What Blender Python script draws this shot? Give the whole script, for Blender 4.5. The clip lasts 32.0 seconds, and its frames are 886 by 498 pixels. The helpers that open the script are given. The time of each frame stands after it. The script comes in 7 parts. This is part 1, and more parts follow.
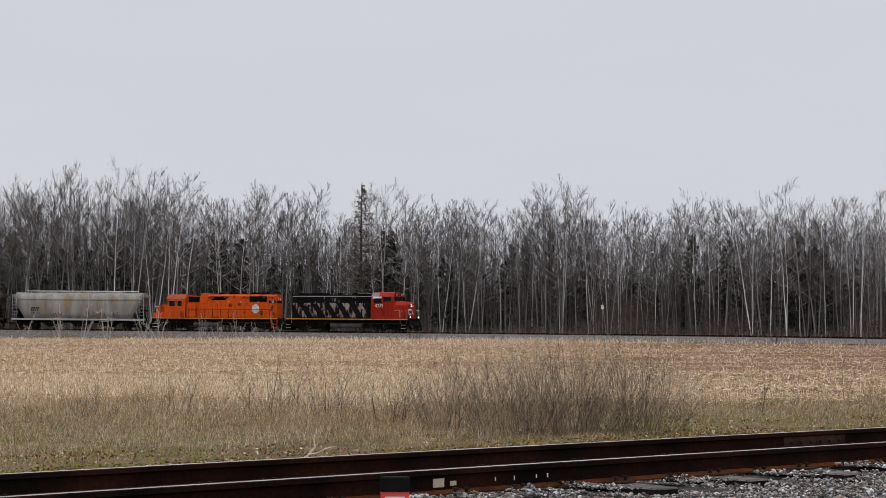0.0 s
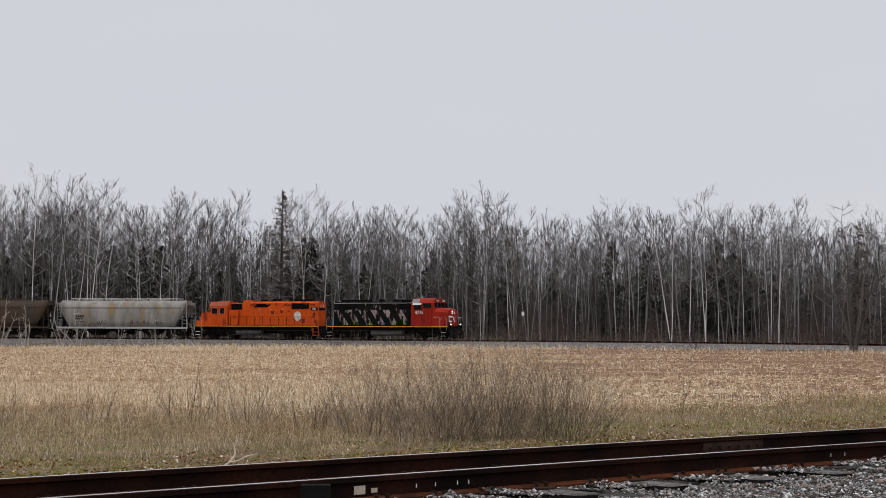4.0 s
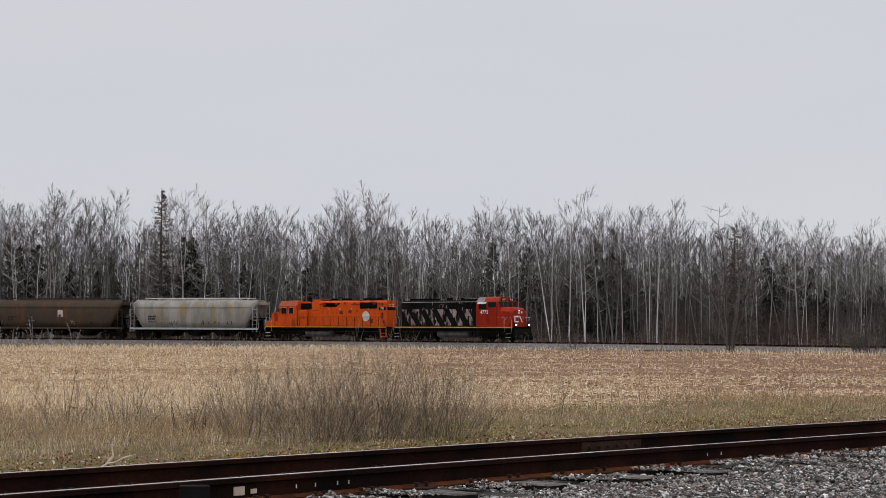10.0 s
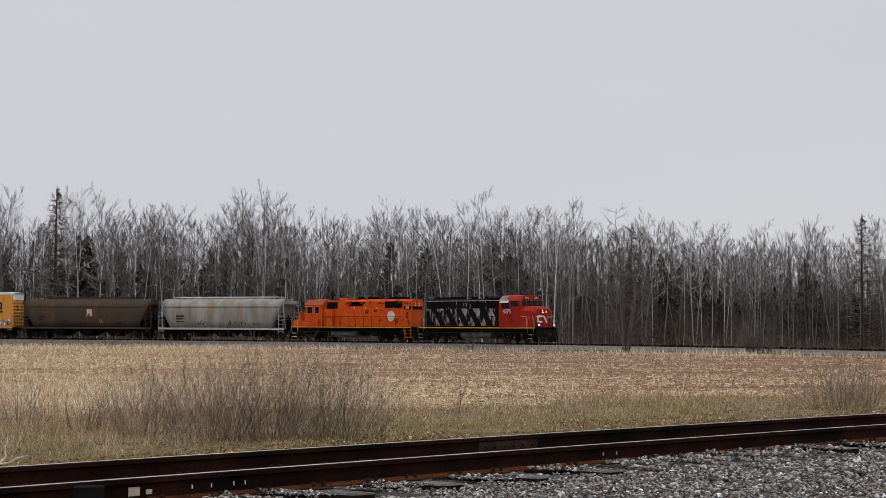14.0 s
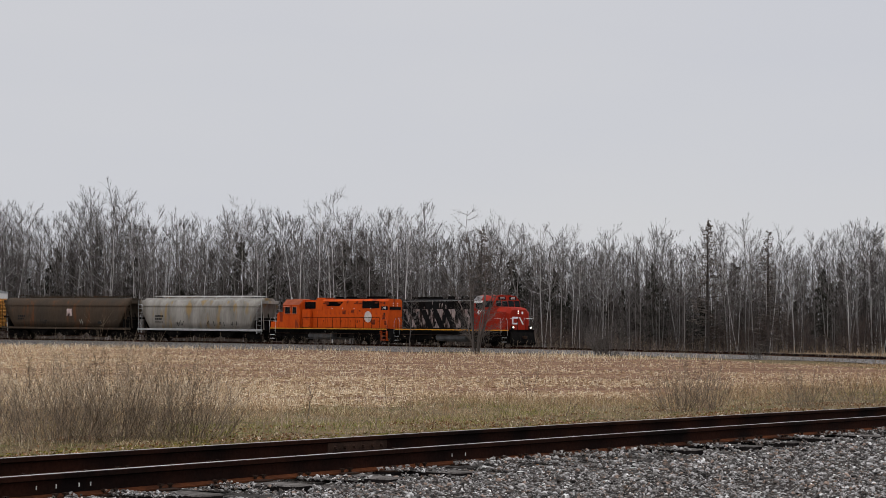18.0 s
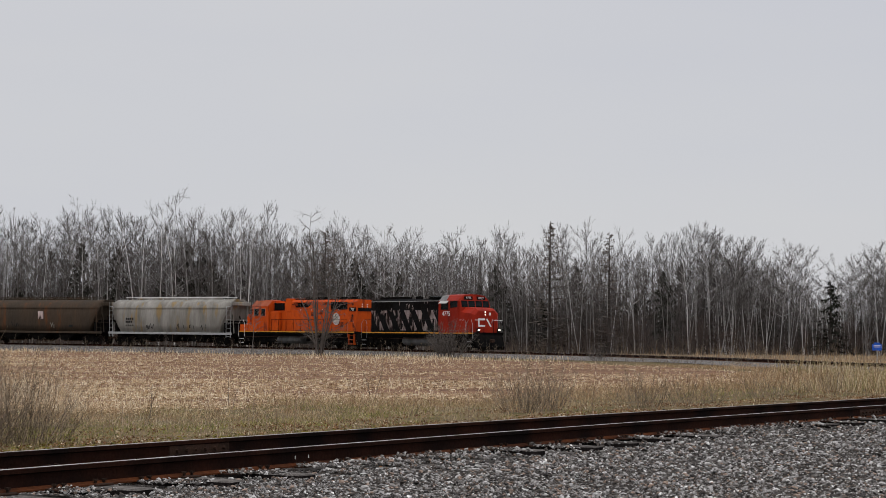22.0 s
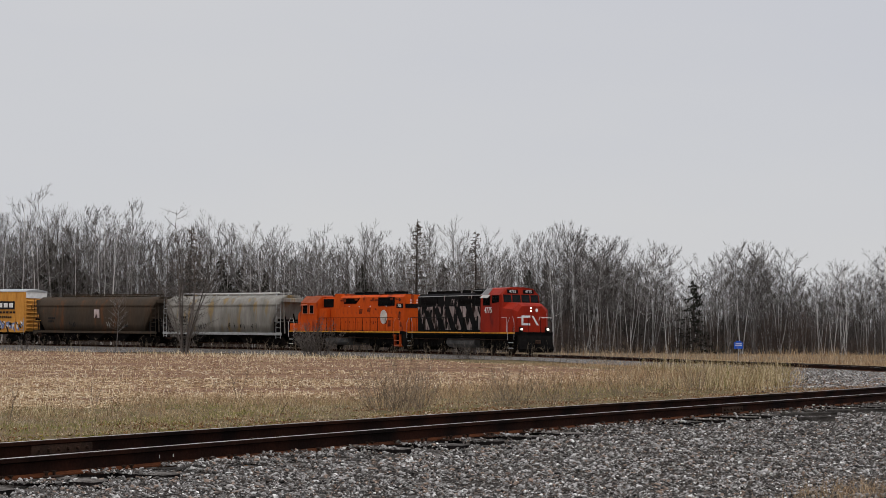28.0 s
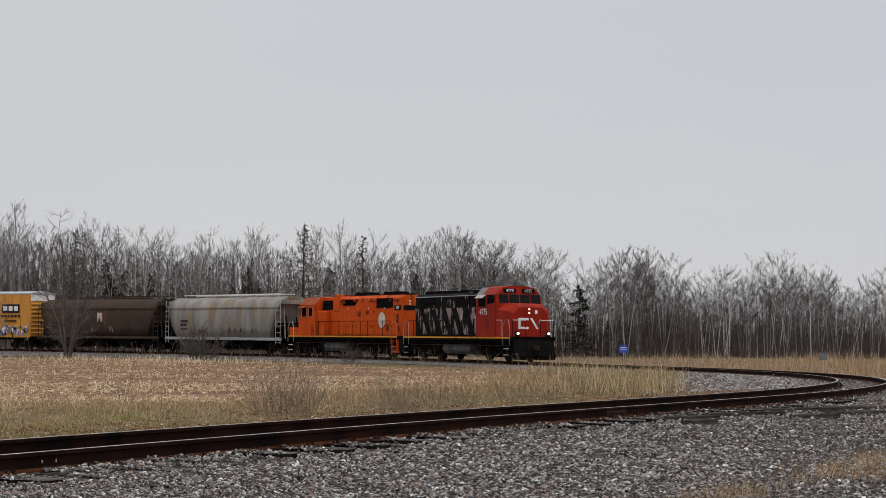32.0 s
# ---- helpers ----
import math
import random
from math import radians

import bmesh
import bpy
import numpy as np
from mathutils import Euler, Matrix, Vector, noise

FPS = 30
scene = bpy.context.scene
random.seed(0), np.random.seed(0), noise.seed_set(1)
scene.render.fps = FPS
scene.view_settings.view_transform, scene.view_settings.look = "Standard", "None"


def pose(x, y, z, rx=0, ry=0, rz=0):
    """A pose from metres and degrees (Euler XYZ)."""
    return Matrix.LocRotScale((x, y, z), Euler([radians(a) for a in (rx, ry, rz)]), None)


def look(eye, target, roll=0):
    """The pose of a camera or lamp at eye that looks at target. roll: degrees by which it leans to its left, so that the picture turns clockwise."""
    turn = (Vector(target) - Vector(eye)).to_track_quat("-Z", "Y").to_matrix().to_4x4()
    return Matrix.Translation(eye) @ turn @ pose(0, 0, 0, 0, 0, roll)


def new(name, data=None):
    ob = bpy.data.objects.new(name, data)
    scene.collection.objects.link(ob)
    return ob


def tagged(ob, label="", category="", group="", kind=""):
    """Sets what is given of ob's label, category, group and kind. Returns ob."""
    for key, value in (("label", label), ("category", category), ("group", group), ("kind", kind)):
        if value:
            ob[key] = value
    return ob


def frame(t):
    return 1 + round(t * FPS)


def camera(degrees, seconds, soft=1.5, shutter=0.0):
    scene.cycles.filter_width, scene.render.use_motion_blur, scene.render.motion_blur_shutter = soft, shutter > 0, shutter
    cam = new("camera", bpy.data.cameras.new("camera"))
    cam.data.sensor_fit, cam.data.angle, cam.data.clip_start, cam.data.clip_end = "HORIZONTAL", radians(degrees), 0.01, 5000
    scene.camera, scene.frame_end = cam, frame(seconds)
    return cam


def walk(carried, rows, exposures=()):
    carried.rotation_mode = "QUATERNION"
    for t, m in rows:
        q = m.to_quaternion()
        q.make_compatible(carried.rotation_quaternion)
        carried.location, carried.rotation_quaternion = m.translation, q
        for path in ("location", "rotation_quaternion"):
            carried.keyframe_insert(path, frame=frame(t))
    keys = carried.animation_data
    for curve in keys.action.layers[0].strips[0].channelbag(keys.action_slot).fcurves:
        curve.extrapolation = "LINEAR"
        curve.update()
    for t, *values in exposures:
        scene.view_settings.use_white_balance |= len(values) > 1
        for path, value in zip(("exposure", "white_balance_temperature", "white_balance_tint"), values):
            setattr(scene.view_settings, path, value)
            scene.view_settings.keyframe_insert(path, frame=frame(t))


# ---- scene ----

# ======== camera: it stands on a tripod and pans after the train ========
EYE = (0.0, 0.0, 0.957)
cam = camera(26.72, 32.0, 0.62)
CAM_ROWS = [
    (0, 92.480, -0.188, -0.010), (0.5, 92.425, -0.140, -0.070), (1, 92.462, -0.252, -0.181), (1.5, 92.542, -0.122, -0.353), 
    (2, 92.589, -0.084, -0.780), (2.5, 92.592, -0.065, -1.247), (3, 92.658, -0.051, -1.810), (3.5, 92.697, -0.039, -2.150), 
    (5.5, 92.670, -0.033, -3.295), (6, 92.683, -0.023, -3.548), (6.5, 92.669, -0.054, -3.800), (7, 92.694, -0.028, -4.214), 
    (7.5, 92.705, -0.033, -4.511), (8, 92.721, -0.006, -4.839), (8.5, 92.722, -0.014, -5.178), (9, 92.721, -0.024, -5.518), 
    (9.5, 92.704, -0.090, -5.769), (10, 92.703, -0.070, -6.095), (10.5, 92.685, -0.103, -6.734), (11, 92.699, -0.099, -7.295), 
    (11.5, 92.709, -0.111, -7.677), (12, 92.650, -0.100, -7.936), (12.5, 92.642, -0.146, -8.215), (13, 92.711, -0.092, -8.566), 
    (13.5, 92.710, -0.123, -8.896), (15.5, 92.731, -0.196, -10.157), (16, 92.712, -0.194, -10.497), (16.5, 92.724, -0.379, -11.300), 
    (17, 92.877, -0.424, -11.965), (17.5, 92.802, -0.360, -12.802), (18, 92.768, -0.499, -13.829), (18.5, 92.843, -0.395, -14.698), 
    (19, 92.798, -0.420, -15.495), (19.5, 92.825, -0.419, -16.184), (20, 92.877, -0.363, -16.713), (20.5, 92.854, -0.365, -17.193), 
    (21, 92.831, -0.405, -17.664), (21.5, 92.831, -0.419, -18.283), (22, 92.863, -0.422, -18.624), (22.5, 92.841, -0.402, -18.892), 
    (23, 92.810, -0.431, -19.237), (23.5, 92.785, -0.430, -19.638), (24, 92.792, -0.421, -20.061), (24.5, 92.838, -0.420, -20.595), 
    (25, 92.899, -0.423, -20.986), (25.5, 92.876, -0.423, -21.274), (27.5, 92.805, -0.464, -22.380), (28, 92.842, -0.437, -22.714), 
    (28.5, 92.831, -0.476, -23.088), (29, 92.836, -0.507, -23.484), (29.5, 92.849, -0.447, -23.986), (30, 92.865, -0.476, -24.424), 
    (30.5, 92.936, -0.423, -24.753), (31, 92.928, -0.447, -25.225), (31.5, 92.944, -0.478, -25.717), (32, 92.988, -0.440, -26.187),
]
walk(cam, [(t, pose(*EYE, rx, ry, rz)) for t, rx, ry, rz in CAM_ROWS],
     exposures=[(0.0, 0.07, 6450, 10), (9.0, 0.06, 6500, 10), (18.0, 0.0, 6570, 9), (32.0, -0.01, 6650, 8)])

# ======== world and light: a high, bright overcast ========
world = bpy.data.worlds.new("overcast")
scene.world = world
world.use_nodes = True
wn, wl = world.node_tree.nodes, world.node_tree.links
sky = wn.new("ShaderNodeTexSky")
sky.sky_type, sky.sun_disc = "NISHITA", False
sky.sun_elevation, sky.sun_rotation = radians(48), radians(200)
cloud = wn.new("ShaderNodeTexNoise")
cloud.inputs["Scale"].default_value, cloud.inputs["Detail"].default_value = 2.2, 4.0
stretch = wn.new("ShaderNodeMapping")
stretch.inputs["Scale"].default_value = (1.0, 1.0, 4.0)
coord = wn.new("ShaderNodeTexCoord")
wl.new(coord.outputs["Generated"], stretch.inputs["Vector"])
wl.new(stretch.outputs["Vector"], cloud.inputs["Vector"])
veil = wn.new("ShaderNodeValToRGB")
veil.color_ramp.elements[0].position, veil.color_ramp.elements[0].color = 0.3, (0.588, 0.594, 0.652, 1)
veil.color_ramp.elements[1].position, veil.color_ramp.elements[1].color = 0.7, (0.630, 0.628, 0.660, 1)
wl.new(cloud.outputs["Fac"], veil.inputs["Fac"])
dim = wn.new("ShaderNodeVectorMath")
dim.operation = "SCALE"
dim.inputs["Scale"].default_value = 0.10
wl.new(sky.outputs["Color"], dim.inputs[0])
over = wn.new("ShaderNodeMix")
over.data_type = "RGBA"
over.inputs[0].default_value = 0.93
wl.new(dim.outputs[0], over.inputs[6])
wl.new(veil.outputs["Color"], over.inputs[7])
# an overcast sky grows brighter from the horizon to the zenith
split = wn.new("ShaderNodeSeparateXYZ")
wl.new(coord.outputs["Generated"], split.inputs[0])
rise = wn.new("ShaderNodeMapRange")
rise.interpolation_type = "SMOOTHSTEP"
rise.inputs[1].default_value, rise.inputs[2].default_value, rise.inputs[3].default_value, rise.inputs[4].default_value = 0.15, 0.95, 1.0, 2.6
wl.new(split.outputs["Z"], rise.inputs[0])
lift = wn.new("ShaderNodeVectorMath")
lift.operation = "SCALE"
wl.new(over.outputs[2], lift.inputs[0])
wl.new(rise.outputs[0], lift.inputs["Scale"])
wl.new(lift.outputs[0], wn["Background"].inputs["Color"])
wn["Background"].inputs["Strength"].default_value = 1.0

sun_data = bpy.data.lights.new("sun", "SUN")
sun_data.energy, sun_data.angle, sun_data.color = 0.6, radians(25), (1.0, 0.96, 0.9)
sun = new("sun", sun_data)
sun.matrix_world = look((0, 0, 60), (12, 30, 0))

# ======== materials ========
def material(name, base, other=None, rough=0.8, grain=0.0, scale=8.0, fine=60.0, bump=0.0, metal=0.0,
             island=0.0, object_random=0.0, stretch=(1, 1, 1), spots=None, spot_scale=3.0, spot_edge=0.62, glow=0.0, spec=0.04):
    """base and other are mixed by a coarse noise; grain adds fine light and dark; spots lays a third colour in patches."""
    m = bpy.data.materials.new(name)
    m.use_nodes = True
    n, l = m.node_tree.nodes, m.node_tree.links
    b = n["Principled BSDF"]
    b.inputs["Roughness"].default_value, b.inputs["Metallic"].default_value = rough, metal
    b.inputs["Specular IOR Level"].default_value = spec
    b.inputs["Base Color"].default_value = (*base, 1)
    if glow:
        b.inputs["Emission Color"].default_value, b.inputs["Emission Strength"].default_value = (*base, 1), glow
        return m
    where = n.new("ShaderNodeTexCoord")
    place = n.new("ShaderNodeMapping")
    place.inputs["Scale"].default_value = stretch
    l.new(where.outputs["Object"], place.inputs["Vector"])

    def noise_node(s, detail=4.0):
        q = n.new("ShaderNodeTexNoise")
        q.inputs["Scale"].default_value, q.inputs["Detail"].default_value = s, detail
        l.new(place.outputs["Vector"], q.inputs["Vector"])
        return q

    def mix(kind, fac, a, c):
        q = n.new("ShaderNodeMix")
        q.data_type, q.blend_type = "RGBA", kind
        if isinstance(fac, float):
            q.inputs[0].default_value = fac
        else:
            l.new(fac, q.inputs[0])
        for slot, v in ((6, a), (7, c)):
            if isinstance(v, tuple):
                q.inputs[slot].default_value = (*v, 1)
            else:
                l.new(v, q.inputs[slot])
        return q.outputs[2]

    def ramp(fac, lo, hi, a=0.0, c=1.0):
        q = n.new("ShaderNodeMapRange")
        q.inputs[1].default_value, q.inputs[2].default_value = lo, hi
        q.inputs[3].default_value, q.inputs[4].default_value = a, c
        l.new(fac, q.inputs[0])
        return q.outputs[0]

    colour = base
    if other:
        colour = mix("MIX", ramp(noise_node(scale).outputs["Fac"], 0.35, 0.65), base, other)
    if spots:
        colour = mix("MIX", ramp(noise_node(spot_scale, 8.0).outputs["Fac"], spot_edge, spot_edge + 0.08), colour, spots)
    if grain:
        g = ramp(noise_node(fine, 3.0).outputs["Fac"], 0.25, 0.75, 1 - grain, 1 + grain)
        colour = mix("MULTIPLY", 1.0, colour, mix_grey(n, l, g))
    for amount, node, socket in ((island, "ShaderNodeNewGeometry", "Random Per Island"), (object_random, "ShaderNodeObjectInfo", "Random")):
        if amount:
            q = n.new(node)
            colour = mix("MULTIPLY", 1.0, colour, mix_grey(n, l, ramp(q.outputs[socket], 0.0, 1.0, 1 - amount, 1 + amount)))
    if not isinstance(colour, tuple):
        l.new(colour, b.inputs["Base Color"])
    if bump:
        q = n.new("ShaderNodeBump")
        q.inputs["Strength"].default_value, q.inputs["Distance"].default_value = bump, 0.02
        l.new(noise_node(fine, 4.0).outputs["Fac"], q.inputs["Height"])
        l.new(q.outputs["Normal"], b.inputs["Normal"])
    return m


def mix_grey(n, l, value):
    q = n.new("ShaderNodeCombineColor")
    for s in ("Red", "Green", "Blue"):
        l.new(value, q.inputs[s])
    return q.outputs["Color"]


def stone_mix(name, shades, rough=0.85):
    """Each loose piece takes one of several shades."""
    m = bpy.data.materials.new(name)
    m.use_nodes = True
    n, l = m.node_tree.nodes, m.node_tree.links
    b = n["Principled BSDF"]
    b.inputs["Roughness"].default_value, b.inputs["Specular IOR Level"].default_value = rough, 0.03
    g, r = n.new("ShaderNodeNewGeometry"), n.new("ShaderNodeValToRGB")
    r.color_ramp.interpolation = "CONSTANT"
    while len(r.color_ramp.elements) < len(shades):
        r.color_ramp.elements.new(1.0)
    for i, (pos, c) in enumerate(shades):
        r.color_ramp.elements[i].position, r.color_ramp.elements[i].color = pos, (*c, 1)
    l.new(g.outputs["Random Per Island"], r.inputs["Fac"])
    w, q = n.new("ShaderNodeTexCoord"), n.new("ShaderNodeTexNoise")
    q.inputs["Scale"].default_value, q.inputs["Detail"].default_value = 40.0, 4.0
    l.new(w.outputs["Object"], q.inputs["Vector"])
    mm, mx = n.new("ShaderNodeMapRange"), n.new("ShaderNodeMix")
    mm.inputs[1].default_value, mm.inputs[2].default_value, mm.inputs[3].default_value, mm.inputs[4].default_value = 0.3, 0.7, 0.75, 1.2
    l.new(q.outputs["Fac"], mm.inputs[0])
    mx.data_type, mx.blend_type = "RGBA", "MULTIPLY"
    mx.inputs[0].default_value = 1.0
    l.new(r.outputs["Color"], mx.inputs[6])
    l.new(mix_grey(n, l, mm.outputs[0]), mx.inputs[7])
    l.new(mx.outputs[2], b.inputs["Base Color"])
    return m


def pebble_mix(name, shades, scale):
    """Small stones seen as a bed: cells of several shades with dark gaps and relief."""
    m = stone_mix(name, shades, 0.9)
    n, l = m.node_tree.nodes, m.node_tree.links
    ramp_node = next(q for q in n if q.bl_idname == "ShaderNodeValToRGB")
    w = next(q for q in n if q.bl_idname == "ShaderNodeTexCoord")
    cells, gaps = n.new("ShaderNodeTexVoronoi"), n.new("ShaderNodeTexVoronoi")
    gaps.feature = "DISTANCE_TO_EDGE"
    for q in (cells, gaps):
        q.inputs["Scale"].default_value = scale
        l.new(w.outputs["Object"], q.inputs["Vector"])
    split = n.new("ShaderNodeSeparateColor")
    l.new(cells.outputs["Color"], split.inputs["Color"])
    l.new(split.outputs["Red"], ramp_node.inputs["Fac"])
    b = n["Principled BSDF"]
    bump = n.new("ShaderNodeBump")
    bump.inputs["Strength"].default_value, bump.inputs["Distance"].default_value = 1.0, 0.03
    l.new(gaps.outputs["Distance"], bump.inputs["Height"])
    l.new(bump.outputs["Normal"], b.inputs["Normal"])
    return m


EARTH = material("earth", (0.090, 0.065, 0.036), (0.145, 0.106, 0.060), 0.95, 0.45, 1.4, 18.0, 0.9, spots=(0.080, 0.074, 0.025), spot_scale=2.2, spot_edge=0.54)
FIELD_SOIL = material("field_soil", (0.165, 0.098, 0.058), (0.265, 0.175, 0.102), 0.95, 0.4, 0.35, 5.0, 0.6, stretch=(0.35, 3.0, 1))
RED_SOIL = material("red_field_soil", (0.115, 0.062, 0.040), (0.195, 0.118, 0.072), 0.95, 0.4, 0.35, 5.0, 0.6, stretch=(0.35, 3.0, 1))
FOREST_FLOOR = material("forest_floor", (0.10, 0.075, 0.05), (0.16, 0.12, 0.08), 0.95, 0.3, 0.3, 4.0, 0.4)
# bed tones lowered so the gaps between stones look shaded
BALLAST_BED = pebble_mix("ballast_bed", [(0.0, (0.022, 0.019, 0.017)), (0.35, (0.060, 0.053, 0.047)), (0.6, (0.11, 0.10, 0.092)), (0.78, (0.040, 0.031, 0.026)), (0.92, (0.20, 0.185, 0.17))], 46.0)
FAR_BALLAST = pebble_mix("far_ballast", [(0.0, (0.060, 0.054, 0.050)), (0.3, (0.12, 0.110, 0.102)), (0.6, (0.17, 0.157, 0.147)), (0.85, (0.24, 0.226, 0.212))], 14.0)
STONES = stone_mix("ballast_stone", [(0.0, (0.060, 0.055, 0.052)), (0.20, (0.185, 0.173, 0.163)), (0.42, (0.31, 0.295, 0.282)),
                                     (0.62, (0.10, 0.085, 0.075)), (0.76, (0.42, 0.405, 0.39)), (0.88, (0.25, 0.185, 0.148)), (0.965, (0.66, 0.645, 0.625))])
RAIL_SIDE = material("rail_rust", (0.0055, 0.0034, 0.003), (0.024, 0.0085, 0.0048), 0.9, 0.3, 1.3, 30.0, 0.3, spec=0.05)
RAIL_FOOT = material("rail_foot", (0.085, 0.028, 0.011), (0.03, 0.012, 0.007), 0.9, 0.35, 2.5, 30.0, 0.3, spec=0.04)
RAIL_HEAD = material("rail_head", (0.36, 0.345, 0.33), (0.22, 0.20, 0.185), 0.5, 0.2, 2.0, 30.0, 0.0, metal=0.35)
TIE_SIDE = material("tie_end", (0.007, 0.006, 0.006), (0.018, 0.015, 0.014), 0.95, 0.4, 5.0, 40.0, 0.5, spec=0.02)
TIE = material("tie_wood", (0.055, 0.049, 0.045), (0.14, 0.128, 0.118), 0.9, 0.4, 3.0, 25.0, 0.6, stretch=(1, 6, 6), object_random=0.3, spec=0.02)
WHEEL_STEEL = material("wheel_steel", (0.012, 0.010, 0.009), (0.024, 0.018, 0.015), 0.85, 0.3, 6.0, 50.0, 0.3)
EMBLEM = material("emblem_paint", (0.58, 0.54, 0.49), (0.40, 0.34, 0.30), 0.7, 0.15, 2.5, 12.0)
STEEL_RUST = material("rusty_steel", (0.025, 0.016, 0.012), (0.05, 0.028, 0.02), 0.85, 0.3, 6.0, 50.0, 0.3)
BARK = material("birch_bark", (0.57, 0.555, 0.54), (0.34, 0.322, 0.308), 0.9, 0.25, 1.2, 6.0, 0.3, stretch=(1, 1, 0.5), spots=(0.06, 0.055, 0.05), spot_scale=1.6, spot_edge=0.6, object_random=0.4)
GREY_BARK = material("grey_bark", (0.23, 0.217, 0.208), (0.12, 0.110, 0.104), 0.9, 0.25, 1.2, 6.0, 0.3, stretch=(1, 1, 0.5), object_random=0.35)
TWIG = material("grey_twigs", (0.108, 0.098, 0.094), (0.158, 0.145, 0.139), 0.9, 0.0, 0.5, object_random=0.35)
SHRUB = material("shrub_stems", (0.075, 0.065, 0.058), (0.115, 0.100, 0.090), 0.9, 0.0, 1.0, island=0.4)
LARCH_TWIG = material("larch_twigs", (0.100, 0.082, 0.070), (0.14, 0.118, 0.102), 0.9, 0.0, 1.0)
WOODS = material("woods_sticks", (0.062, 0.054, 0.051), (0.110, 0.097, 0.091), 0.9, 0.0, 0.4, island=0.6)
NEEDLES = material("spruce_needles", (0.022, 0.023, 0.018), (0.040, 0.040, 0.031), 0.9, 0.3, 1.0, 8.0, object_random=0.3)
DRY_GRASS = stone_mix("dry_grass", [(0.0, (0.48, 0.38, 0.22)), (0.22, (0.31, 0.22, 0.12)), (0.45, (0.13, 0.088, 0.048)), (0.62, (0.66, 0.55, 0.37)), (0.80, (0.25, 0.21, 0.085)), (0.92, (0.15, 0.145, 0.05))], 0.9)
TAN_GRASS = stone_mix("tan_grass", [(0.0, (0.42, 0.295, 0.175)), (0.3, (0.32, 0.21, 0.12)), (0.55, (0.22, 0.135, 0.078)), (0.8, (0.52, 0.395, 0.25))], 0.9)
GREEN_GRASS = stone_mix("green_grass", [(0.0, (0.20, 0.205, 0.042)), (0.35, (0.28, 0.262, 0.075)), (0.55, (0.085, 0.092, 0.022)), (0.80, (0.42, 0.34, 0.18))], 0.9)
STRAW = stone_mix("corn_straw", [(0.0, (0.52, 0.39, 0.24)), (0.30, (0.66, 0.53, 0.36)), (0.54, (0.36, 0.235, 0.135)), (0.76, (0.19, 0.11, 0.06)), (0.90, (0.74, 0.65, 0.49))], 0.85)
STUBS = stone_mix("cut_stalks", [(0.0, (0.58, 0.45, 0.29)), (0.35, (0.72, 0.60, 0.42)), (0.62, (0.42, 0.295, 0.17)), (0.84, (0.80, 0.71, 0.54))], 0.85)
PALE_GRASS = stone_mix("pale_grass", [(0.0, (0.56, 0.47, 0.34)), (0.35, (0.44, 0.35, 0.24)), (0.65, (0.68, 0.59, 0.45)), (0.85, (0.30, 0.23, 0.15))], 0.9)
LEAVES = stone_mix("fallen_leaves", [(0.0, (0.24, 0.125, 0.06)), (0.35, (0.36, 0.25, 0.15)), (0.55, (0.12, 0.055, 0.028)), (0.88, (0.58, 0.48, 0.36))], 0.8)
LITTER = stone_mix("litter_blades", [(0.0, (0.16, 0.095, 0.045)), (0.3, (0.27, 0.18, 0.09)), (0.52, (0.085, 0.05, 0.026)), (0.72, (0.15, 0.13, 0.035)), (0.9, (0.46, 0.36, 0.23))], 0.9)
MOSS = stone_mix("moss", [(0.0, (0.12, 0.105, 0.02)), (0.4, (0.17, 0.125, 0.03)), (0.65, (0.07, 0.065, 0.018)), (0.85, (0.10, 0.055, 0.025))], 0.95)
WEED = material("weed_stems", (0.30, 0.22, 0.165), (0.18, 0.125, 0.09), 0.9, 0.0, 2.0, island=0.4)
BRUSH = material("brush_stems", (0.085, 0.062, 0.052), (0.055, 0.043, 0.038), 0.9, 0.0, 0.3, island=0.4)
BUSH = material("bush_stems", (0.22, 0.175, 0.13), (0.12, 0.092, 0.066), 0.9, 0.0, 2.0, island=0.5)
PALE_STEM = material("pale_stems", (0.36, 0.33, 0.30), (0.26, 0.235, 0.21), 0.9, 0.0, 2.0, island=0.3)
RED_PAINT = material("red_paint", (0.275, 0.019, 0.007), (0.20, 0.013, 0.006), 0.6, 0.12, 0.8, 9.0, 0.0, stretch=(1, 1, 0.4), spots=(0.13, 0.012, 0.008), spot_scale=1.3, spot_edge=0.58, spec=0.08)
BLACK_PAINT = material("black_paint", (0.0045, 0.0045, 0.005), (0.010, 0.009, 0.0088), 0.7, 0.2, 0.9, 9.0, spec=0.05)
ORANGE_PAINT = material("orange_paint", (0.52, 0.075, 0.007), (0.40, 0.050, 0.006), 0.65, 0.15, 0.6, 7.0, 0.0, stretch=(1, 1, 0.3), spots=(0.20, 0.032, 0.011), spot_scale=1.6, spot_edge=0.54, spec=0.08)
ORANGE_FADED = material("faded_orange_roof", (0.50, 0.16, 0.09), (0.42, 0.12, 0.06), 0.7, 0.1, 1.5, 9.0)
RUST_SMEAR = material("rust_smear", (0.21, 0.036, 0.012), (0.10, 0.024, 0.012), 0.85, 0.3, 3.0, 14.0)
YELLOW = material("yellow_stripe", (0.66, 0.31, 0.03), (0.46, 0.19, 0.025), 0.5, 0.1, 2.0, 9.0)
WHITE = material("white_paint", (0.72, 0.71, 0.69), (0.6, 0.59, 0.57), 0.6, 0.05, 2.0, 12.0)
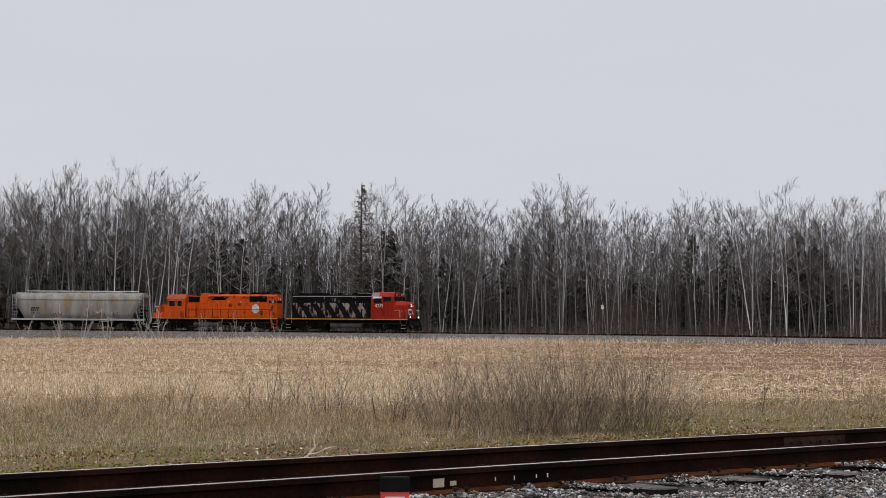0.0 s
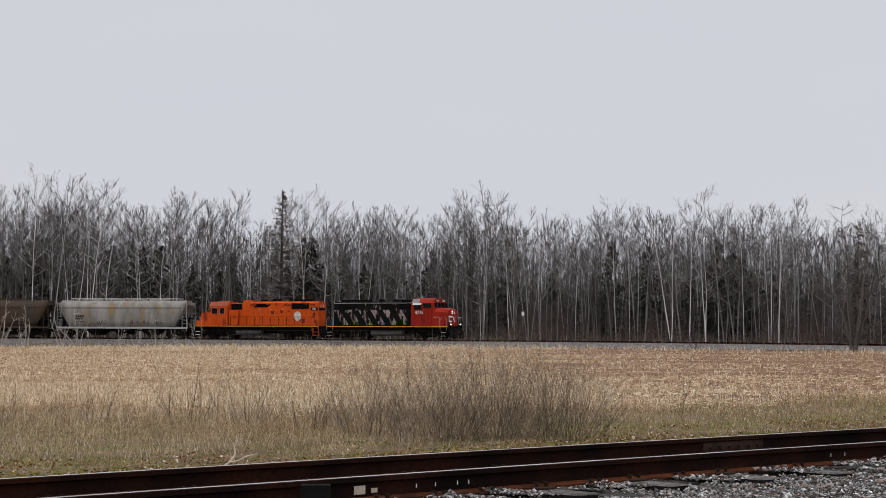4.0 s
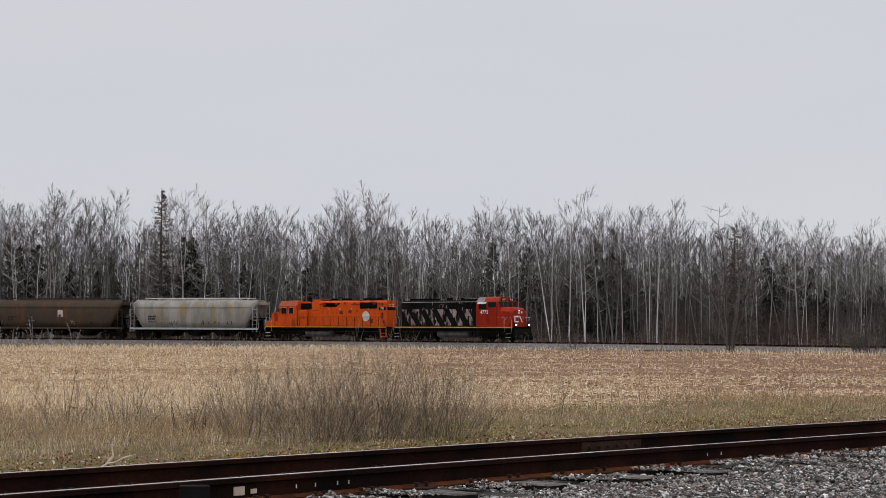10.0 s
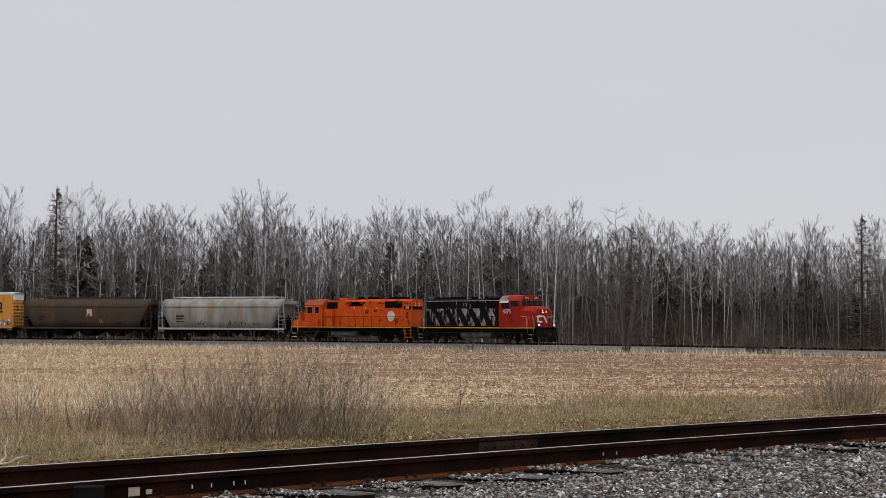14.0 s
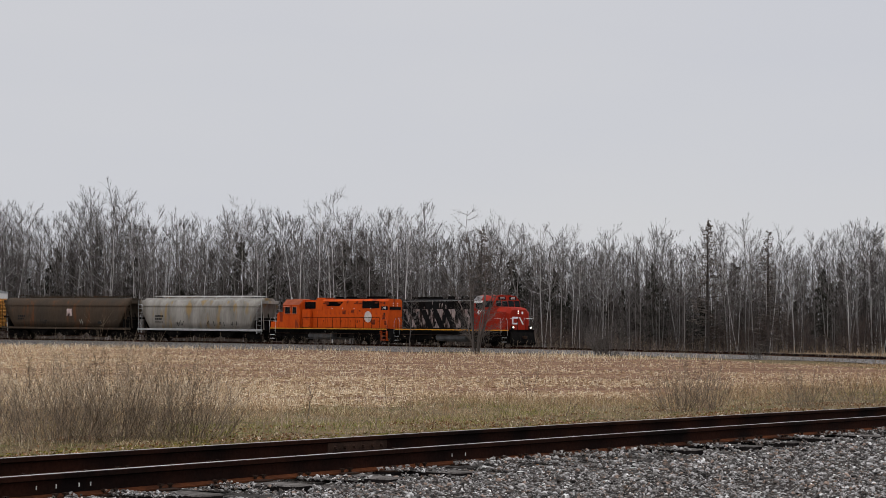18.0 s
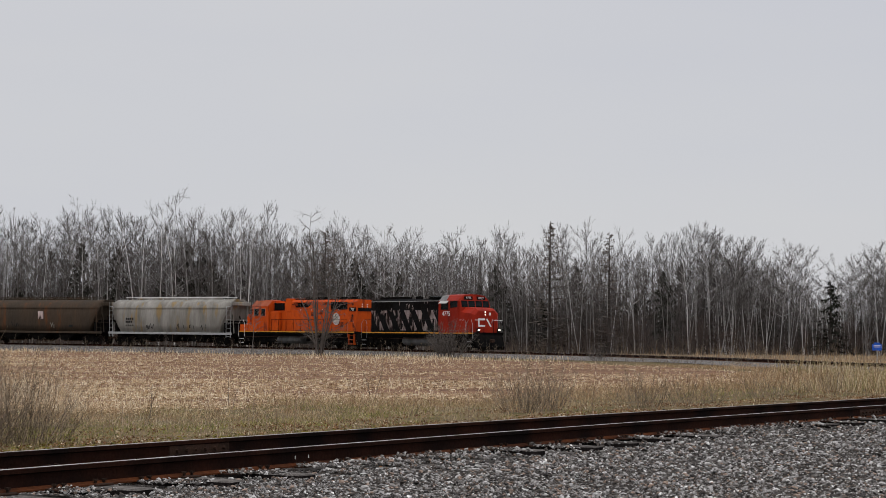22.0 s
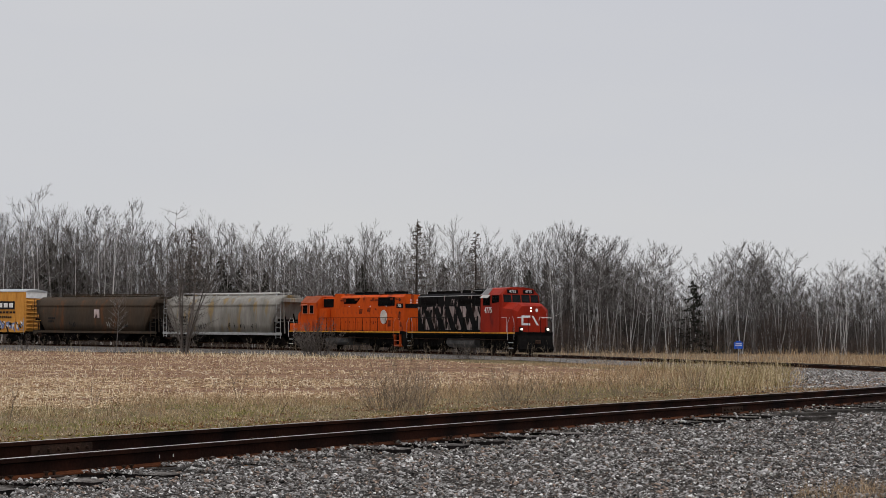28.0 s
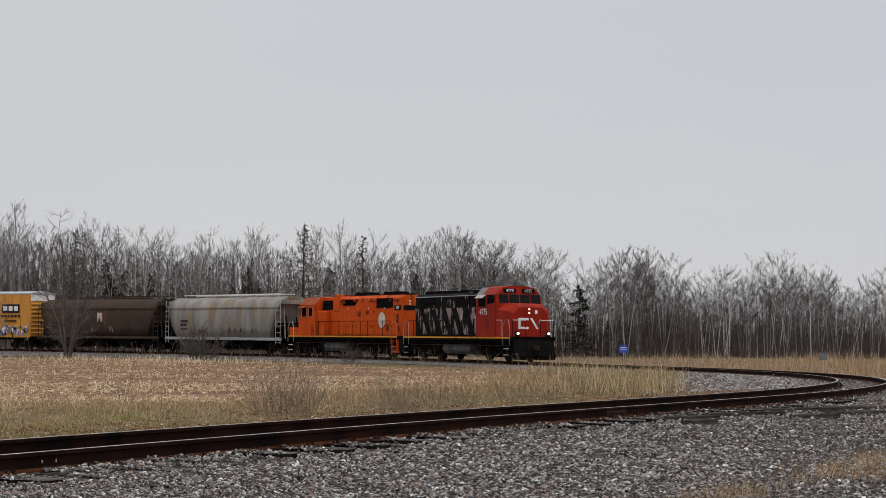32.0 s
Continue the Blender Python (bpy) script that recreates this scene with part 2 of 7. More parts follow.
SMUDGED = material("smudged_white", (0.54, 0.45, 0.43), (0.22, 0.155, 0.14), 0.8, 0.3, 2.6, 9.0, stretch=(1, 1, 0.3), spots=(0.03, 0.02, 0.018), spot_scale=2.6, spot_edge=0.52)
GREY_ROOF = material("grey_roof", (0.40, 0.40, 0.40), (0.30, 0.30, 0.30), 0.6, 0.1, 1.5, 9.0)
UNDER = material("underframe_black", (0.004, 0.0038, 0.0038), (0.009, 0.008, 0.0072), 0.9, 0.2, 2.0, 12.0, spec=0.03)
TANK = material("tank_grey", (0.095, 0.095, 0.096), (0.050, 0.049, 0.047), 0.6, 0.15, 1.5, 9.0)
DARK_GLASS = material("dark_glass", (0.006, 0.006, 0.007), rough=0.12, spec=0.3)
LAMP_ON = material("lamp_lit", (1.0, 0.93, 0.82), glow=2.2)
HOPPER_GREY = material("hopper_grey", (0.26, 0.25, 0.225), (0.155, 0.144, 0.126), 0.75, 0.12, 1.1, 7.0, 0.0, stretch=(1, 1, 0.22), spots=(0.23, 0.165, 0.085), spot_scale=1.0, spot_edge=0.57)
HOPPER_BROWN = material("hopper_brown", (0.044, 0.036, 0.028), (0.060, 0.042, 0.029), 0.8, 0.15, 0.9, 7.0, 0.0, stretch=(1, 1, 0.2), spots=(0.10, 0.044, 0.022), spot_scale=0.9, spot_edge=0.6)
BOX_YELLOW = material("boxcar_yellow", (0.58, 0.28, 0.06), (0.48, 0.22, 0.05), 0.65, 0.1, 0.9, 7.0, 0.0, stretch=(1, 1, 0.3), spots=(0.36, 0.16, 0.05), spot_scale=1.5, spot_edge=0.64)
INK = material("black_lettering", (0.02, 0.02, 0.02), rough=0.7)
SIGN_BLUE = material("sign_blue", (0.03, 0.11, 0.52), (0.025, 0.09, 0.44), 0.5, 0.0, 3.0)
GALVANISED = material("galvanised", (0.40, 0.41, 0.41), (0.30, 0.31, 0.31), 0.5, 0.1, 4.0, 30.0, metal=0.4)
SIGN_GREY = material("sign_back_grey", (0.17, 0.175, 0.18), (0.13, 0.135, 0.14), 0.6, 0.1, 4.0, 30.0)
MARKER_RED = material("marker_red", (0.66, 0.10, 0.085), (0.58, 0.08, 0.07), 0.5, 0.0, 6.0)
GRAFFITI_BLUE = material("graffiti_blue", (0.06, 0.10, 0.28), (0.22, 0.25, 0.34), 0.6, 0.0, 3.0)
DRIFTWOOD = material("bleached_wood", (0.52, 0.44, 0.34), (0.40, 0.33, 0.25), 0.85, 0.2, 6.0, 40.0)
OLD_WOOD = material("weathered_tie", (0.075, 0.068, 0.062), (0.022, 0.019, 0.017), 0.9, 0.4, 2.5, 25.0, 0.5, stretch=(1, 6, 6))

# ======== geometry helpers ========
def mesh_of(name, verts, faces, mat, smooth=False):
    """A mesh from arrays: verts (n, 3), faces (m, 3 or 4)."""
    me = bpy.data.meshes.new(name)
    verts, faces = np.asarray(verts, np.float32), np.asarray(faces, np.int32)
    k = faces.shape[1]
    me.vertices.add(len(verts))
    me.vertices.foreach_set("co", verts.ravel())
    me.loops.add(faces.size)
    me.loops.foreach_set("vertex_index", faces.ravel())
    me.polygons.add(len(faces))
    me.polygons.foreach_set("loop_start", np.arange(0, faces.size, k, dtype=np.int32))
    me.update(calc_edges=True)
    me.materials.append(mat)
    if smooth:
        me.shade_smooth()
    else:
        me.shade_flat()
    return me


def part(name, bm, mat, parent, label=""):
    """Links a bmesh as one mesh object under a thing or a part."""
    me = bpy.data.meshes.new(name)
    bm.to_mesh(me)
    bm.free()
    me.materials.append(mat)
    ob = new(name, me)
    ob.parent = parent
    return tagged(ob, label)


def thing(name, label, category, group="", m=None):
    ob = tagged(new(name), label, category, group)
    if m is not None:
        ob.matrix_basis = m
    return ob


def piece(name, me, parent, m):
    ob = new(name, me)
    ob.parent = parent
    ob.matrix_basis = m
    return ob


def block(bm, x0, x1, y0, y1, z0, z1, bevel=0.0):
    g = bmesh.ops.create_cube(bm, size=1.0, matrix=Matrix.LocRotScale(((x0 + x1) / 2, (y0 + y1) / 2, (z0 + z1) / 2), None, (abs(x1 - x0), abs(y1 - y0), abs(z1 - z0))))
    if bevel:
        edges = {e for v in g["verts"] for e in v.link_edges}
        bmesh.ops.bevel(bm, geom=list(edges), offset=bevel, segments=1, affect="EDGES")
    return bm


def rod(bm, a, c, r, seg=8, r2=None):
    a, c = Vector(a), Vector(c)
    d = c - a
    m = Matrix.Translation((a + c) / 2) @ d.to_track_quat("Z", "Y").to_matrix().to_4x4()
    bmesh.ops.create_cone(bm, cap_ends=True, segments=seg, radius1=r, radius2=r if r2 is None else r2, depth=d.length, matrix=m)
    return bm


def extrude_profile(bm, pts, x0, x1):
    """A closed outline of (y, z) drawn out along x."""
    a = [bm.verts.new((x0, y, z)) for y, z in pts]
    c = [bm.verts.new((x1, y, z)) for y, z in pts]
    n = len(pts)
    for i in range(n):
        bm.faces.new((a[i], a[(i + 1) % n], c[(i + 1) % n], c[i]))
    bm.faces.new(a[::-1])
    bm.faces.new(c)
    bmesh.ops.recalc_face_normals(bm, faces=bm.faces[:])
    return bm


def side_profile(bm, pts, y0, y1):
    """A closed outline of (x, z) drawn out along y."""
    a = [bm.verts.new((x, y0, z)) for x, z in pts]
    c = [bm.verts.new((x, y1, z)) for x, z in pts]
    n = len(pts)
    for i in range(n):
        bm.faces.new((a[i], a[(i + 1) % n], c[(i + 1) % n], c[i]))
    bm.faces.new(a[::-1])
    bm.faces.new(c)
    bmesh.ops.recalc_face_normals(bm, faces=bm.faces[:])
    return bm


class Sticks:
    """Gathers many tapered sticks into one triangle mesh."""

    def __init__(self):
        self.v, self.f, self.n = [], [], 0

    def add(self, pts, radii, sides=3):
        pts = np.asarray(pts, float)
        m = len(pts)
        t = np.gradient(pts, axis=0)
        t /= np.linalg.norm(t, axis=1)[:, None] + 1e-9
        ref = np.where(np.abs(t[:, 2:3]) > 0.9, np.array([[1.0, 0, 0]]), np.array([[0, 0, 1.0]]))
        u = np.cross(t, ref)
        u /= np.linalg.norm(u, axis=1)[:, None] + 1e-9
        w = np.cross(t, u)
        a = np.arange(sides) * 2 * np.pi / sides
        ring = pts[:, None, :] + np.asarray(radii, float)[:, None, None] * (np.cos(a)[None, :, None] * u[:, None, :] + np.sin(a)[None, :, None] * w[:, None, :])
        self.v.append(ring.reshape(-1, 3))
        i = np.arange(m - 1)[:, None] * sides + self.n
        j = np.arange(sides)[None, :]
        k = (j + 1) % sides
        q = np.stack([i + j, i + k, i + sides + k, i + sides + j], -1).reshape(-1, 4)
        self.f.append(q)
        self.n += m * sides

    def sliver(self, pts, width):
        """A twig too thin for a round section: flat strips along its line."""
        pts = np.asarray(pts, float)
        m = len(pts)
        t = pts[-1] - pts[0]
        u = np.cross(t, (t[1] + 0.3, -t[0] + 0.2, 0.9 * np.sign(t[0] + 0.01)))
        u = u / (np.linalg.norm(u) + 1e-9) * width
        taper = np.linspace(1.0, 0.4, m)[:, None]
        self.v.append(np.stack([pts - u * taper, pts + u * taper], 1).reshape(-1, 3))
        i = np.arange(m - 1) * 2 + self.n
        self.f.append(np.stack([i, i + 1, i + 3, i + 2], 1))
        self.n += 2 * m

    def many(self, p, q, width):
        """Straight twigs from points p to points q, all as thin strips."""
        p, q = np.asarray(p, float), np.asarray(q, float)
        t = q - p
        ref = np.stack([t[:, 1] + 0.3, 0.2 - t[:, 0], 0.9 * np.sign(t[:, 0] + 0.01)], 1)
        u = np.cross(t, ref)
        u = u / (np.linalg.norm(u, axis=1)[:, None] + 1e-9) * np.reshape(width, (-1, 1))
        self.v.append(np.stack([p - u, p + u, q + u * 0.4, q - u * 0.4], 1).reshape(-1, 3))
        self.f.append(np.arange(len(p) * 4).reshape(-1, 4) + self.n)
        self.n += len(p) * 4

    def pointed(self, p, q, width):
        """Fine twigs from p to q that taper to a point, one sliver each."""
        p, q = np.asarray(p, float), np.asarray(q, float)
        t = q - p
        u = np.cross(t, np.stack([t[:, 1] + 0.3, 0.2 - t[:, 0], 0.9 * np.sign(t[:, 0] + 0.01)], 1))
        u = u / (np.linalg.norm(u, axis=1)[:, None] + 1e-9) * np.reshape(width, (-1, 1))
        self.v.append(np.stack([p - u, p + u, q], 1).reshape(-1, 3))
        self.f.append(np.arange(len(p) * 3).reshape(-1, 3) + self.n)
        self.n += len(p) * 3

    def mesh(self, name, mat):
        return mesh_of(name, np.concatenate(self.v), np.concatenate(self.f), mat)


# ======== the plan: one track that comes past the camera, swings round a field and runs back along the woods ========
NODES = [-20, 10, 30, 50, 70, 90, 120, 160, 200, 300]
CURVE = [-0.00253, -0.00376, 0.01218, 0.015, 0.01105, 0.00472, 0.0076, 0.00803, 0.00852, 0.00893]
STEP = 0.5
S_ALL = np.arange(-40, 340, STEP)
_turn = np.cumsum(np.interp(S_ALL, NODES, CURVE)) * STEP
_zero = int(np.argmin(np.abs(S_ALL)))
H_ALL = _turn - _turn[_zero] + 0.69454
X_ALL = np.cumsum(np.cos(H_ALL)) * STEP
Y_ALL = np.cumsum(np.sin(H_ALL)) * STEP
X_ALL += 6.10737 - X_ALL[_zero]
Y_ALL += 19.09882 - Y_ALL[_zero]
Z_ALL = 0.00458 * np.clip(S_ALL - 90, 0, None)


def on_track(s, side=0.0):
    """Place and heading on the track at s; side is metres to the inner side (towards the field)."""
    h = float(np.interp(s, S_ALL, H_ALL))
    return (float(np.interp(s, S_ALL, X_ALL)) - side * math.sin(h), float(np.interp(s, S_ALL, Y_ALL)) + side * math.cos(h),
            float(np.interp(s, S_ALL, Z_ALL)), h)


def track_offset(x, y):
    """For arrays of places: the distance to the track's line (inner side positive), and s."""
    x, y = np.asarray(x, float).ravel(), np.asarray(y, float).ravel()
    d, s = np.empty(len(x)), np.empty(len(x))
    cx, cy, ch, cs = X_ALL[::2], Y_ALL[::2], H_ALL[::2], S_ALL[::2]
    for i in range(0, len(x), 4000):
        xx, yy = x[i:i + 4000, None], y[i:i + 4000, None]
        q = (xx - cx) ** 2 + (yy - cy) ** 2
        j = np.argmin(q, 1)
        dx, dy = xx[:, 0] - cx[j], yy[:, 0] - cy[j]
        side = -dx * np.sin(ch[j]) + dy * np.cos(ch[j])
        d[i:i + 4000], s[i:i + 4000] = np.where(np.abs(side) > 40, np.sqrt(q[np.arange(len(j)), j]) * np.sign(side), side), cs[j] + np.clip(dx * np.cos(ch[j]) + dy * np.sin(ch[j]), -0.6, 0.6)
    return d, s


def lumps(x, y, size, amount):
    return amount * (np.sin(x / size * 1.7 + 1.3) * np.cos(y / size * 1.3 - 0.4) + 0.6 * np.sin(x / size * 3.1 + y / size * 2.3))


def ground_height(x, y):
    """Height of the ground; the rails' tops by the camera are at 0."""
    x, y = np.asarray(x, float), np.asarray(y, float)
    d, s = track_offset(x, y)
    rail = np.interp(s, S_ALL, Z_ALL)
    far = np.clip((np.hypot(x, y) - 20) / 160, 0, 1)
    base = -0.50 + 0.28 * far + lumps(x, y, 9.0, 0.03)
    base = np.where((d < -4) & (s > 60), -0.7 + 0.3 * far, base)
    a = np.abs(d)
    shoulder = np.where((d < 0) & (s < 60), 6.5, np.where(s < 60, 7.0, 4.2))
    k = np.clip((a - 1.75) / (shoulder - 1.75), 0, 1)
    k = k * k * (3 - 2 * k)
    bed = rail - 0.24 - 0.035 * np.clip((60 - s) / 10, 0, 1)
    return bed * (1 - k) + base * k


def grid_sheet(name, xs, ys, mat):
    gx, gy = np.meshgrid(xs, ys)
    z = ground_height(gx.ravel(), gy.ravel())
    v = np.stack([gx.ravel(), gy.ravel(), z], 1)
    nx, ny = len(xs), len(ys)
    i = (np.arange(ny - 1)[:, None] * nx + np.arange(nx - 1)[None, :]).ravel()
    f = np.stack([i, i + 1, i + nx + 1, i + nx], 1)
    return mesh_of(name, v, f, mat, True)


def spread(a, c, fine, coarse_to):
    """Grid lines: fine between a and c, coarser out to the far limits."""
    lo, hi = coarse_to
    mid = np.arange(a, c + 1e-6, fine)
    out = [c + (hi - c) * t ** 3 for t in np.linspace(0.12, 1, 26)]
    inn = [a - (a - lo) * t ** 3 for t in np.linspace(1, 0.12, 26)]
    return np.concatenate([inn, mid, out])


# ---- the harvested corn field inside the curve, and the floor of the woods ----
def in_field(x, y):
    d, s = track_offset(x, y)
    x = np.asarray(x, float).ravel()
    y = np.asarray(y, float).ravel()
    edge = np.interp(x, [-60, -8, 9, 15, 30, 45, 60], [33, 35, 40, 44, 58, 82, 110]) + 1.2 * np.sin(x * 0.7) + 0.8 * np.sin(x * 1.9 + 1)
    return (d > np.where(s > 110, 8.0, 9.0)) & (y > edge)


def woods_edge(x):
    return np.interp(x, [-140, -60, -20, 5, 40, 80, 140, 260], [250, 247, 243, 238, 226, 222, 216, 205])


ground = tagged(new("ground", grid_sheet("ground", spread(-75, 120, 1.25, (-2600, 2600)), spread(2, 262, 1.25, (-2600, 2900)), EARTH)),
                "brown earth with dry grass, moss and a harvested corn field", "ground", kind="structure")
_g = ground.data
_g.materials.append(FIELD_SOIL)
_g.materials.append(FOREST_FLOOR)
_g.materials.append(RED_SOIL)
_c = np.empty(len(_g.polygons) * 3)
_g.polygons.foreach_get("center", _c)
_c = _c.reshape(-1, 3)
_kind = np.where(_c[:, 1] > woods_edge(_c[:, 0]) - 3, 2, 0)
_kind[in_field(_c[:, 0], _c[:, 1])] = 1
_kind[(_kind == 1) & (_c[:, 0] > 0.10 * _c[:, 1] + 2.0 * np.sin(_c[:, 1] * 0.21) + np.sin(_c[:, 1] * 1.3))] = 3
_gd, _gs = track_offset(_c[:, 0], _c[:, 1])
_kind[(_gd < -6.5 + np.sin(_c[:, 0] * 0.9)) & (_gs > 45) & (_c[:, 1] > 30)] = 2
_g.polygons.foreach_set("material_index", _kind.astype(np.int32))


def strip(name, s0, s1, d0, d1, lift, mat, step=1.0, across=8):
    """A band along the track between two offsets, laid a little over the ground."""
    ss = np.arange(s0, s1 + 1e-6, step)
    dd = np.linspace(d0, d1, across)
    rows = []
    for s in ss:
        x, y, z, h = on_track(s)
        rows.append(np.stack([x - dd * math.sin(h), y + dd * math.cos(h)], 1))
    p = np.concatenate(rows)
    z = ground_height(p[:, 0], p[:, 1]) + lift
    n = across
    i = (np.arange(len(ss) - 1)[:, None] * n + np.arange(n - 1)[None, :]).ravel()
    return mesh_of(name, np.column_stack([p, z]), np.stack([i, i + 1, i + n + 1, i + n], 1), mat, True)


tagged(new("ballast_bed", strip("ballast_bed", -36, 62, -7.5, 3.4, 0.03, BALLAST_BED, 0.5, 24)), "grit bed coloured dark as shade between grey crushed stones", "ballast", kind="structure")
def apron_mesh():
    """Gravel inside the tight part of the curve, bounded by the grass."""
    xs, ys = np.arange(30, 60, 0.2), np.arange(40, 100, 0.2)
    gx, gy = np.meshgrid(xs, ys)
    px, py = gx.ravel(), gy.ravel()
    d, q = track_offset(px, py)
    keep = (px > 0.668 * py + 0.7 * np.sin(py * 0.9) + 0.5 * np.sin(py * 2.3 + px) + 0.3 * np.sin(py * 6.1 - px * 3) + 1.3) & (d > 1.6) & (d < 14) & (q > 30) & (q < 110)
    z = ground_height(px, py) + 0.04
    nx = len(xs)
    i = (np.arange(len(ys) - 1)[:, None] * nx + np.arange(nx - 1)[None, :]).ravel()
    f = np.stack([i, i + 1, i + nx + 1, i + nx], 1)
    return mesh_of("gravel_apron", np.stack([px, py, z], 1), f[keep[f].all(1)], FAR_BALLAST, True)


tagged(new("gravel_apron", apron_mesh()), "grey gravel inside the curve", "gravel", kind="structure")
tagged(new("ballast_foot", strip("ballast_foot", 168, 335, 3.9, 7.8, 0.05, FAR_BALLAST, 1.0, 6)), "grey gravel at the foot of the embankment", "gravel", kind="structure")
tagged(new("ballast_far", strip("ballast_far", 62, 335, -4.0, 3.9, 0.05, FAR_BALLAST, 1.0, 12)), "grey gravel embankment of the railway", "ballast", kind="structure")


# ======== rails ========
RAIL_SHAPE = [(-0.075, -0.172), (0.075, -0.172), (0.075, -0.160), (0.012, -0.140), (0.010, -0.048), (0.036, -0.036), (0.036, -0.006), (0.030, 0.0),
              (-0.030, 0.0), (-0.036, -0.006), (-0.036, -0.036), (-0.010, -0.048), (-0.012, -0.140), (-0.075, -0.160)]


def rail_mesh(name, s0, s1, side, step):
    ss = np.arange(s0, s1 + 1e-6, step)
    shape = RAIL_SHAPE
    k = len(shape)
    v = []
    for s in ss:
        x, y, z, h = on_track(s)
        for o, dz in shape:
            q = side + o
            v.append((x - q * math.sin(h), y + q * math.cos(h), z + dz))
    i = np.arange(len(ss) - 1)[:, None] * k
    j = np.arange(k)[None, :]
    f = np.stack([i + j, i + (j + 1) % k, i + k + (j + 1) % k, i + k + j], -1).reshape(-1, 4)
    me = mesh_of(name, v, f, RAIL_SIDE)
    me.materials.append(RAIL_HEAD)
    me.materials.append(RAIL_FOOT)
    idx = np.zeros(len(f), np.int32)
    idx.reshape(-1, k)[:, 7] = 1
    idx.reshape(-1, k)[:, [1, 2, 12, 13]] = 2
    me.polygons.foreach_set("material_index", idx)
    return me


railway = thing("railway_track", "single railway track with rusty rails and dark wooden ties in ballast", "railway track")
railway["kind"] = "structure"
for side in (-0.7535, 0.7535):
    for s0, s1, st in ((-36, 75, 0.5), (75, 335, 1.0)):
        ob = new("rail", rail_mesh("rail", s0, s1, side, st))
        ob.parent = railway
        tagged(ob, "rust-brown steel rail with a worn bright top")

# ======== the woods behind the track ========
rng = np.random.default_rng(7)


SKY_AZ = [-16, -12.9, -11.4, -10.2, -9.1, -7.6, -6, -4.6, -3.6, -2.5, -1.4, -0.5, 1.1, 2.0, 3.4, 4.9, 6.2, 7.7, 9.3, 11.1, 13.5, 15.2, 17.0, 18.3, 19.7,
          21.0, 22.7, 24.4, 26.6, 27.9, 29.0, 30.1, 31.4, 32.9, 33.9, 35.2, 36.3, 37.7, 38.3, 39.2, 42]
SKY_RISE = [270, 264, 294, 274, 294, 236, 252, 250, 232, 250, 276, 216, 250, 208, 262, 250, 214, 246, 222, 258, 240, 222, 212, 202, 212,
            196, 206, 184, 206, 190, 176, 120, 172, 172, 122, 148, 163, 158, 120, 140, 140]


def skyline(x, y):
    """Height of the tree tops there."""
    az = np.degrees(np.arctan2(x, y))
    return np.interp(az, SKY_AZ, SKY_RISE) / 3300 * np.hypot(x, y) + 1.2


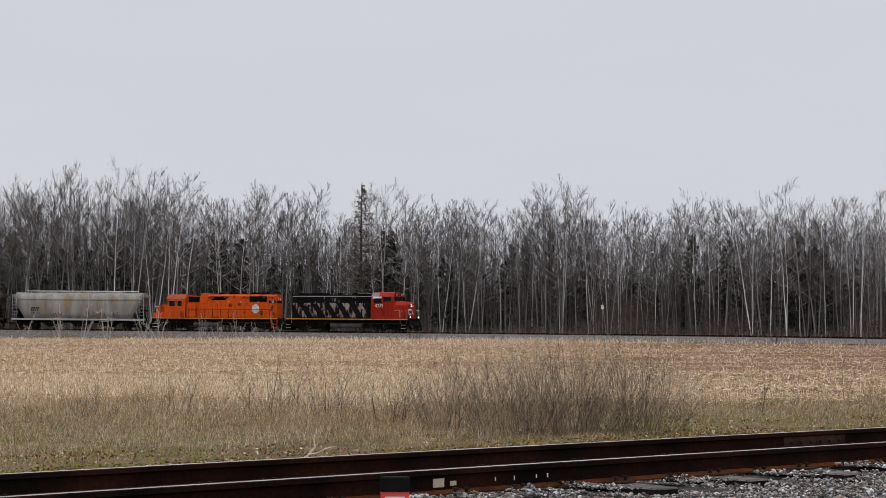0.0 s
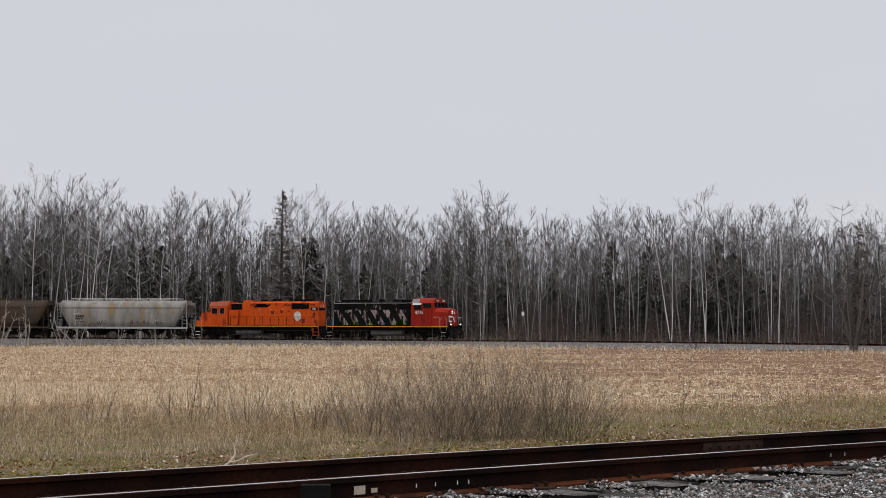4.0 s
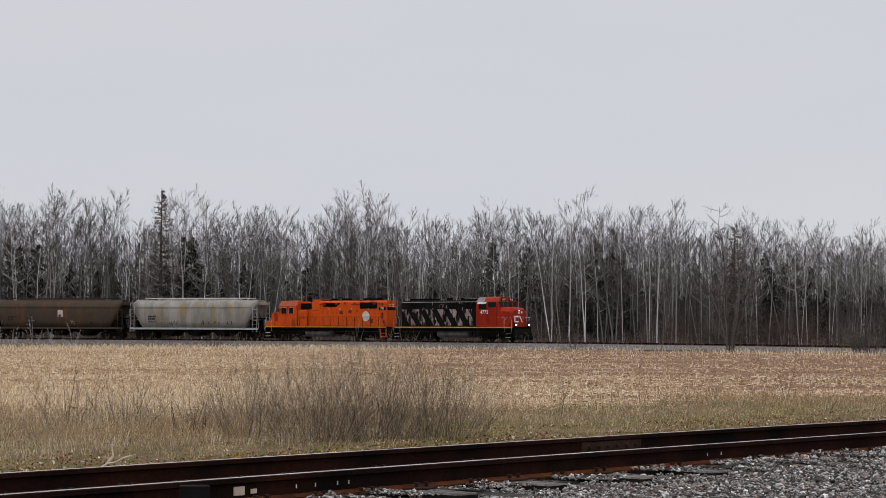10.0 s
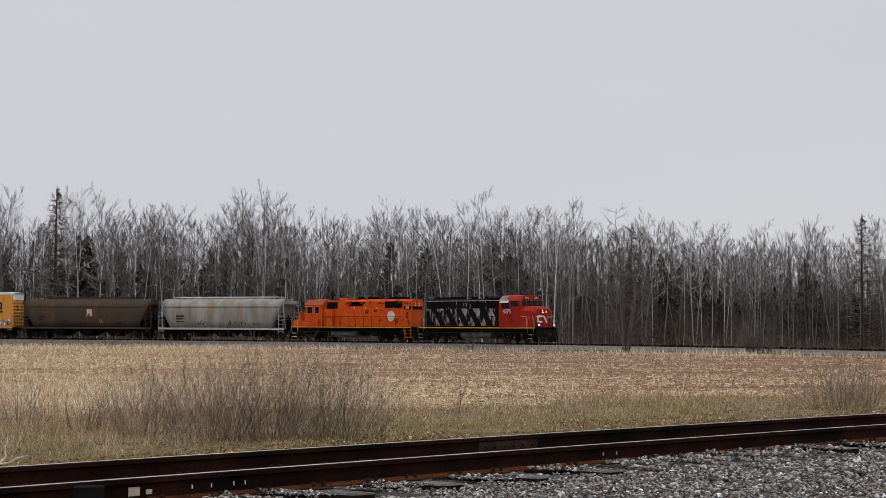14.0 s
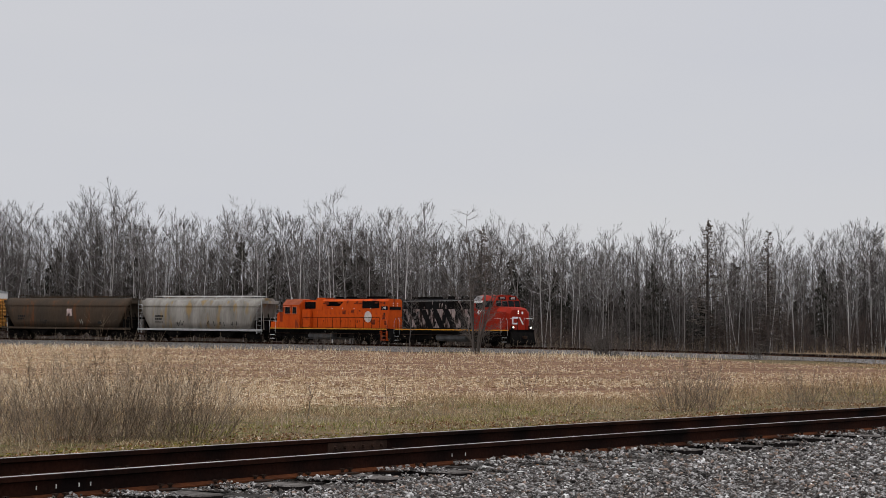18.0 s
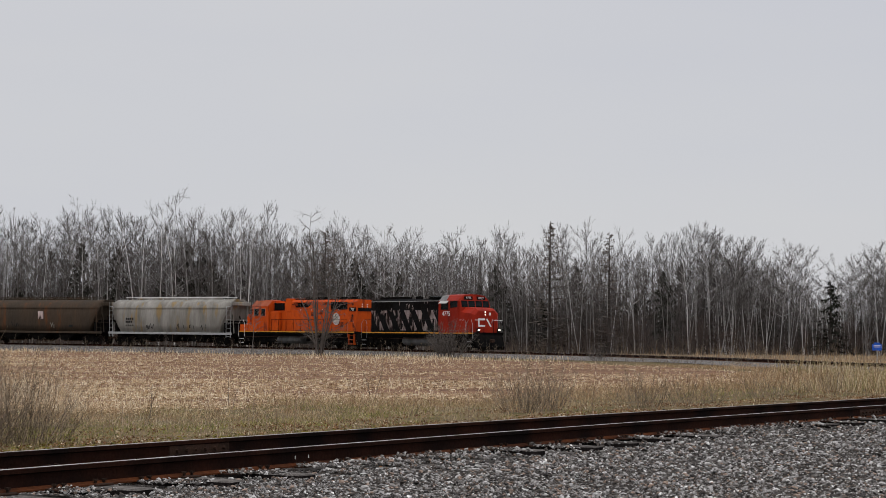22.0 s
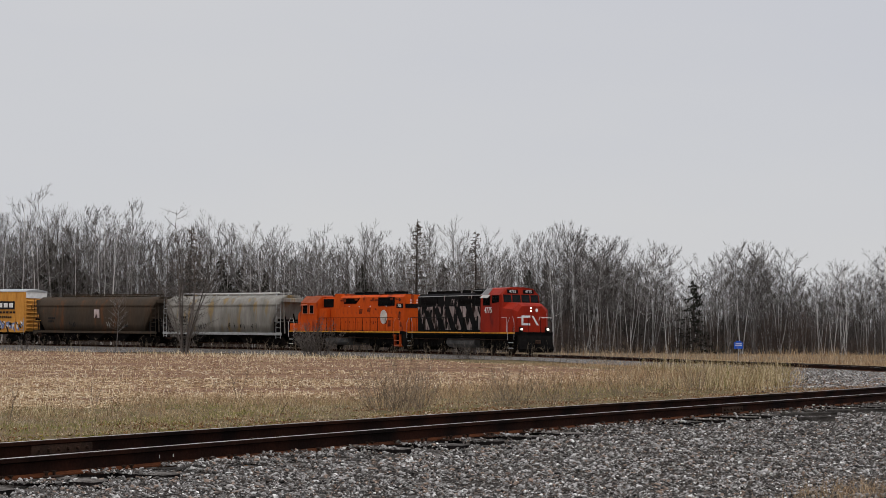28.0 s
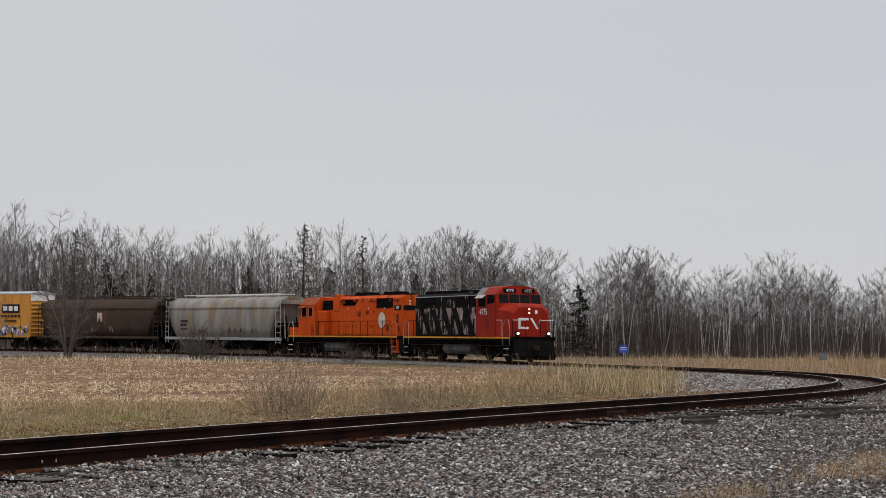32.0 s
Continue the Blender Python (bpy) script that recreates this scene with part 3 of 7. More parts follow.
def bare_tree(seed, slim, stems, limbs, start, reach, steep, bark):
    """A bare broadleaf tree one metre tall in its own space: trunk, and a crown of limbs, branches and fine twigs."""
    r = np.random.default_rng(seed)
    trunk, wood, fine = Sticks(), Sticks(), Sticks()

    def curve(p, d, length, n, wob, lift):
        pts = [p]
        for _ in range(n):
            d = d + r.normal(0, wob, 3) + np.array([0, 0, lift])
            d = d / np.linalg.norm(d)
            pts.append(pts[-1] + d * length / n)
        return np.array(pts), d

    def unit(v):
        return v / np.linalg.norm(v, axis=-1, keepdims=True)

    for k in range(stems):
        a = k * 6.283 / stems + r.uniform(-0.5, 0.5)
        out = 0.0 if stems == 1 else r.uniform(0.03, 0.15)
        length = 1.0 if k == 0 else r.uniform(0.72, 0.98)
        rad = slim * (1.0 if k == 0 else 0.8)
        p0 = np.array([0.008 * k * math.cos(a), 0.008 * k * math.sin(a), -0.01])
        pts, _ = curve(p0, unit(np.array([math.cos(a) * out, math.sin(a) * out, 1.0])), length, 10, 0.028, 0.03)
        trunk.add(pts, rad * (1 - 0.92 * np.linspace(0, 1, 11) ** 0.85) + 0.0005, 5)
        for j in range(limbs):
            rel = (j + r.uniform(0, 1)) / limbs
            u = start + (0.97 - start) * rel
            i = min(int(u * 10), 9)
            base = pts[i] + (pts[i + 1] - pts[i]) * (u * 10 - i)
            b = j * 2.4 + r.uniform(-0.5, 0.5)
            rise = steep * (0.55 + 0.75 * rel) + r.normal(0, 0.12)
            ln = length * reach * (0.45 + 0.9 * rel) * (1.12 - rel) ** 0.7 * r.uniform(0.65, 1.2) * 1.35
            lp, ld = curve(base, unit(np.array([math.cos(b), math.sin(b), rise])), ln, 4, 0.09, 0.13)
            wood.add(lp, np.linspace(rad * 0.34 * (1.2 - u) + 0.0004, 0.0004, 5), 3)
            m = 6 + int(ln * 44)
            v = r.uniform(0.18, 0.98, m) * 4
            q = np.minimum(v.astype(int), 3)
            b1 = lp[q] + (lp[q + 1] - lp[q]) * (v - q)[:, None]
            along_limb = unit(lp[q + 1] - lp[q])
            d1 = unit(along_limb + r.normal(0, 0.5, (m, 3)) + np.array([0, 0, 0.16]))
            l1 = (ln * (0.40 - 0.06 * v) * r.uniform(0.6, 1.25, m) + 0.012)[:, None]
            e1 = b1 + d1 * l1 + np.array([0, 0, 0.12]) * l1
            fine.pointed(b1, e1, 0.0010)
            w = 8
            t = r.uniform(0.2, 1.0, (m * w, 1))
            b2 = np.repeat(b1, w, 0) + np.repeat(e1 - b1, w, 0) * t
            d2 = unit(np.repeat(d1, w, 0) + r.normal(0, 0.48, (m * w, 3)) + np.array([0, 0, 0.15]))
            fine.pointed(b2, b2 + d2 * np.repeat(l1, w, 0) * r.uniform(0.22, 0.52, (m * w, 1)), 0.00072)
    crown = wood.mesh("crown", bark)
    twigs = fine.mesh("spray", TWIG)
    return trunk.mesh("trunk", bark), crown, twigs


def spruce(seed, dense, mat):
    """A conifer one metre tall: trunk, and tiers of boughs set with short needled sprays."""
    r = np.random.default_rng(seed)
    trunk, crown = Sticks(), Sticks()
    trunk.add([(0, 0, -0.01), (0.003, 0, 0.5), (0, 0, 1.0)], [0.010, 0.006, 0.001], 5)
    bare = mat is not NEEDLES
    for k in range(dense):
        u = 0.05 + 0.93 * (k + r.uniform(0, 1)) / dense
        reach = ((0.13 if bare else 0.15) * (1 - u) ** 0.8 + 0.010) * r.uniform(0.6, 1.15)
        a = r.uniform(0, 2 * np.pi)
        o = np.array([np.cos(a), np.sin(a), 0])
        p = np.array([0, 0, u])
        tip = p + o * reach + np.array([0, 0, (0.10 if bare else -0.25) * reach])
        crown.pointed([p], [tip], 0.0020)
        side = np.array([-o[1], o[0], 0])
        n = 18
        t = r.uniform(0.08, 1.0, n)
        c = p + (tip - p) * t[:, None]
        sgn = np.where(np.arange(n) % 2, 1.0, -1.0)
        e = c + side * (sgn * reach * 0.30 * (1.15 - t * 0.7) * r.uniform(0.4, 1.2, n))[:, None] + o * reach * 0.10
        e[:, 2] += r.uniform(-0.012, 0.010, n) if bare else r.uniform(-0.040, 0.014, n)
        crown.pointed(c, e, 0.0032 if bare else 0.0075 * r.uniform(0.6, 1.4, n))
    return trunk.mesh("trunk", WOODS), crown.mesh("crown", mat)


def plant(name, meshes, label, group, m, names=("trunk", "crown", "spray")):
    t = thing(name, label, "tree", group, m)
    for n, me in zip(names, meshes):
        piece(n, me, t, Matrix())
    return t


def at(x, y, size, turn=0.0, wide=1.0, lean=0.0):
    z = float(ground_height(np.array([x]), np.array([y]))[0])
    return Matrix.LocRotScale((x, y, z), Euler((lean, 0, turn)), (size * wide, size * wide, size))


# slender birches, upright poplars, wide-crowned maples, clumps of several stems
BIRCHES = [bare_tree(10 + i, 0.0041, 1 + i % 2, 19 - 4 * (i % 2), 0.30 + 0.05 * i, 0.25, 0.62, BARK) for i in range(4)]
POPLARS = [bare_tree(20 + i, 0.0050, 1, 24, 0.34 + 0.05 * i, 0.20, 0.95, GREY_BARK) for i in range(4)]
MAPLES = [bare_tree(30 + i, 0.0052, 2 + i % 2, 13, 0.32 + 0.05 * i, 0.27, 0.75, GREY_BARK) for i in range(4)]
SPRUCES = [spruce(40 + i, 84, NEEDLES) for i in range(3)]
LARCHES = [spruce(50 + i, 170, LARCH_TWIG) for i in range(2)]


def woods_place(az, deep):
    """A place in the woods: a bearing in degrees, and metres behind their edge."""
    a = radians(az)
    y = float(woods_edge(np.array([math.tan(a) * 228.0]))[0])
    x = y * math.tan(a)
    return x + math.sin(a) * deep, y + math.cos(a) * deep


# the front row stands close, the rows behind lower and denser
for row, n, d0, d1, low, high in (("front", 190, 0.5, 9, 0.74, 1.03), ("middle", 165, 9, 26, 0.66, 0.97), ("back", 120, 26, 48, 0.60, 0.90), ("east", 74, 0.5, 22, 0.70, 1.04)):
    for i in range(n):
        az = -16.5 + 58.0 * (i + rng.uniform(0, 1)) / n if row != "east" else 26.0 + 15.5 * (i + rng.uniform(0, 1)) / n
        if row == "back" and az > 29:
            continue
        x, y = woods_place(az, rng.uniform(d0, d1))
        pick = rng.uniform(0, 1)
        kinds, name, label = ((BIRCHES, "birch_tree", "slender bare birch with pale bark in early spring") if pick < (0.75 if az > 27 else 0.42) else
                              (POPLARS, "poplar_tree", "tall bare grey poplar with upright limbs") if pick < 0.8 else
                              (MAPLES, "maple_tree", "forked bare grey tree with a broad crown"))
        hgt = float(skyline(x, y)) * rng.uniform(low, high) * (1.0 if row in ("front", "east") or az < 29 else 0.86)
        plant(name, kinds[int(rng.integers(0, 4))], label, "trees of the woods",
              at(x, y, hgt, rng.uniform(0, 6.28), rng.uniform(0.85, 1.25) * (1.15 if az > 27 else 1.0), rng.normal(0, 0.045 if az > 27 else 0.022)))


def woods_fill():
    """The crowd of thin stems and saplings that closes the woods."""
    s = Sticks()
    r = np.random.default_rng(9)
    n = 10200
    az = r.uniform(-17, 43, n)
    a = np.radians(az)
    front = woods_edge(np.tan(a) * 228)
    deep = r.uniform(3, 62, n)
    x, y = np.tan(a) * front + np.sin(a) * deep, front + np.cos(a) * deep
    h = skyline(x, y) * r.uniform(0.24, 0.84, n) * np.interp(az, [27, 31], [1.0, 0.8])
    w = r.uniform(0.014, 0.040, n) * (1 + 0.8 * (deep > 30))
    foot = np.stack([x, y, np.full(n, -0.8)], 1)
    top = foot + np.stack([r.normal(0, 0.035, n) * h, r.normal(0, 0.035, n) * h, h], 1)
    for k in range(n):
        s.add([foot[k], top[k]], [w[k], 0.012], 3)
    # a far crowd of stouter stems behind
    for k in range(5200):
        b = r.uniform(-17, 43)
        px, py = woods_place(b, r.uniform(62, 100))
        hh = float(skyline(px, py)) * r.uniform(0.15, 0.50) * (1.0 if b < 29 else 0.75)
        s.add([(px, py, -0.8), (px + r.normal(0, 0.4), py, hh)], [r.uniform(0.16, 0.40), 0.03], 3)
    m = 20
    u = 0.18 + 0.82 * r.uniform(0, 1, (n, m, 1)) ** 0.7
    p = foot[:, None] + (top - foot)[:, None] * u
    b = r.uniform(0, 6.283, (n, m))
    ln = r.uniform(0.4, 1.5, (n, m, 1)) * (1.3 - 0.75 * u)
    q = p + np.stack([np.cos(b) * 0.62, np.sin(b) * 0.62, r.uniform(0.5, 1.5, (n, m))], 2) * ln
    s.many(p.reshape(-1, 3), q.reshape(-1, 3), np.repeat(np.where(deep > 30, 0.045, 0.017), m))
    return s.mesh("woods", WOODS)


tagged(new("woods", woods_fill()), "dense grey thicket of thin bare stems", "woods", kind="stuff")
for i in range(210):
    az = -16.5 + 52.0 * (i + rng.uniform(0, 1)) / 210
    x, y = woods_place(az, rng.uniform(7, 46))
    plant("spruce_tree", SPRUCES[i % 3], "dark green spruce standing among bare trees", "conifers of the woods",
          at(x, y, float(skyline(x, y)) * (0.34 + 0.42 * rng.uniform(0, 1) ** 1.2) * (1.0 if az < 28 else 0.75), rng.uniform(0, 6), rng.uniform(1.4, 2.1)))

# a few trees that stand out by name against the sky
for az, dist, hgt, kind in ((-2.5, 243, 19.6, "larch"), (21.9, 240, 16.3, "larch"), (23.7, 240, 15.0, "larch"), (30.35, 238, 8.9, "spruce"), (15.0, 246, 15.5, "larch")):
    x, y = woods_place(az, -2.5)
    hgt *= 1.05 * math.hypot(x, y) / dist
    if kind == "larch":
        plant("larch_tree", LARCHES[int(az + 20) % 2], "bare brown larch with short tiered boughs", "conifers of the woods", at(x, y, hgt, az, 1.6))
    else:
        plant("spruce_tree", SPRUCES[1], "small dark pointed spruce before pale birches", "conifers of the woods", at(x, y, hgt, az, 2.3))


def edge_brush():
    """Brown undergrowth along the foot of the woods."""
    s = Sticks()
    r = np.random.default_rng(19)
    for i in range(6500):
        az = radians(r.uniform(-16.5, 42))
        y = float(woods_edge(np.array([math.tan(az) * 235]))[0])
        deep = r.uniform(-4, 10)
        x, y = math.tan(az) * y + math.sin(az) * deep, y + math.cos(az) * deep
        h = r.uniform(0.6, 1.15) * (1.7 if az > 0.45 else 1.35) * (1.2 + 2.8 * abs(math.sin(x * 0.21) * math.cos(x * 0.083 + 1)))
        p = np.array([x, y, -0.75])
        top = p + np.array([r.normal(0, 0.25), r.normal(0, 0.25), 1.0]) * h
        s.sliver([p, (p + top) / 2 + r.normal(0, 0.08, 3), top], 0.02)
        for _ in range(5):
            q = p + (top - p) * r.uniform(0.2, 0.95)
            s.sliver([q, q + np.array([r.normal(0, 0.6), r.normal(0, 0.6), r.uniform(0.2, 1.0)]) * h * 0.3], 0.014)
    return s.mesh("edge_brush", BRUSH)


tagged(new("edge_brush", edge_brush()), "brown leafless undergrowth at the foot of the woods", "undergrowth", kind="stuff")

# ======== ground cover ========
def pieces_mesh(name, base_v, base_f, pos, scale, turn, mat, jitter=0.0, seed=1, squash=None):
    """Many small copies of one shape in one mesh: scale (n, 3), turn (n, 3, 3)."""
    r = np.random.default_rng(seed)
    base_v = np.asarray(base_v, float)
    n, k = len(pos), len(base_v)
    v = np.broadcast_to(base_v, (n, k, 3)) * (1 + r.normal(0, jitter, (n, k, 3)) if jitter else 1.0) * scale[:, None, :]
    v = np.einsum("nij,nkj->nki", turn, v) + pos[:, None, :]
    f = np.asarray(base_f)[None] + (np.arange(n) * k)[:, None, None]
    return mesh_of(name, v.reshape(-1, 3), f.reshape(-1, len(base_f[0])), mat)


def turns(n, r, tilt=3.14):
    """Random turns: any heading, and a tilt up to the given angle."""
    a, b, c = r.uniform(0, 6.283, n), r.uniform(-tilt, tilt, n), r.uniform(-tilt, tilt, n)
    ca, sa, cb, sb, cc, sc = np.cos(a), np.sin(a), np.cos(b), np.sin(b), np.cos(c), np.sin(c)
    o, l = np.zeros(n), np.ones(n)
    rz = np.stack([ca, -sa, o, sa, ca, o, o, o, l], 1).reshape(n, 3, 3)
    rx = np.stack([l, o, o, o, cb, -sb, o, sb, cb], 1).reshape(n, 3, 3)
    ry = np.stack([cc, o, sc, o, l, o, -sc, o, cc], 1).reshape(n, 3, 3)
    return rz @ rx @ ry


def along(s, d):
    """Places beside the track from arrays of s and inner offset."""
    h = np.interp(s, S_ALL, H_ALL)
    return np.interp(s, S_ALL, X_ALL) - d * np.sin(h), np.interp(s, S_ALL, Y_ALL) + d * np.cos(h)


# a chunky stone: a small top, wide foot, six flanks
STONE_V = [(0.62, 0.1, 0.6), (-0.42, 0.6, 0.7), (-0.3, -0.62, 0.62), (0.45, 0.95, -0.6), (-1.0, 0.05, -0.6), (0.5, -0.9, -0.6)]
STONE_F = [(0, 1, 2), (0, 3, 1), (1, 3, 4), (1, 4, 2), (2, 4, 5), (2, 5, 0), (0, 5, 3)]


def lies_bare(nth):
    """Which ties show their ends above the stones."""
    return (np.sin(nth * 12.9898 + 1.0) > -0.35) & (nth % 2 > 0) & (nth < 76)


def ballast_stones():
    r = np.random.default_rng(31)
    n = 400000
    dist = (r.uniform(78 ** -0.6, 11.4 ** -0.6, n)) ** (-1 / 0.6)
    az = np.radians(r.uniform(-15, 42, n))
    x, y = dist * np.sin(az), dist * np.cos(az)
    d, s = track_offset(x, y)
    keep = (s < 64) & (d < 2.2 + 3.4 * r.uniform(0, 1, n) ** 2) & (d > -8.6 + r.normal(0, 0.4, n)) & (np.abs(np.abs(d) - 0.7535) > 0.085)
    keep &= ~((d < -5.2 + 0.05 * (s - 10)) & (r.uniform(0, 1, n) < 0.45))
    # some tie ends lie bare, others under stones
    nth = np.floor((s + 14 + 0.27) / 0.54)
    over = np.abs((s + 14 + 0.27) % 0.54 - 0.27) < 0.13
    bare_tie = lies_bare(nth)
    keep &= ~(over & bare_tie & (d < -0.95) & (d > -1.33) & (r.uniform(0, 1, n) < 0.9))
    x, y, s, d, dist, over = x[keep], y[keep], s[keep], d[keep], dist[keep], (over & ~bare_tie)[keep]
    n = len(x)
    size = np.minimum(r.lognormal(np.log(0.0119), 0.36, n), 0.026) * np.clip(dist / 17.5, 0.75, 1.0) * (1 + 0.013 * np.clip(dist - 16, 0, 60))
    z = ground_height(x, y) + 0.03 + size * r.uniform(-0.5, 1.5, n) + 0.016 * np.sin(x * 3.1) * np.cos(y * 2.7)
    z = np.where(np.abs(d) < 0.7, z - 0.02, np.where((d < 0) & (d > -1.45), z + 0.010, z))
    z = np.where(over & (np.abs(d) < 1.4), z + 0.075, z)
    sc = size[:, None] * r.uniform(0.6, 1.35, (n, 3)) * np.array([1.5, 0.95, 0.58])
    return pieces_mesh("ballast_stones", STONE_V, STONE_F, np.stack([x, y, z], 1), sc, turns(n, r, 0.5), STONES, 0.2, 32)


tagged(new("ballast_stones", ballast_stones()), "grey crushed stone with pale and dark pieces", "ballast", kind="stuff")

BLADE_V = [(-0.5, 0, 0), (0.5, 0, 0), (-0.36, 0.12, 0.5), (0.36, 0.12, 0.5), (0.0, 0.42, 1.0)]
BLADE_F = [(0, 1, 3), (0, 3, 2), (2, 3, 4)]


def blades(name, x, y, height, width, lean, mat, seed, drop=0.0, tilt=0.5):
    r = np.random.default_rng(seed)
    n = len(x)
    z = ground_height(x, y) - 0.02 + drop
    h = height * r.uniform(0.45, 1.25, n)
    sc = np.stack([np.full(n, 1.0) * width * r.uniform(0.7, 1.4, n), h * lean * r.uniform(0.3, 1.8, n), h], 1)
    return pieces_mesh(name, BLADE_V, BLADE_F, np.stack([x, y, z], 1), sc, turns(n, r, tilt), mat, 0.0, seed)


def in_view(x, y, near=9.0):
    az = np.degrees(np.arctan2(x, y))
    return (az > -15) & (az < 42) & (np.hypot(x, y) > near)


def patchy(x, y, size, seed):
    """Smooth random patches between 0 and 1."""
    r = np.random.default_rng(seed)
    v = np.zeros(len(x))
    for k in range(6):
        a, p, q = r.uniform(0, 6.28), r.uniform(0, 6.28), size * r.uniform(0.5, 1.8)
        v += np.sin((x * np.cos(a) + y * np.sin(a)) / q + p)
    return 0.5 + 0.5 * np.tanh(v * 0.55)


def verge_places(n, seed, near, far):
    """Places on the strip between the near track and the field, with ragged borders."""
    r = np.random.default_rng(seed)
    dist = 1 / r.uniform(1 / far, 1 / near, n)
    az = np.radians(r.uniform(-15, 36, n))
    x, y = dist * np.sin(az), dist * np.cos(az)
    d, s = track_offset(x, y)
    ragged = r.normal(0, 1.4, n) + 4.0 * (patchy(x, y, 2.2, 17) - 0.5)
    keep = (d > 2.6) & (d < 32) & ~in_field(x, y - 1.2 + ragged) & (s < 70)
    gravel = (x > 0.668 * y + 4.0 * (patchy(x, y, 2.6, 21) - 0.5) + r.normal(0, 0.7, n)) & (s > 30)
    keep &= ~(gravel & (r.uniform(0, 1, n) > 0.05 + 0.75 * (np.hypot((x - 39.5) * 0.8, (y - 57) * 0.45) < 3.0)))
    return x[keep], y[keep], d[keep], dist[keep], r


def verge():
    # a low mat of moss and young grass, bare near the stones, higher and paler towards the field
    x, y, d, dist, r = verge_places(640000, 41, 12.5, 64.0)
    keep = r.uniform(0, 1, len(x)) < np.interp(d, [2.6, 4.2, 5.6, 7.5], [0.04, 0.22, 0.62, 1.0]) * (0.25 + 0.8 * patchy(x, y, 0.35, 5))
    x, y, d, dist = x[keep], y[keep], d[keep], dist[keep]
    n = len(x)
    tall = (0.030 + 0.075 * patchy(x, y, 0.4, 6)) * (0.6 + 0.7 * patchy(x, y, 2.5, 7)) * np.interp(d, [4, 6, 9, 14], [0.35, 0.6, 1.0, 1.3])
    green = r.uniform(0, 1, n) < (2.0 * patchy(x, y, 1.0, 8) - 0.1) * np.interp(d, [3.5, 5.5, 8.0, 11.0, 14.0], [0.6, 0.8, 0.95, 0.6, 0.06])
    width = 0.0034 + 0.00012 * dist
    litter = d < 6.4 + 2.6 * (patchy(x, y, 0.7, 36) - 0.5)
    green &= ~litter | (r.uniform(0, 1, n) < 0.4)
    for sel, name, mat, label in ((litter & ~green, "leaf_mat", LITTER, "brown mat of rotting leaves and moss beside the track"),
                                  (~green & ~litter, "dry_turf", DRY_GRASS, "low matted dry grass with bare spots"), (green, "green_grass", GREEN_GRASS, "fresh olive-green grass among dry blades")):
        tagged(new(name, blades(name, x[sel], y[sel], tall[sel], width[sel], 1.7, mat, 42 + len(name), tilt=0.9)), label, "grass", kind="stuff")
    # tussocks: blades fan out of common roots
    x, y, d, dist, r = verge_places(52000, 43, 16.0, 75.0)
    keep = r.uniform(0, 1, len(x)) < np.interp(d, [5.5, 7.5, 11.0], [0.02, 0.3, 1.0]) * (0.10 + 0.9 * patchy(x, y, 1.3, 18))
    x, y, d, dist = x[keep], y[keep], d[keep], dist[keep]
    m = 12
    k = len(x)
    hgt = np.repeat(np.interp(d, [5, 8, 12, 18], [0.05, 0.09, 0.17, 0.22]) * r.uniform(0.55, 1.35, k), m)
    wide = np.repeat(0.0024 + 0.000085 * dist, m)
    px, py = np.repeat(x, m) + r.normal(0, 0.07, k * m), np.repeat(y, m) + r.normal(0, 0.07, k * m)
    russet = np.repeat(r.uniform(0, 1, k) < np.interp(d, [6.5, 11.0], [0.0, 0.8]), m)
    for sel, name, mat, label in ((~russet, "dry_grass", DRY_GRASS, "tufts of dry tan grass of last year"), (russet, "russet_grass", TAN_GRASS, "russet dry tufts near the field")):
        tagged(new(name, blades(name, px[sel], py[sel], hgt[sel], wide[sel], 0.8, mat, 44 + len(name), tilt=0.5)), label, "grass", kind="stuff")
    # cushions of moss on the bare strip by the stones
    x, y, d, dist, r = verge_places(90000, 48, 14.0, 40.0)
    keep = (d < 7.5) & (r.uniform(0, 1, len(x)) < np.interp(d, [3.2, 4.5, 7.5], [0.0, 0.9, 0.3]) * np.clip(1.7 * patchy(x, y, 0.8, 28) - 0.35, 0, 1))
    x, y = x[keep], y[keep]
    n = len(x)
    size = r.uniform(0.012, 0.035, n)
    pos = np.stack([x, y, ground_height(x, y) + 0.005], 1)
    moss = pieces_mesh("moss", STONE_V, STONE_F, pos, size[:, None] * np.array([1.4, 1.4, 0.55]), turns(n, r, 0.3), MOSS, 0.3, 49)
    tagged(new("moss", moss), "yellow-green moss on the bare strip beside the stones", "moss", kind="stuff")


verge()


def pale_grass():
    """Taller bleached grass where the verge meets the field's near corner."""
    r = np.random.default_rng(54)
    n = 60000
    dist, az = 1 / r.uniform(1 / 44, 1 / 22.5, n), np.radians(r.uniform(-15, 24, n))
    x, y = dist * np.sin(az), dist * np.cos(az)
    d, s = track_offset(x, y)
    keep = (d > 8.5) & ~in_field(x, y - 3.0) & (r.uniform(0, 1, n) < (0.05 + 0.95 * patchy(x, y, 0.9, 26) ** 1.5) * np.interp(np.degrees(az), [-9, -2, 20], [0.8, 0.35, 0.25]))
    x, y, dist = x[keep], y[keep], dist[keep]
    return blades("pale_grass", x, y, 0.09 + 0.22 * patchy(x, y, 1.4, 27), 0.0022 + 0.00007 * dist, 0.5, PALE_GRASS, 55, tilt=0.45)


tagged(new("pale_grass", pale_grass()), "bleached fuzzy dead grass along the field", "grass", kind="stuff")


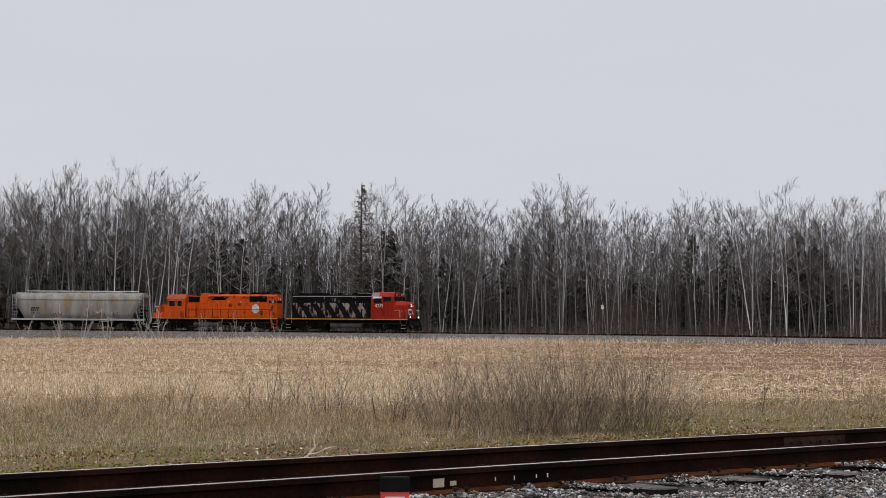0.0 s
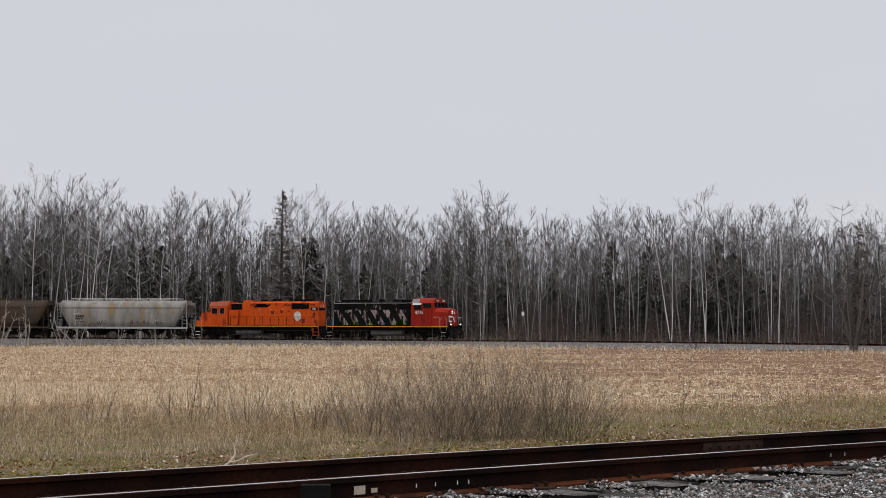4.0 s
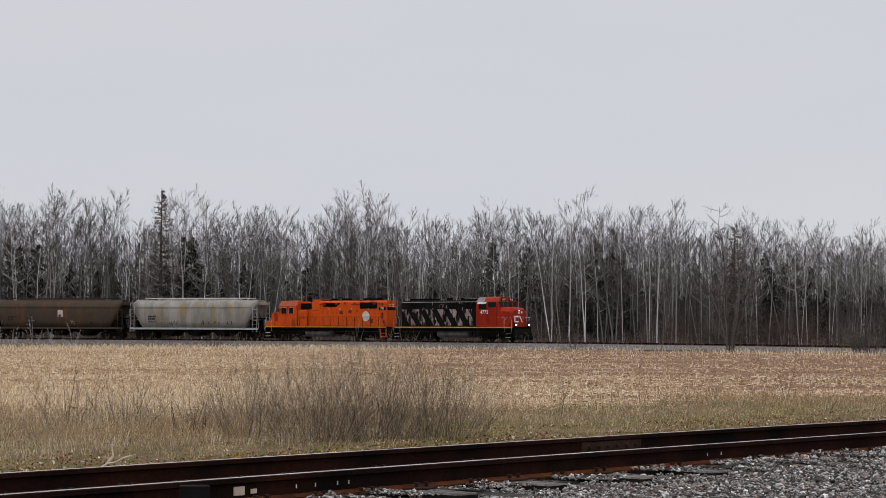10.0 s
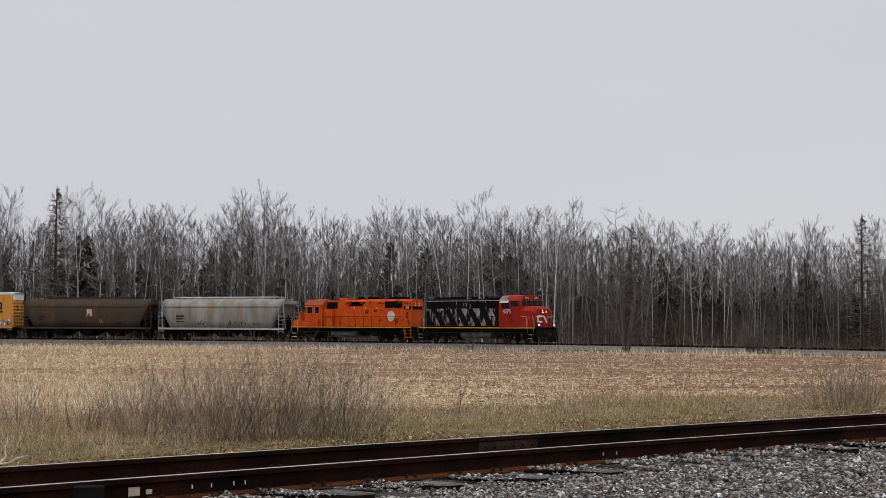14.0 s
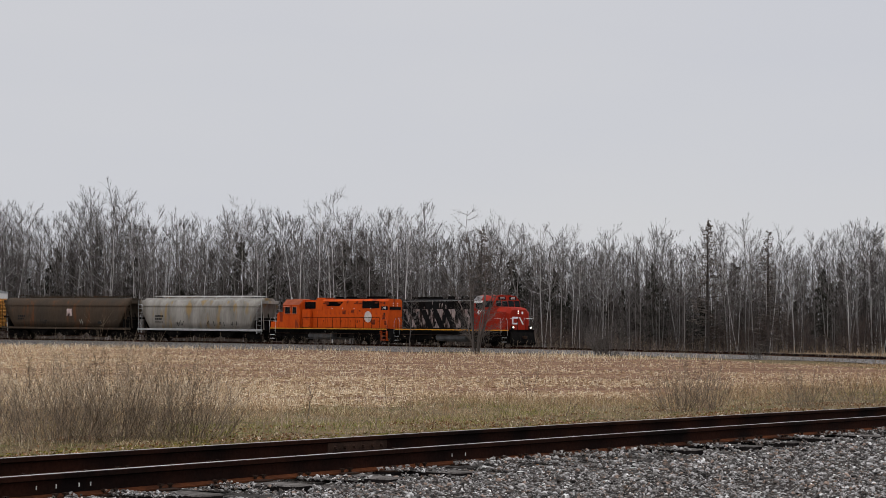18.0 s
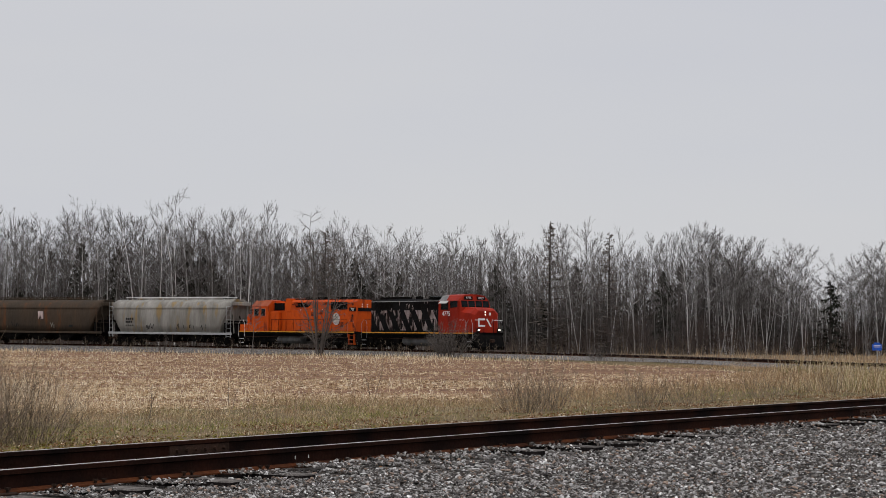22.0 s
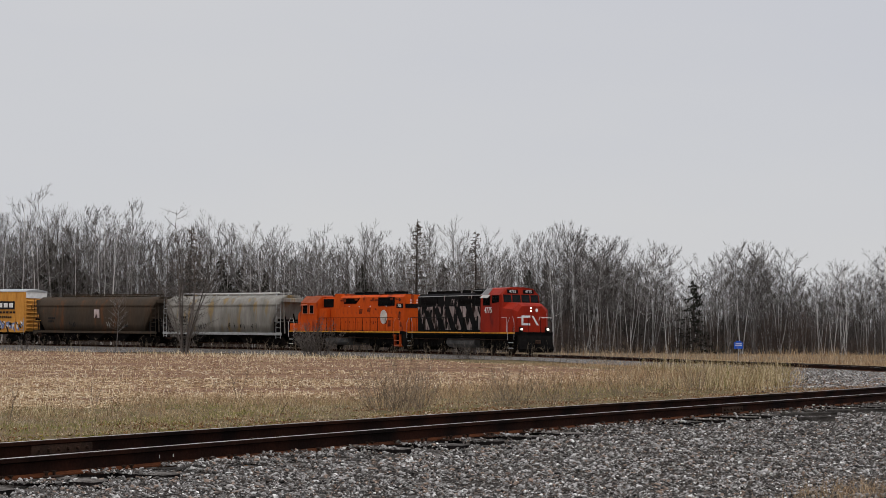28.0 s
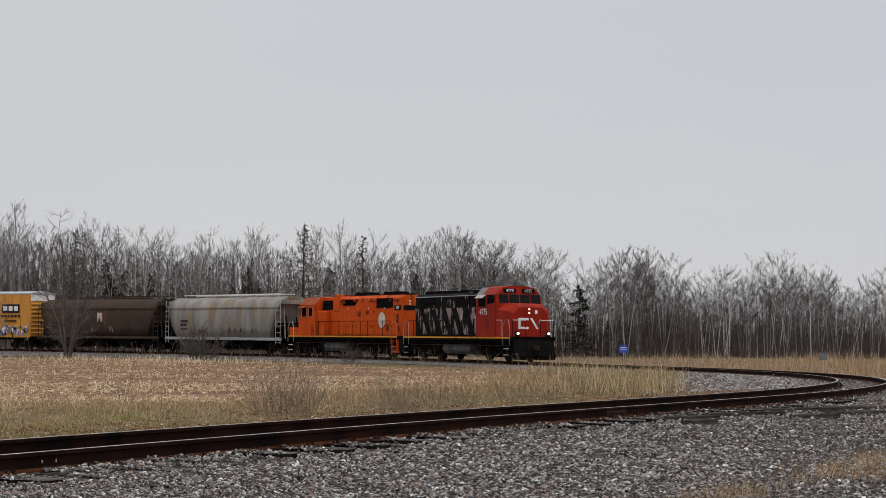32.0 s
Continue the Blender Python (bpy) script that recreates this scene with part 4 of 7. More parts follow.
def dead_stems():
    """Thin upright dead stems with short side twigs, scattered over the verge and into the field."""
    r = np.random.default_rng(44)
    b = Sticks()
    n = 1400
    dist = 1 / r.uniform(1 / 62, 1 / 21.0, n)
    az = np.radians(np.where(r.uniform(0, 1, n) < 0.5, r.uniform(-14, 4, n), r.uniform(-14, 34, n)))
    x, y = dist * np.sin(az), dist * np.cos(az)
    d, s = track_offset(x, y)
    keep = (d > 4.5) & (d < 26) & ~in_field(x, y - 5.0) & (s < 60) & (r.uniform(0, 1, n) < patchy(x, y, 1.5, 19) ** 1.5)
    x, y, dist = x[keep], y[keep], dist[keep]
    z = ground_height(x, y)
    for i in range(len(x)):
        h = r.uniform(0.25, 0.75) * (1.5 if r.uniform() < 0.12 else 1.0)
        p = np.array([x[i], y[i], z[i] - 0.02])
        top = p + np.array([r.normal(0, 0.16), r.normal(0, 0.16), 1.0]) * h
        w = 0.0016 + 0.00005 * dist[i]
        mid = (p + top) / 2 + r.normal(0, 0.02, 3)
        b.add([p, mid, top], [w, w * 0.8, w * 0.5], 3)
        k = 5
        u = r.uniform(0.35, 1.0, (k, 1))
        q = p + (top - p) * u
        b.many(q, q + np.stack([r.normal(0, 0.5, k), r.normal(0, 0.5, k), r.uniform(0.3, 1.0, k)], 1) * h * 0.2, w * 0.6)
    return b.mesh("dead_stems", WEED)


tagged(new("dead_stems", dead_stems()), "thin upright dead weed stems over the verge", "weeds", kind="stuff")


def tall_weeds():
    """Taller reddish grass along the field's edge and inside the curve."""
    r = np.random.default_rng(45)
    n = 60000
    s = r.uniform(8, 100, n)
    d = r.uniform(2.2, 24, n)
    x, y = along(s, d)
    keep = in_view(x, y) & ~in_field(x, y - 1.0 + r.normal(0, 1.5, n))
    curve = np.clip((s - 34) / 10, 0, 1)
    edge = np.clip(1 - np.abs(np.where(in_field(x, y + 5.0), 0, 6)) / 6, 0, 1)
    keep &= r.uniform(0, 1, n) < np.maximum(curve * (d > np.where(s > 52, 1.2, 2.8)), edge * 0.6) * (0.35 + 0.65 * patchy(x, y, 2.4, 9))
    keep &= ~((x > 0.668 * y + 4.0 * (patchy(x, y, 2.6, 21) - 0.5) + r.normal(0, 0.7, n)) & (s > 30))
    x, y, s = x[keep], y[keep], s[keep]
    dist = np.hypot(x, y)
    return blades("tall_weeds", x, y, np.where((s > 30) & (s < 70), 0.40, 0.26) * (0.6 + 0.7 * patchy(x, y, 3.0, 11)), 0.004 + 0.00016 * dist, 0.5, TAN_GRASS, 46)


tagged(new("tall_weeds", tall_weeds()), "tall russet dry grass at the field's edge", "grass", kind="stuff")


def outer_grass():
    """Tan grass beyond the curve and at the feet of the woods, and a patch close to the camera."""
    r = np.random.default_rng(47)
    n = 90000
    s = r.uniform(52, 300, n)
    d = -r.uniform(3.6, 26, n)
    x, y = along(s, d)
    keep = in_view(x, y) & (y < woods_edge(x) + 2) & (r.uniform(0, 1, n) < (0.3 + 0.7 * patchy(x, y, 5.0, 12)) * np.clip((np.degrees(np.arctan2(x, y)) - 22) / 13, 0.04, 0.8))
    x, y = x[keep], y[keep]
    dist = np.hypot(x, y)
    far = blades("outer_grass", x, y, 0.12 + 0.65 * patchy(x, y, 1.3, 13) ** 2, 0.007 + 0.00018 * dist, 0.5, TAN_GRASS, 48)
    n = 46000
    az, dist = np.radians(r.uniform(24, 42, n)), r.uniform(100, 232, n)
    x, y = dist * np.sin(az), dist * np.cos(az)
    d, s = track_offset(x, y)
    keep = (d < -4.2) & (y < woods_edge(x) + 3) & (r.uniform(0, 1, n) < (0.08 + 0.92 * patchy(x, y, 4.0, 33) ** 1.5) * np.interp(np.degrees(az), [26, 35], [0.08, 0.9]))
    x, y = x[keep], y[keep]
    reeds = blades("tall_reeds", x, y, 0.22 + 1.1 * patchy(x, y, 3.0, 34) ** 2.5, 0.012 + 0.0001 * np.hypot(x, y), 0.4, TAN_GRASS, 35, tilt=0.3)
    n = 24000
    az, dist = np.radians(r.uniform(28.6, 34.0, n)), r.uniform(55, 150, n)
    x, y = dist * np.sin(az), dist * np.cos(az)
    d, s = track_offset(x, y)
    keep = (d > 2.9) & (d < 11) & (np.degrees(az) < 33.4 + 0.8 * (patchy(x, y, 2.0, 36) - 0.5)) & (r.uniform(0, 1, n) < (0.1 + 0.9 * patchy(x, y, 1.6, 37)) * np.interp(np.degrees(az), [28.6, 30.6], [0.1, 1.0]))
    x, y = x[keep], y[keep]
    inner = blades("inner_reeds", x, y, 0.22 + 0.75 * patchy(x, y, 1.8, 38) ** 1.6, 0.007 + 0.0001 * np.hypot(x, y), 0.4, DRY_GRASS, 39, tilt=0.35)
    tagged(new("inner_reeds", inner), "tall russet grass half hiding the rails", "grass", kind="stuff")
    tagged(new("tall_reeds", reeds), "tall uneven russet grass hiding the feet of the woods", "grass", kind="stuff")
    tagged(new("outer_grass", far), "tan grass in front of the woods", "grass", kind="stuff")
    n = 52000
    dist, az = 1 / r.uniform(1 / 46, 1 / 16.5, n), np.radians(r.uniform(32.0, 43, n))
    x, y = dist * np.sin(az), dist * np.cos(az)
    edge = np.interp(dist, [16.5, 18.2, 20.0, 24.0, 30.0, 46.0], [31.5, 33.6, 36.0, 37.4, 37.9, 38.6]) + 1.1 * (patchy(x, y, 0.9, 31) - 0.5) + r.normal(0, 0.35, n) + 1.0
    x, y = x[np.degrees(az) > edge], y[np.degrees(az) > edge]
    keep = r.uniform(0, 1, len(x)) < 0.25 + 0.75 * patchy(x, y, 0.5, 14)
    near = blades("near_grass", x[keep], y[keep], 0.05 + 0.20 * patchy(x[keep], y[keep], 0.6, 24) ** 1.5, 0.0042, 1.1, TAN_GRASS, 49, tilt=0.7)
    tagged(new("near_grass", near), "flattened tan grass on the gravel", "grass", kind="stuff")


outer_grass()


def stubble():
    """Short corn stubs in rows, and straw lying along the rows in drifts."""
    r = np.random.default_rng(51)
    n = 600000
    dist = 1 / r.uniform(1 / 208.0, 1 / 33.0, n)
    az = np.radians(r.uniform(-15, 34, n))
    x, y = dist * np.sin(az), dist * np.cos(az)
    ragged = r.normal(0, 1.2, n) + 4.0 * (patchy(x, y, 2.2, 17) - 0.5)
    drift = np.clip((patchy(x * 0.07, y, 1.1, 15) - 0.24) / 0.5, 0, 1)
    keep = in_field(x, y + ragged) & (r.uniform(0, 1, n) < (0.10 + 0.90 * drift) * np.interp(np.degrees(az), [0, 14], [1.0, 0.40]))
    x, y, dist = x[keep], y[keep], dist[keep]
    n = len(x)
    d, s = track_offset(x, y)
    turn = np.degrees(np.arctan2(x, y))
    rim = np.clip((np.interp(turn, [-6, 8], [75, 32]) - d) / np.interp(turn, [-6, 8], [45, 24]), 0, 1) * (s > 110)
    up = r.uniform(0, 1, n) < np.interp(turn, [0, 12], [0.34, 0.16]) + 0.4 * rim
    y = np.where(up, np.round(y / 0.76) * 0.76 + r.normal(0, 0.05, n), y)
    z = ground_height(x, y)
    h = np.where(up, r.uniform(0.05, 0.17, n) + 0.36 * rim * r.uniform(0.2, 1, n), r.uniform(0.03, 0.125, n) * (1 + dist / 280))
    w = (0.0031 + 0.000058 * dist) * r.uniform(0.6, 1.5, n)
    a, k = r.normal(0.0, 0.5, n) + np.pi * r.integers(0, 2, n), r.normal(0.0, 0.14, n)
    way = np.where(up[:, None], np.stack([r.normal(0, 0.3, n), r.normal(0, 0.3, n), np.ones(n)], 1), np.stack([np.cos(a), np.sin(a), np.abs(k)], 1))
    p = np.stack([x, y, z + np.where(up, 0.0, r.uniform(0.005, 0.05, n))], 1)
    q = p + way * h[:, None]
    wide = np.where(up[:, None], np.array([[1.0, 0.0, 0.0]]), np.stack([-np.sin(a) * 0.7, np.cos(a) * 0.7, 0.7 * np.ones(n)], 1)) * w[:, None]
    back = np.where(up[:, None], np.array([[0.0, 1.0, 0.0]]), np.array([[0.0, 0.6, -0.6]])) * w[:, None]
    v = np.stack([p - wide, p + wide, p + back, q - wide * 0.7, q + wide * 0.7, q + back], 1).reshape(-1, 3)
    o = (np.arange(n) * 6)[:, None, None]
    f = np.array([(0, 1, 4), (0, 4, 3)])[None] + o
    g = np.array([(1, 2, 5), (1, 5, 4)])[None] + o[up]
    lying = mesh_of("corn_stubble", v, f[~up].reshape(-1, 3), STRAW)
    standing = mesh_of("corn_stubs", v, np.concatenate([f[up].reshape(-1, 3), g.reshape(-1, 3)]), STUBS)
    for me in (lying, standing):
        bm = bmesh.new()
        bm.from_mesh(me)
        bmesh.ops.delete(bm, geom=[q for q in bm.verts if not q.link_faces], context="VERTS")
        bm.to_mesh(me)
        bm.free()
    tagged(new("corn_stubs", standing), "pale cut corn stalks standing in rows", "stubble", kind="stuff")
    return lying


tagged(new("corn_stubble", stubble()), "tan straw lying along the rows", "stubble", kind="stuff")


def fallen_leaves():
    r = np.random.default_rng(61)
    n = 64000
    s = r.uniform(-12, 45, n)
    d = np.where(r.uniform(0, 1, n) < 0.992, 3.0 + 6.0 * r.uniform(0, 1, n) ** 1.5, -0.85 - 0.25 * r.uniform(0, 1, n) ** 2)
    x, y = along(s, d)
    keep = in_view(x, y) & (r.uniform(0, 1, n) < 0.04 + 0.96 * patchy(x, y, 0.6, 16) ** 2)
    x, y = x[keep], y[keep]
    n = len(x)
    z = ground_height(x, y) + 0.035 + r.uniform(0, 0.03, n)
    v = [(-1, 0, 0.1), (0, 0.55, 0.2), (1, 0, 0.15), (0.1, -0.55, -0.05)]
    f = [(0, 3, 1), (1, 3, 2)]
    sc = np.repeat(r.uniform(0.009, 0.026, n)[:, None], 3, 1)
    return pieces_mesh("fallen_leaves", v, f, np.stack([x, y, z], 1), sc, turns(n, r, 1.4), LEAVES, 0.1, 62)


tagged(new("fallen_leaves", fallen_leaves()), "brown fallen leaves beside the rail", "leaves", kind="stuff")


# ======== bushes, saplings and weeds ========
def bush_mesh(seed, stems, height, spread_r, mat, thick=0.006, twigs=5, upright=1.0):
    r = np.random.default_rng(seed)
    b, fine = Sticks(), Sticks()
    for _ in range(stems):
        a, q = r.uniform(0, 6.283), r.uniform(0, 1) ** 0.7
        p = np.array([math.cos(a) * q * spread_r * 0.55, math.sin(a) * q * spread_r * 0.55, -0.05])
        d = np.array([math.cos(a) * q * 0.75 / upright + r.normal(0, 0.2), math.sin(a) * q * 0.75 / upright + r.normal(0, 0.2), 1.0])
        d /= np.linalg.norm(d)
        h = height * r.uniform(0.55, 1.08) * (1.05 - 0.3 * q)
        pts = [p]
        for _ in range(4):
            d = d + r.normal(0, 0.09, 3)
            d /= np.linalg.norm(d)
            pts.append(pts[-1] + d * h / 4)
        pts = np.array(pts)
        b.add(pts, np.linspace(thick, thick * 0.3, 5), 3)
        u = r.uniform(0.2, 0.98, 2 * twigs) * 4
        i = np.minimum(u.astype(int), 3)
        q0 = pts[i] + (pts[i + 1] - pts[i]) * (u - i)[:, None]
        dd = d + r.normal(0, 0.65, (2 * twigs, 3))
        dd *= (h * r.uniform(0.06, 0.24, 2 * twigs) / np.linalg.norm(dd, axis=1))[:, None]
        fine.many(q0, q0 + dd, thick * 0.5)
        fine.many(q0 + dd * 0.5, q0 + dd * 0.6 + r.normal(0, 0.05, (2 * twigs, 3)) * h, thick * 0.4)
    return b.mesh("stem_clump", mat), fine.mesh("twig_spray", mat)


def bush(x, y, seed, stems, height, spread_r, label, mat=BUSH, **more):
    ob = thing("bare_bush", label, "bush", "bushes along the field", Matrix.Translation((x, y, float(ground_height(np.array([x]), np.array([y]))[0]))))
    for me in bush_mesh(seed, stems, height, spread_r, mat, **more):
        piece(me.name.split(".")[0], me, ob, Matrix())
    return ob


for k, (x, y, stems, hgt, rad) in enumerate(((1.0, 26.3, 175, 1.5, 1.15), (1.9, 26.6, 195, 1.6, 1.25), (2.8, 26.7, 165, 1.45, 1.15), (0.1, 27.6, 100, 1.3, 1.1))):
    bush(x, y, 70 + k, stems, hgt, rad, "dense bare reddish-brown bush by the field", thick=0.0030, twigs=8)
for k, (x, y, stems, hgt, rad) in enumerate(((-2.9, 31.6, 15, 1.5, 0.8), (-1.9, 31.0, 26, 1.0, 0.8), (-0.8, 29.3, 34, 0.8, 0.9), (-4.6, 31.5, 18, 0.9, 0.8), (-5.8, 30.5, 14, 0.8, 0.7))):
    bush(x, y, 80 + k, stems, hgt, rad, "thin bare bush with few slanting stems", thick=0.005)
for k, (x, y, stems, hgt, rad) in enumerate(((13.6, 35.2, 80, 1.35, 1.1), (14.6, 36.2, 60, 1.2, 1.0), (17.6, 38.2, 70, 1.05, 1.0), (19.4, 39.4, 50, 0.95, 1.0), (24.0, 44.0, 50, 1.0, 1.2), (27.5, 47.0, 50, 1.0, 1.2))):
    bush(x, y, 90 + k, stems, hgt, rad, "low bare brown bush in dry grass", thick=0.0042)
# lone dead stalks standing over the verge
for k, (x, y, hgt) in enumerate(((12.4, 42.0, 1.3), (8.3, 38.5, 1.15), (5.6, 33.0, 0.9), (21.0, 41.5, 0.9), (16.0, 40.5, 0.9), (10.8, 34.0, 0.7))):
    bush(x, y, 100 + k, 2, hgt, 0.1, "single thin dead stalk", thick=0.009, twigs=4, upright=3.0)
# shrubs and young trees on the railway's inner side
for k, (x, y, stems, hgt, rad, th) in enumerate(((48.3, 141.5, 90, 3.2, 1.8, 0.026), (52.0, 120.0, 30, 1.6, 1.2, 0.02), (30.0, 168.0, 20, 1.8, 1.2, 0.022), (-3.0, 196.0, 20, 1.6, 1.2, 0.022))):
    bush(x, y, 110 + k, stems, hgt, rad, "leafless grey shrub beside the railway embankment", SHRUB, thick=th * 0.6, twigs=12)
for k, (az, dist, hgt) in enumerate(((-11.6, 222.0, 5.0), (-10.9, 223.0, 5.6), (-10.2, 222.0, 5.2), (-9.1, 221.0, 4.2), (-8.6, 221.5, 4.6), (-12.6, 223.0, 3.6), (-7.4, 214.0, 3.4), (-6.9, 215.0, 2.6), (-6.3, 213.0, 3.8), (-5.6, 214.0, 2.4), (-5.1, 212.0, 3.0))):
    x, y = dist * math.sin(radians(az)), dist * math.cos(radians(az))
    ob = bush(x, y, 120 + k, 5, hgt, 0.8, "slender pale saplings in front of the railway", PALE_STEM, thick=0.045 if az < -8 else 0.022, twigs=5 if az < -8 else 9, upright=2.2 if az < -8 else 1.3)


def thicket_tree(seed, height):
    """A many-stemmed leafless tree with a wide crown of fine twigs."""
    r = np.random.default_rng(seed)
    trunk, crown = Sticks(), Sticks()
    for k in range(8):
        a = k * 0.785 + r.uniform(-0.3, 0.3)
        o = np.array([math.cos(a), math.sin(a), 0.0])
        d = o * r.uniform(0.02, 0.20) + np.array([0, 0, 1.0])
        p, pts, ln = o * r.uniform(0.1, 0.6) + np.array([0, 0, -0.2]), [], height * r.uniform(0.65, 1.0)
        for _ in range(8):
            pts.append(p)
            d = d + r.normal(0, 0.06, 3) + o * 0.022
            d = d / np.linalg.norm(d)
            p = p + d * ln / 7
        pts = np.array(pts)
        trunk.add(pts, np.linspace(0.075, 0.014, 8), 5)
        for _ in range(23):
            u = r.uniform(0.06, 0.98)
            i = min(int(u * 7), 6)
            q = pts[i] + (pts[i + 1] - pts[i]) * (u * 7 - i)
            b = r.uniform(0, 6.283)
            bd = np.array([math.cos(b), math.sin(b), r.uniform(0.1, 1.0)])
            bl = r.uniform(0.9, 2.6) * (1.15 - 0.6 * u)
            e = q + bd / np.linalg.norm(bd) * bl
            mid = (q + e) / 2 + r.normal(0, 0.1, 3)
            crown.add([q, mid, e], [0.022, 0.015, 0.006], 3)
            for _ in range(13):
                c = mid + (e - mid) * r.uniform(-0.6, 1)
                td = bd + r.normal(0, 0.8, 3)
                f = c + td / np.linalg.norm(td) * r.uniform(0.3, 0.9)
                crown.sliver([c, (c + f) / 2 + r.normal(0, 0.04, 3), f], 0.009)
    return trunk.mesh("trunk", SHRUB), crown.mesh("crown", SHRUB)


plant("young_tree", thicket_tree(77, 12.6), "leafless many-stemmed tree beside the railway", "trees by the railway", Matrix.Translation((41.0, 154.6, -0.1)))


plant("sapling", POPLARS[1], "small bare pale sapling beside the railway", "trees by the railway", at(35.8, 158.0, 4.8, 0.4, 1.7))


def railside_weeds():
    """Thin dead stems all along the far embankment."""
    r = np.random.default_rng(131)
    b = Sticks()
    for _ in range(1500):
        s = r.uniform(92, 300)
        d = r.uniform(2.6, 5.4) if r.uniform() < 0.6 else -r.uniform(2.8, 7.0)
        x, y = along(np.array([s]), np.array([d]))
        x, y = float(x[0]), float(y[0])
        z = float(np.interp(s, S_ALL, Z_ALL)) - 0.75 if abs(d) > 3.4 else float(np.interp(s, S_ALL, Z_ALL)) - 0.5
        h = r.uniform(0.4, 1.5) * (1.0 if d > 0 else 1.3)
        lean = r.normal(0, 0.22, 2)
        top = np.array([x + lean[0] * h, y + lean[1] * h, z + h])
        p = np.array([x, y, z])
        b.add([p, (p + top) / 2 + r.normal(0, 0.03, 3), top], [0.009, 0.008, 0.005], 3)
        for _ in range(3):
            u = r.uniform(0.4, 1.0)
            q = p + (top - p) * u
            b.add([q, q + np.array([r.normal(0, 0.5), r.normal(0, 0.5), 0.8]) * h * 0.22], [0.007, 0.004], 3)
    return b.mesh("railside_weeds", BUSH)


tagged(new("railside_weeds", railside_weeds()), "thin brown dead weeds along the railway embankment", "weeds", kind="stuff")


def apron_stones():
    """Stones strewn over the gravel inside the curve and along the curve's shoulders."""
    r = np.random.default_rng(33)
    n = 50000
    s = r.uniform(38, 100, n)
    d = np.where(r.uniform(0, 1, n) < 0.75, r.uniform(0.9, 12, n), r.uniform(-3.5, -0.9, n))
    x, y = along(s, d)
    keep = ((x > 0.668 * y + 4.0 * (patchy(x, y, 2.6, 21) - 0.5) + r.normal(0, 1.0, n)) | (d < 0)) & (np.hypot(x - 0, y) < 100)
    x, y = x[keep], y[keep]
    n = len(x)
    size = r.lognormal(np.log(0.028), 0.3, n)
    z = ground_height(x, y) + 0.05 + size * 0.2
    return pieces_mesh("apron_stones", STONE_V, STONE_F, np.stack([x, y, z], 1), size[:, None] * r.uniform(0.6, 1.3, (n, 3)) * np.array([1.1, 1.0, 0.6]), turns(n, r, 0.6), STONES, 0.25, 34)


tagged(new("apron_stones", apron_stones()), "loose grey stones on the gravel in the curve", "ballast", kind="stuff")

# ======== the train ========
def letters(text, size, mat, name="lettering"):
    """Text as a flat mesh, upright in the xz plane and facing -y, centred."""
    cu = bpy.data.curves.new("text", "FONT")
    cu.body, cu.size, cu.align_x, cu.align_y, cu.extrude, cu.resolution_u = text, size, "CENTER", "CENTER", 0.006, 3
    tmp = bpy.data.objects.new("text", cu)
    scene.collection.objects.link(tmp)
    bpy.context.view_layer.update()
    me = bpy.data.meshes.new_from_object(tmp.evaluated_get(bpy.context.evaluated_depsgraph_get()))
    bpy.data.objects.remove(tmp)
    me.transform(Matrix.Rotation(radians(90), 4, "X"))
    me.name = name
    me.materials.clear()
    me.materials.append(mat)
    return me


def place(name, me, parent, x, y, z, turn=0.0, label="", tip=0.0):
    ob = piece(name, me, parent, pose(x, y, z, tip, 0, turn))
    return tagged(ob, label)


def bar_mesh(w, h, mat, name="lettering", slant=0.0):
    bm = bmesh.new()
    side_profile(bm, [(-w / 2 - slant, h / 2), (w / 2 - slant, h / 2), (w / 2 + slant, -h / 2), (-w / 2 + slant, -h / 2)], -0.008, 0.004)
    me = bpy.data.meshes.new(name)
    bm.to_mesh(me)
    bm.free()
    me.materials.append(mat)
    return me


def disc_mesh(r, mat, name, rz=None, depth=0.02, seg=20):
    bm = bmesh.new()
    bmesh.ops.create_cone(bm, cap_ends=True, segments=seg, radius1=r, radius2=r * 0.96, depth=depth, matrix=Matrix.Diagonal((1, 1, 1, 1)) @ Matrix.Rotation(radians(90), 4, "X"))
    if rz:
        bmesh.ops.scale(bm, vec=(1, 1, rz), verts=bm.verts[:])
    me = bpy.data.meshes.new(name)
    bm.to_mesh(me)
    bm.free()
    me.materials.append(mat)
    return me


WHEELS = []


def wheelset_mesh(r):
    bm = bmesh.new()
    rod(bm, (0, -1.05, 0), (0, 1.05, 0), 0.085, 8)
    for y in (-0.75, 0.75):
        s = 1 if y > 0 else -1
        rod(bm, (0, y - 0.065, 0), (0, y + 0.065, 0), r, 24)
        rod(bm, (0, y - s * 0.095, 0), (0, y - s * 0.06, 0), r + 0.028, 24)
        rod(bm, (0, y + s * 0.065, 0), (0, y + s * 0.085, 0), r * 0.55, 14)
        for a in range(4):
            c, d = math.cos(a * 1.5708), math.sin(a * 1.5708)
            rod(bm, (c * r * 0.72, y + s * 0.06, d * r * 0.72), (c * r * 0.72, y + s * 0.075, d * r * 0.72), r * 0.09, 8)
    me = bpy.data.meshes.new("wheelset")
    bm.to_mesh(me)
    bm.free()
    me.materials.append(WHEEL_STEEL)
    return me


WHEEL_BIG, WHEEL_SMALL = wheelset_mesh(0.508), wheelset_mesh(0.457)


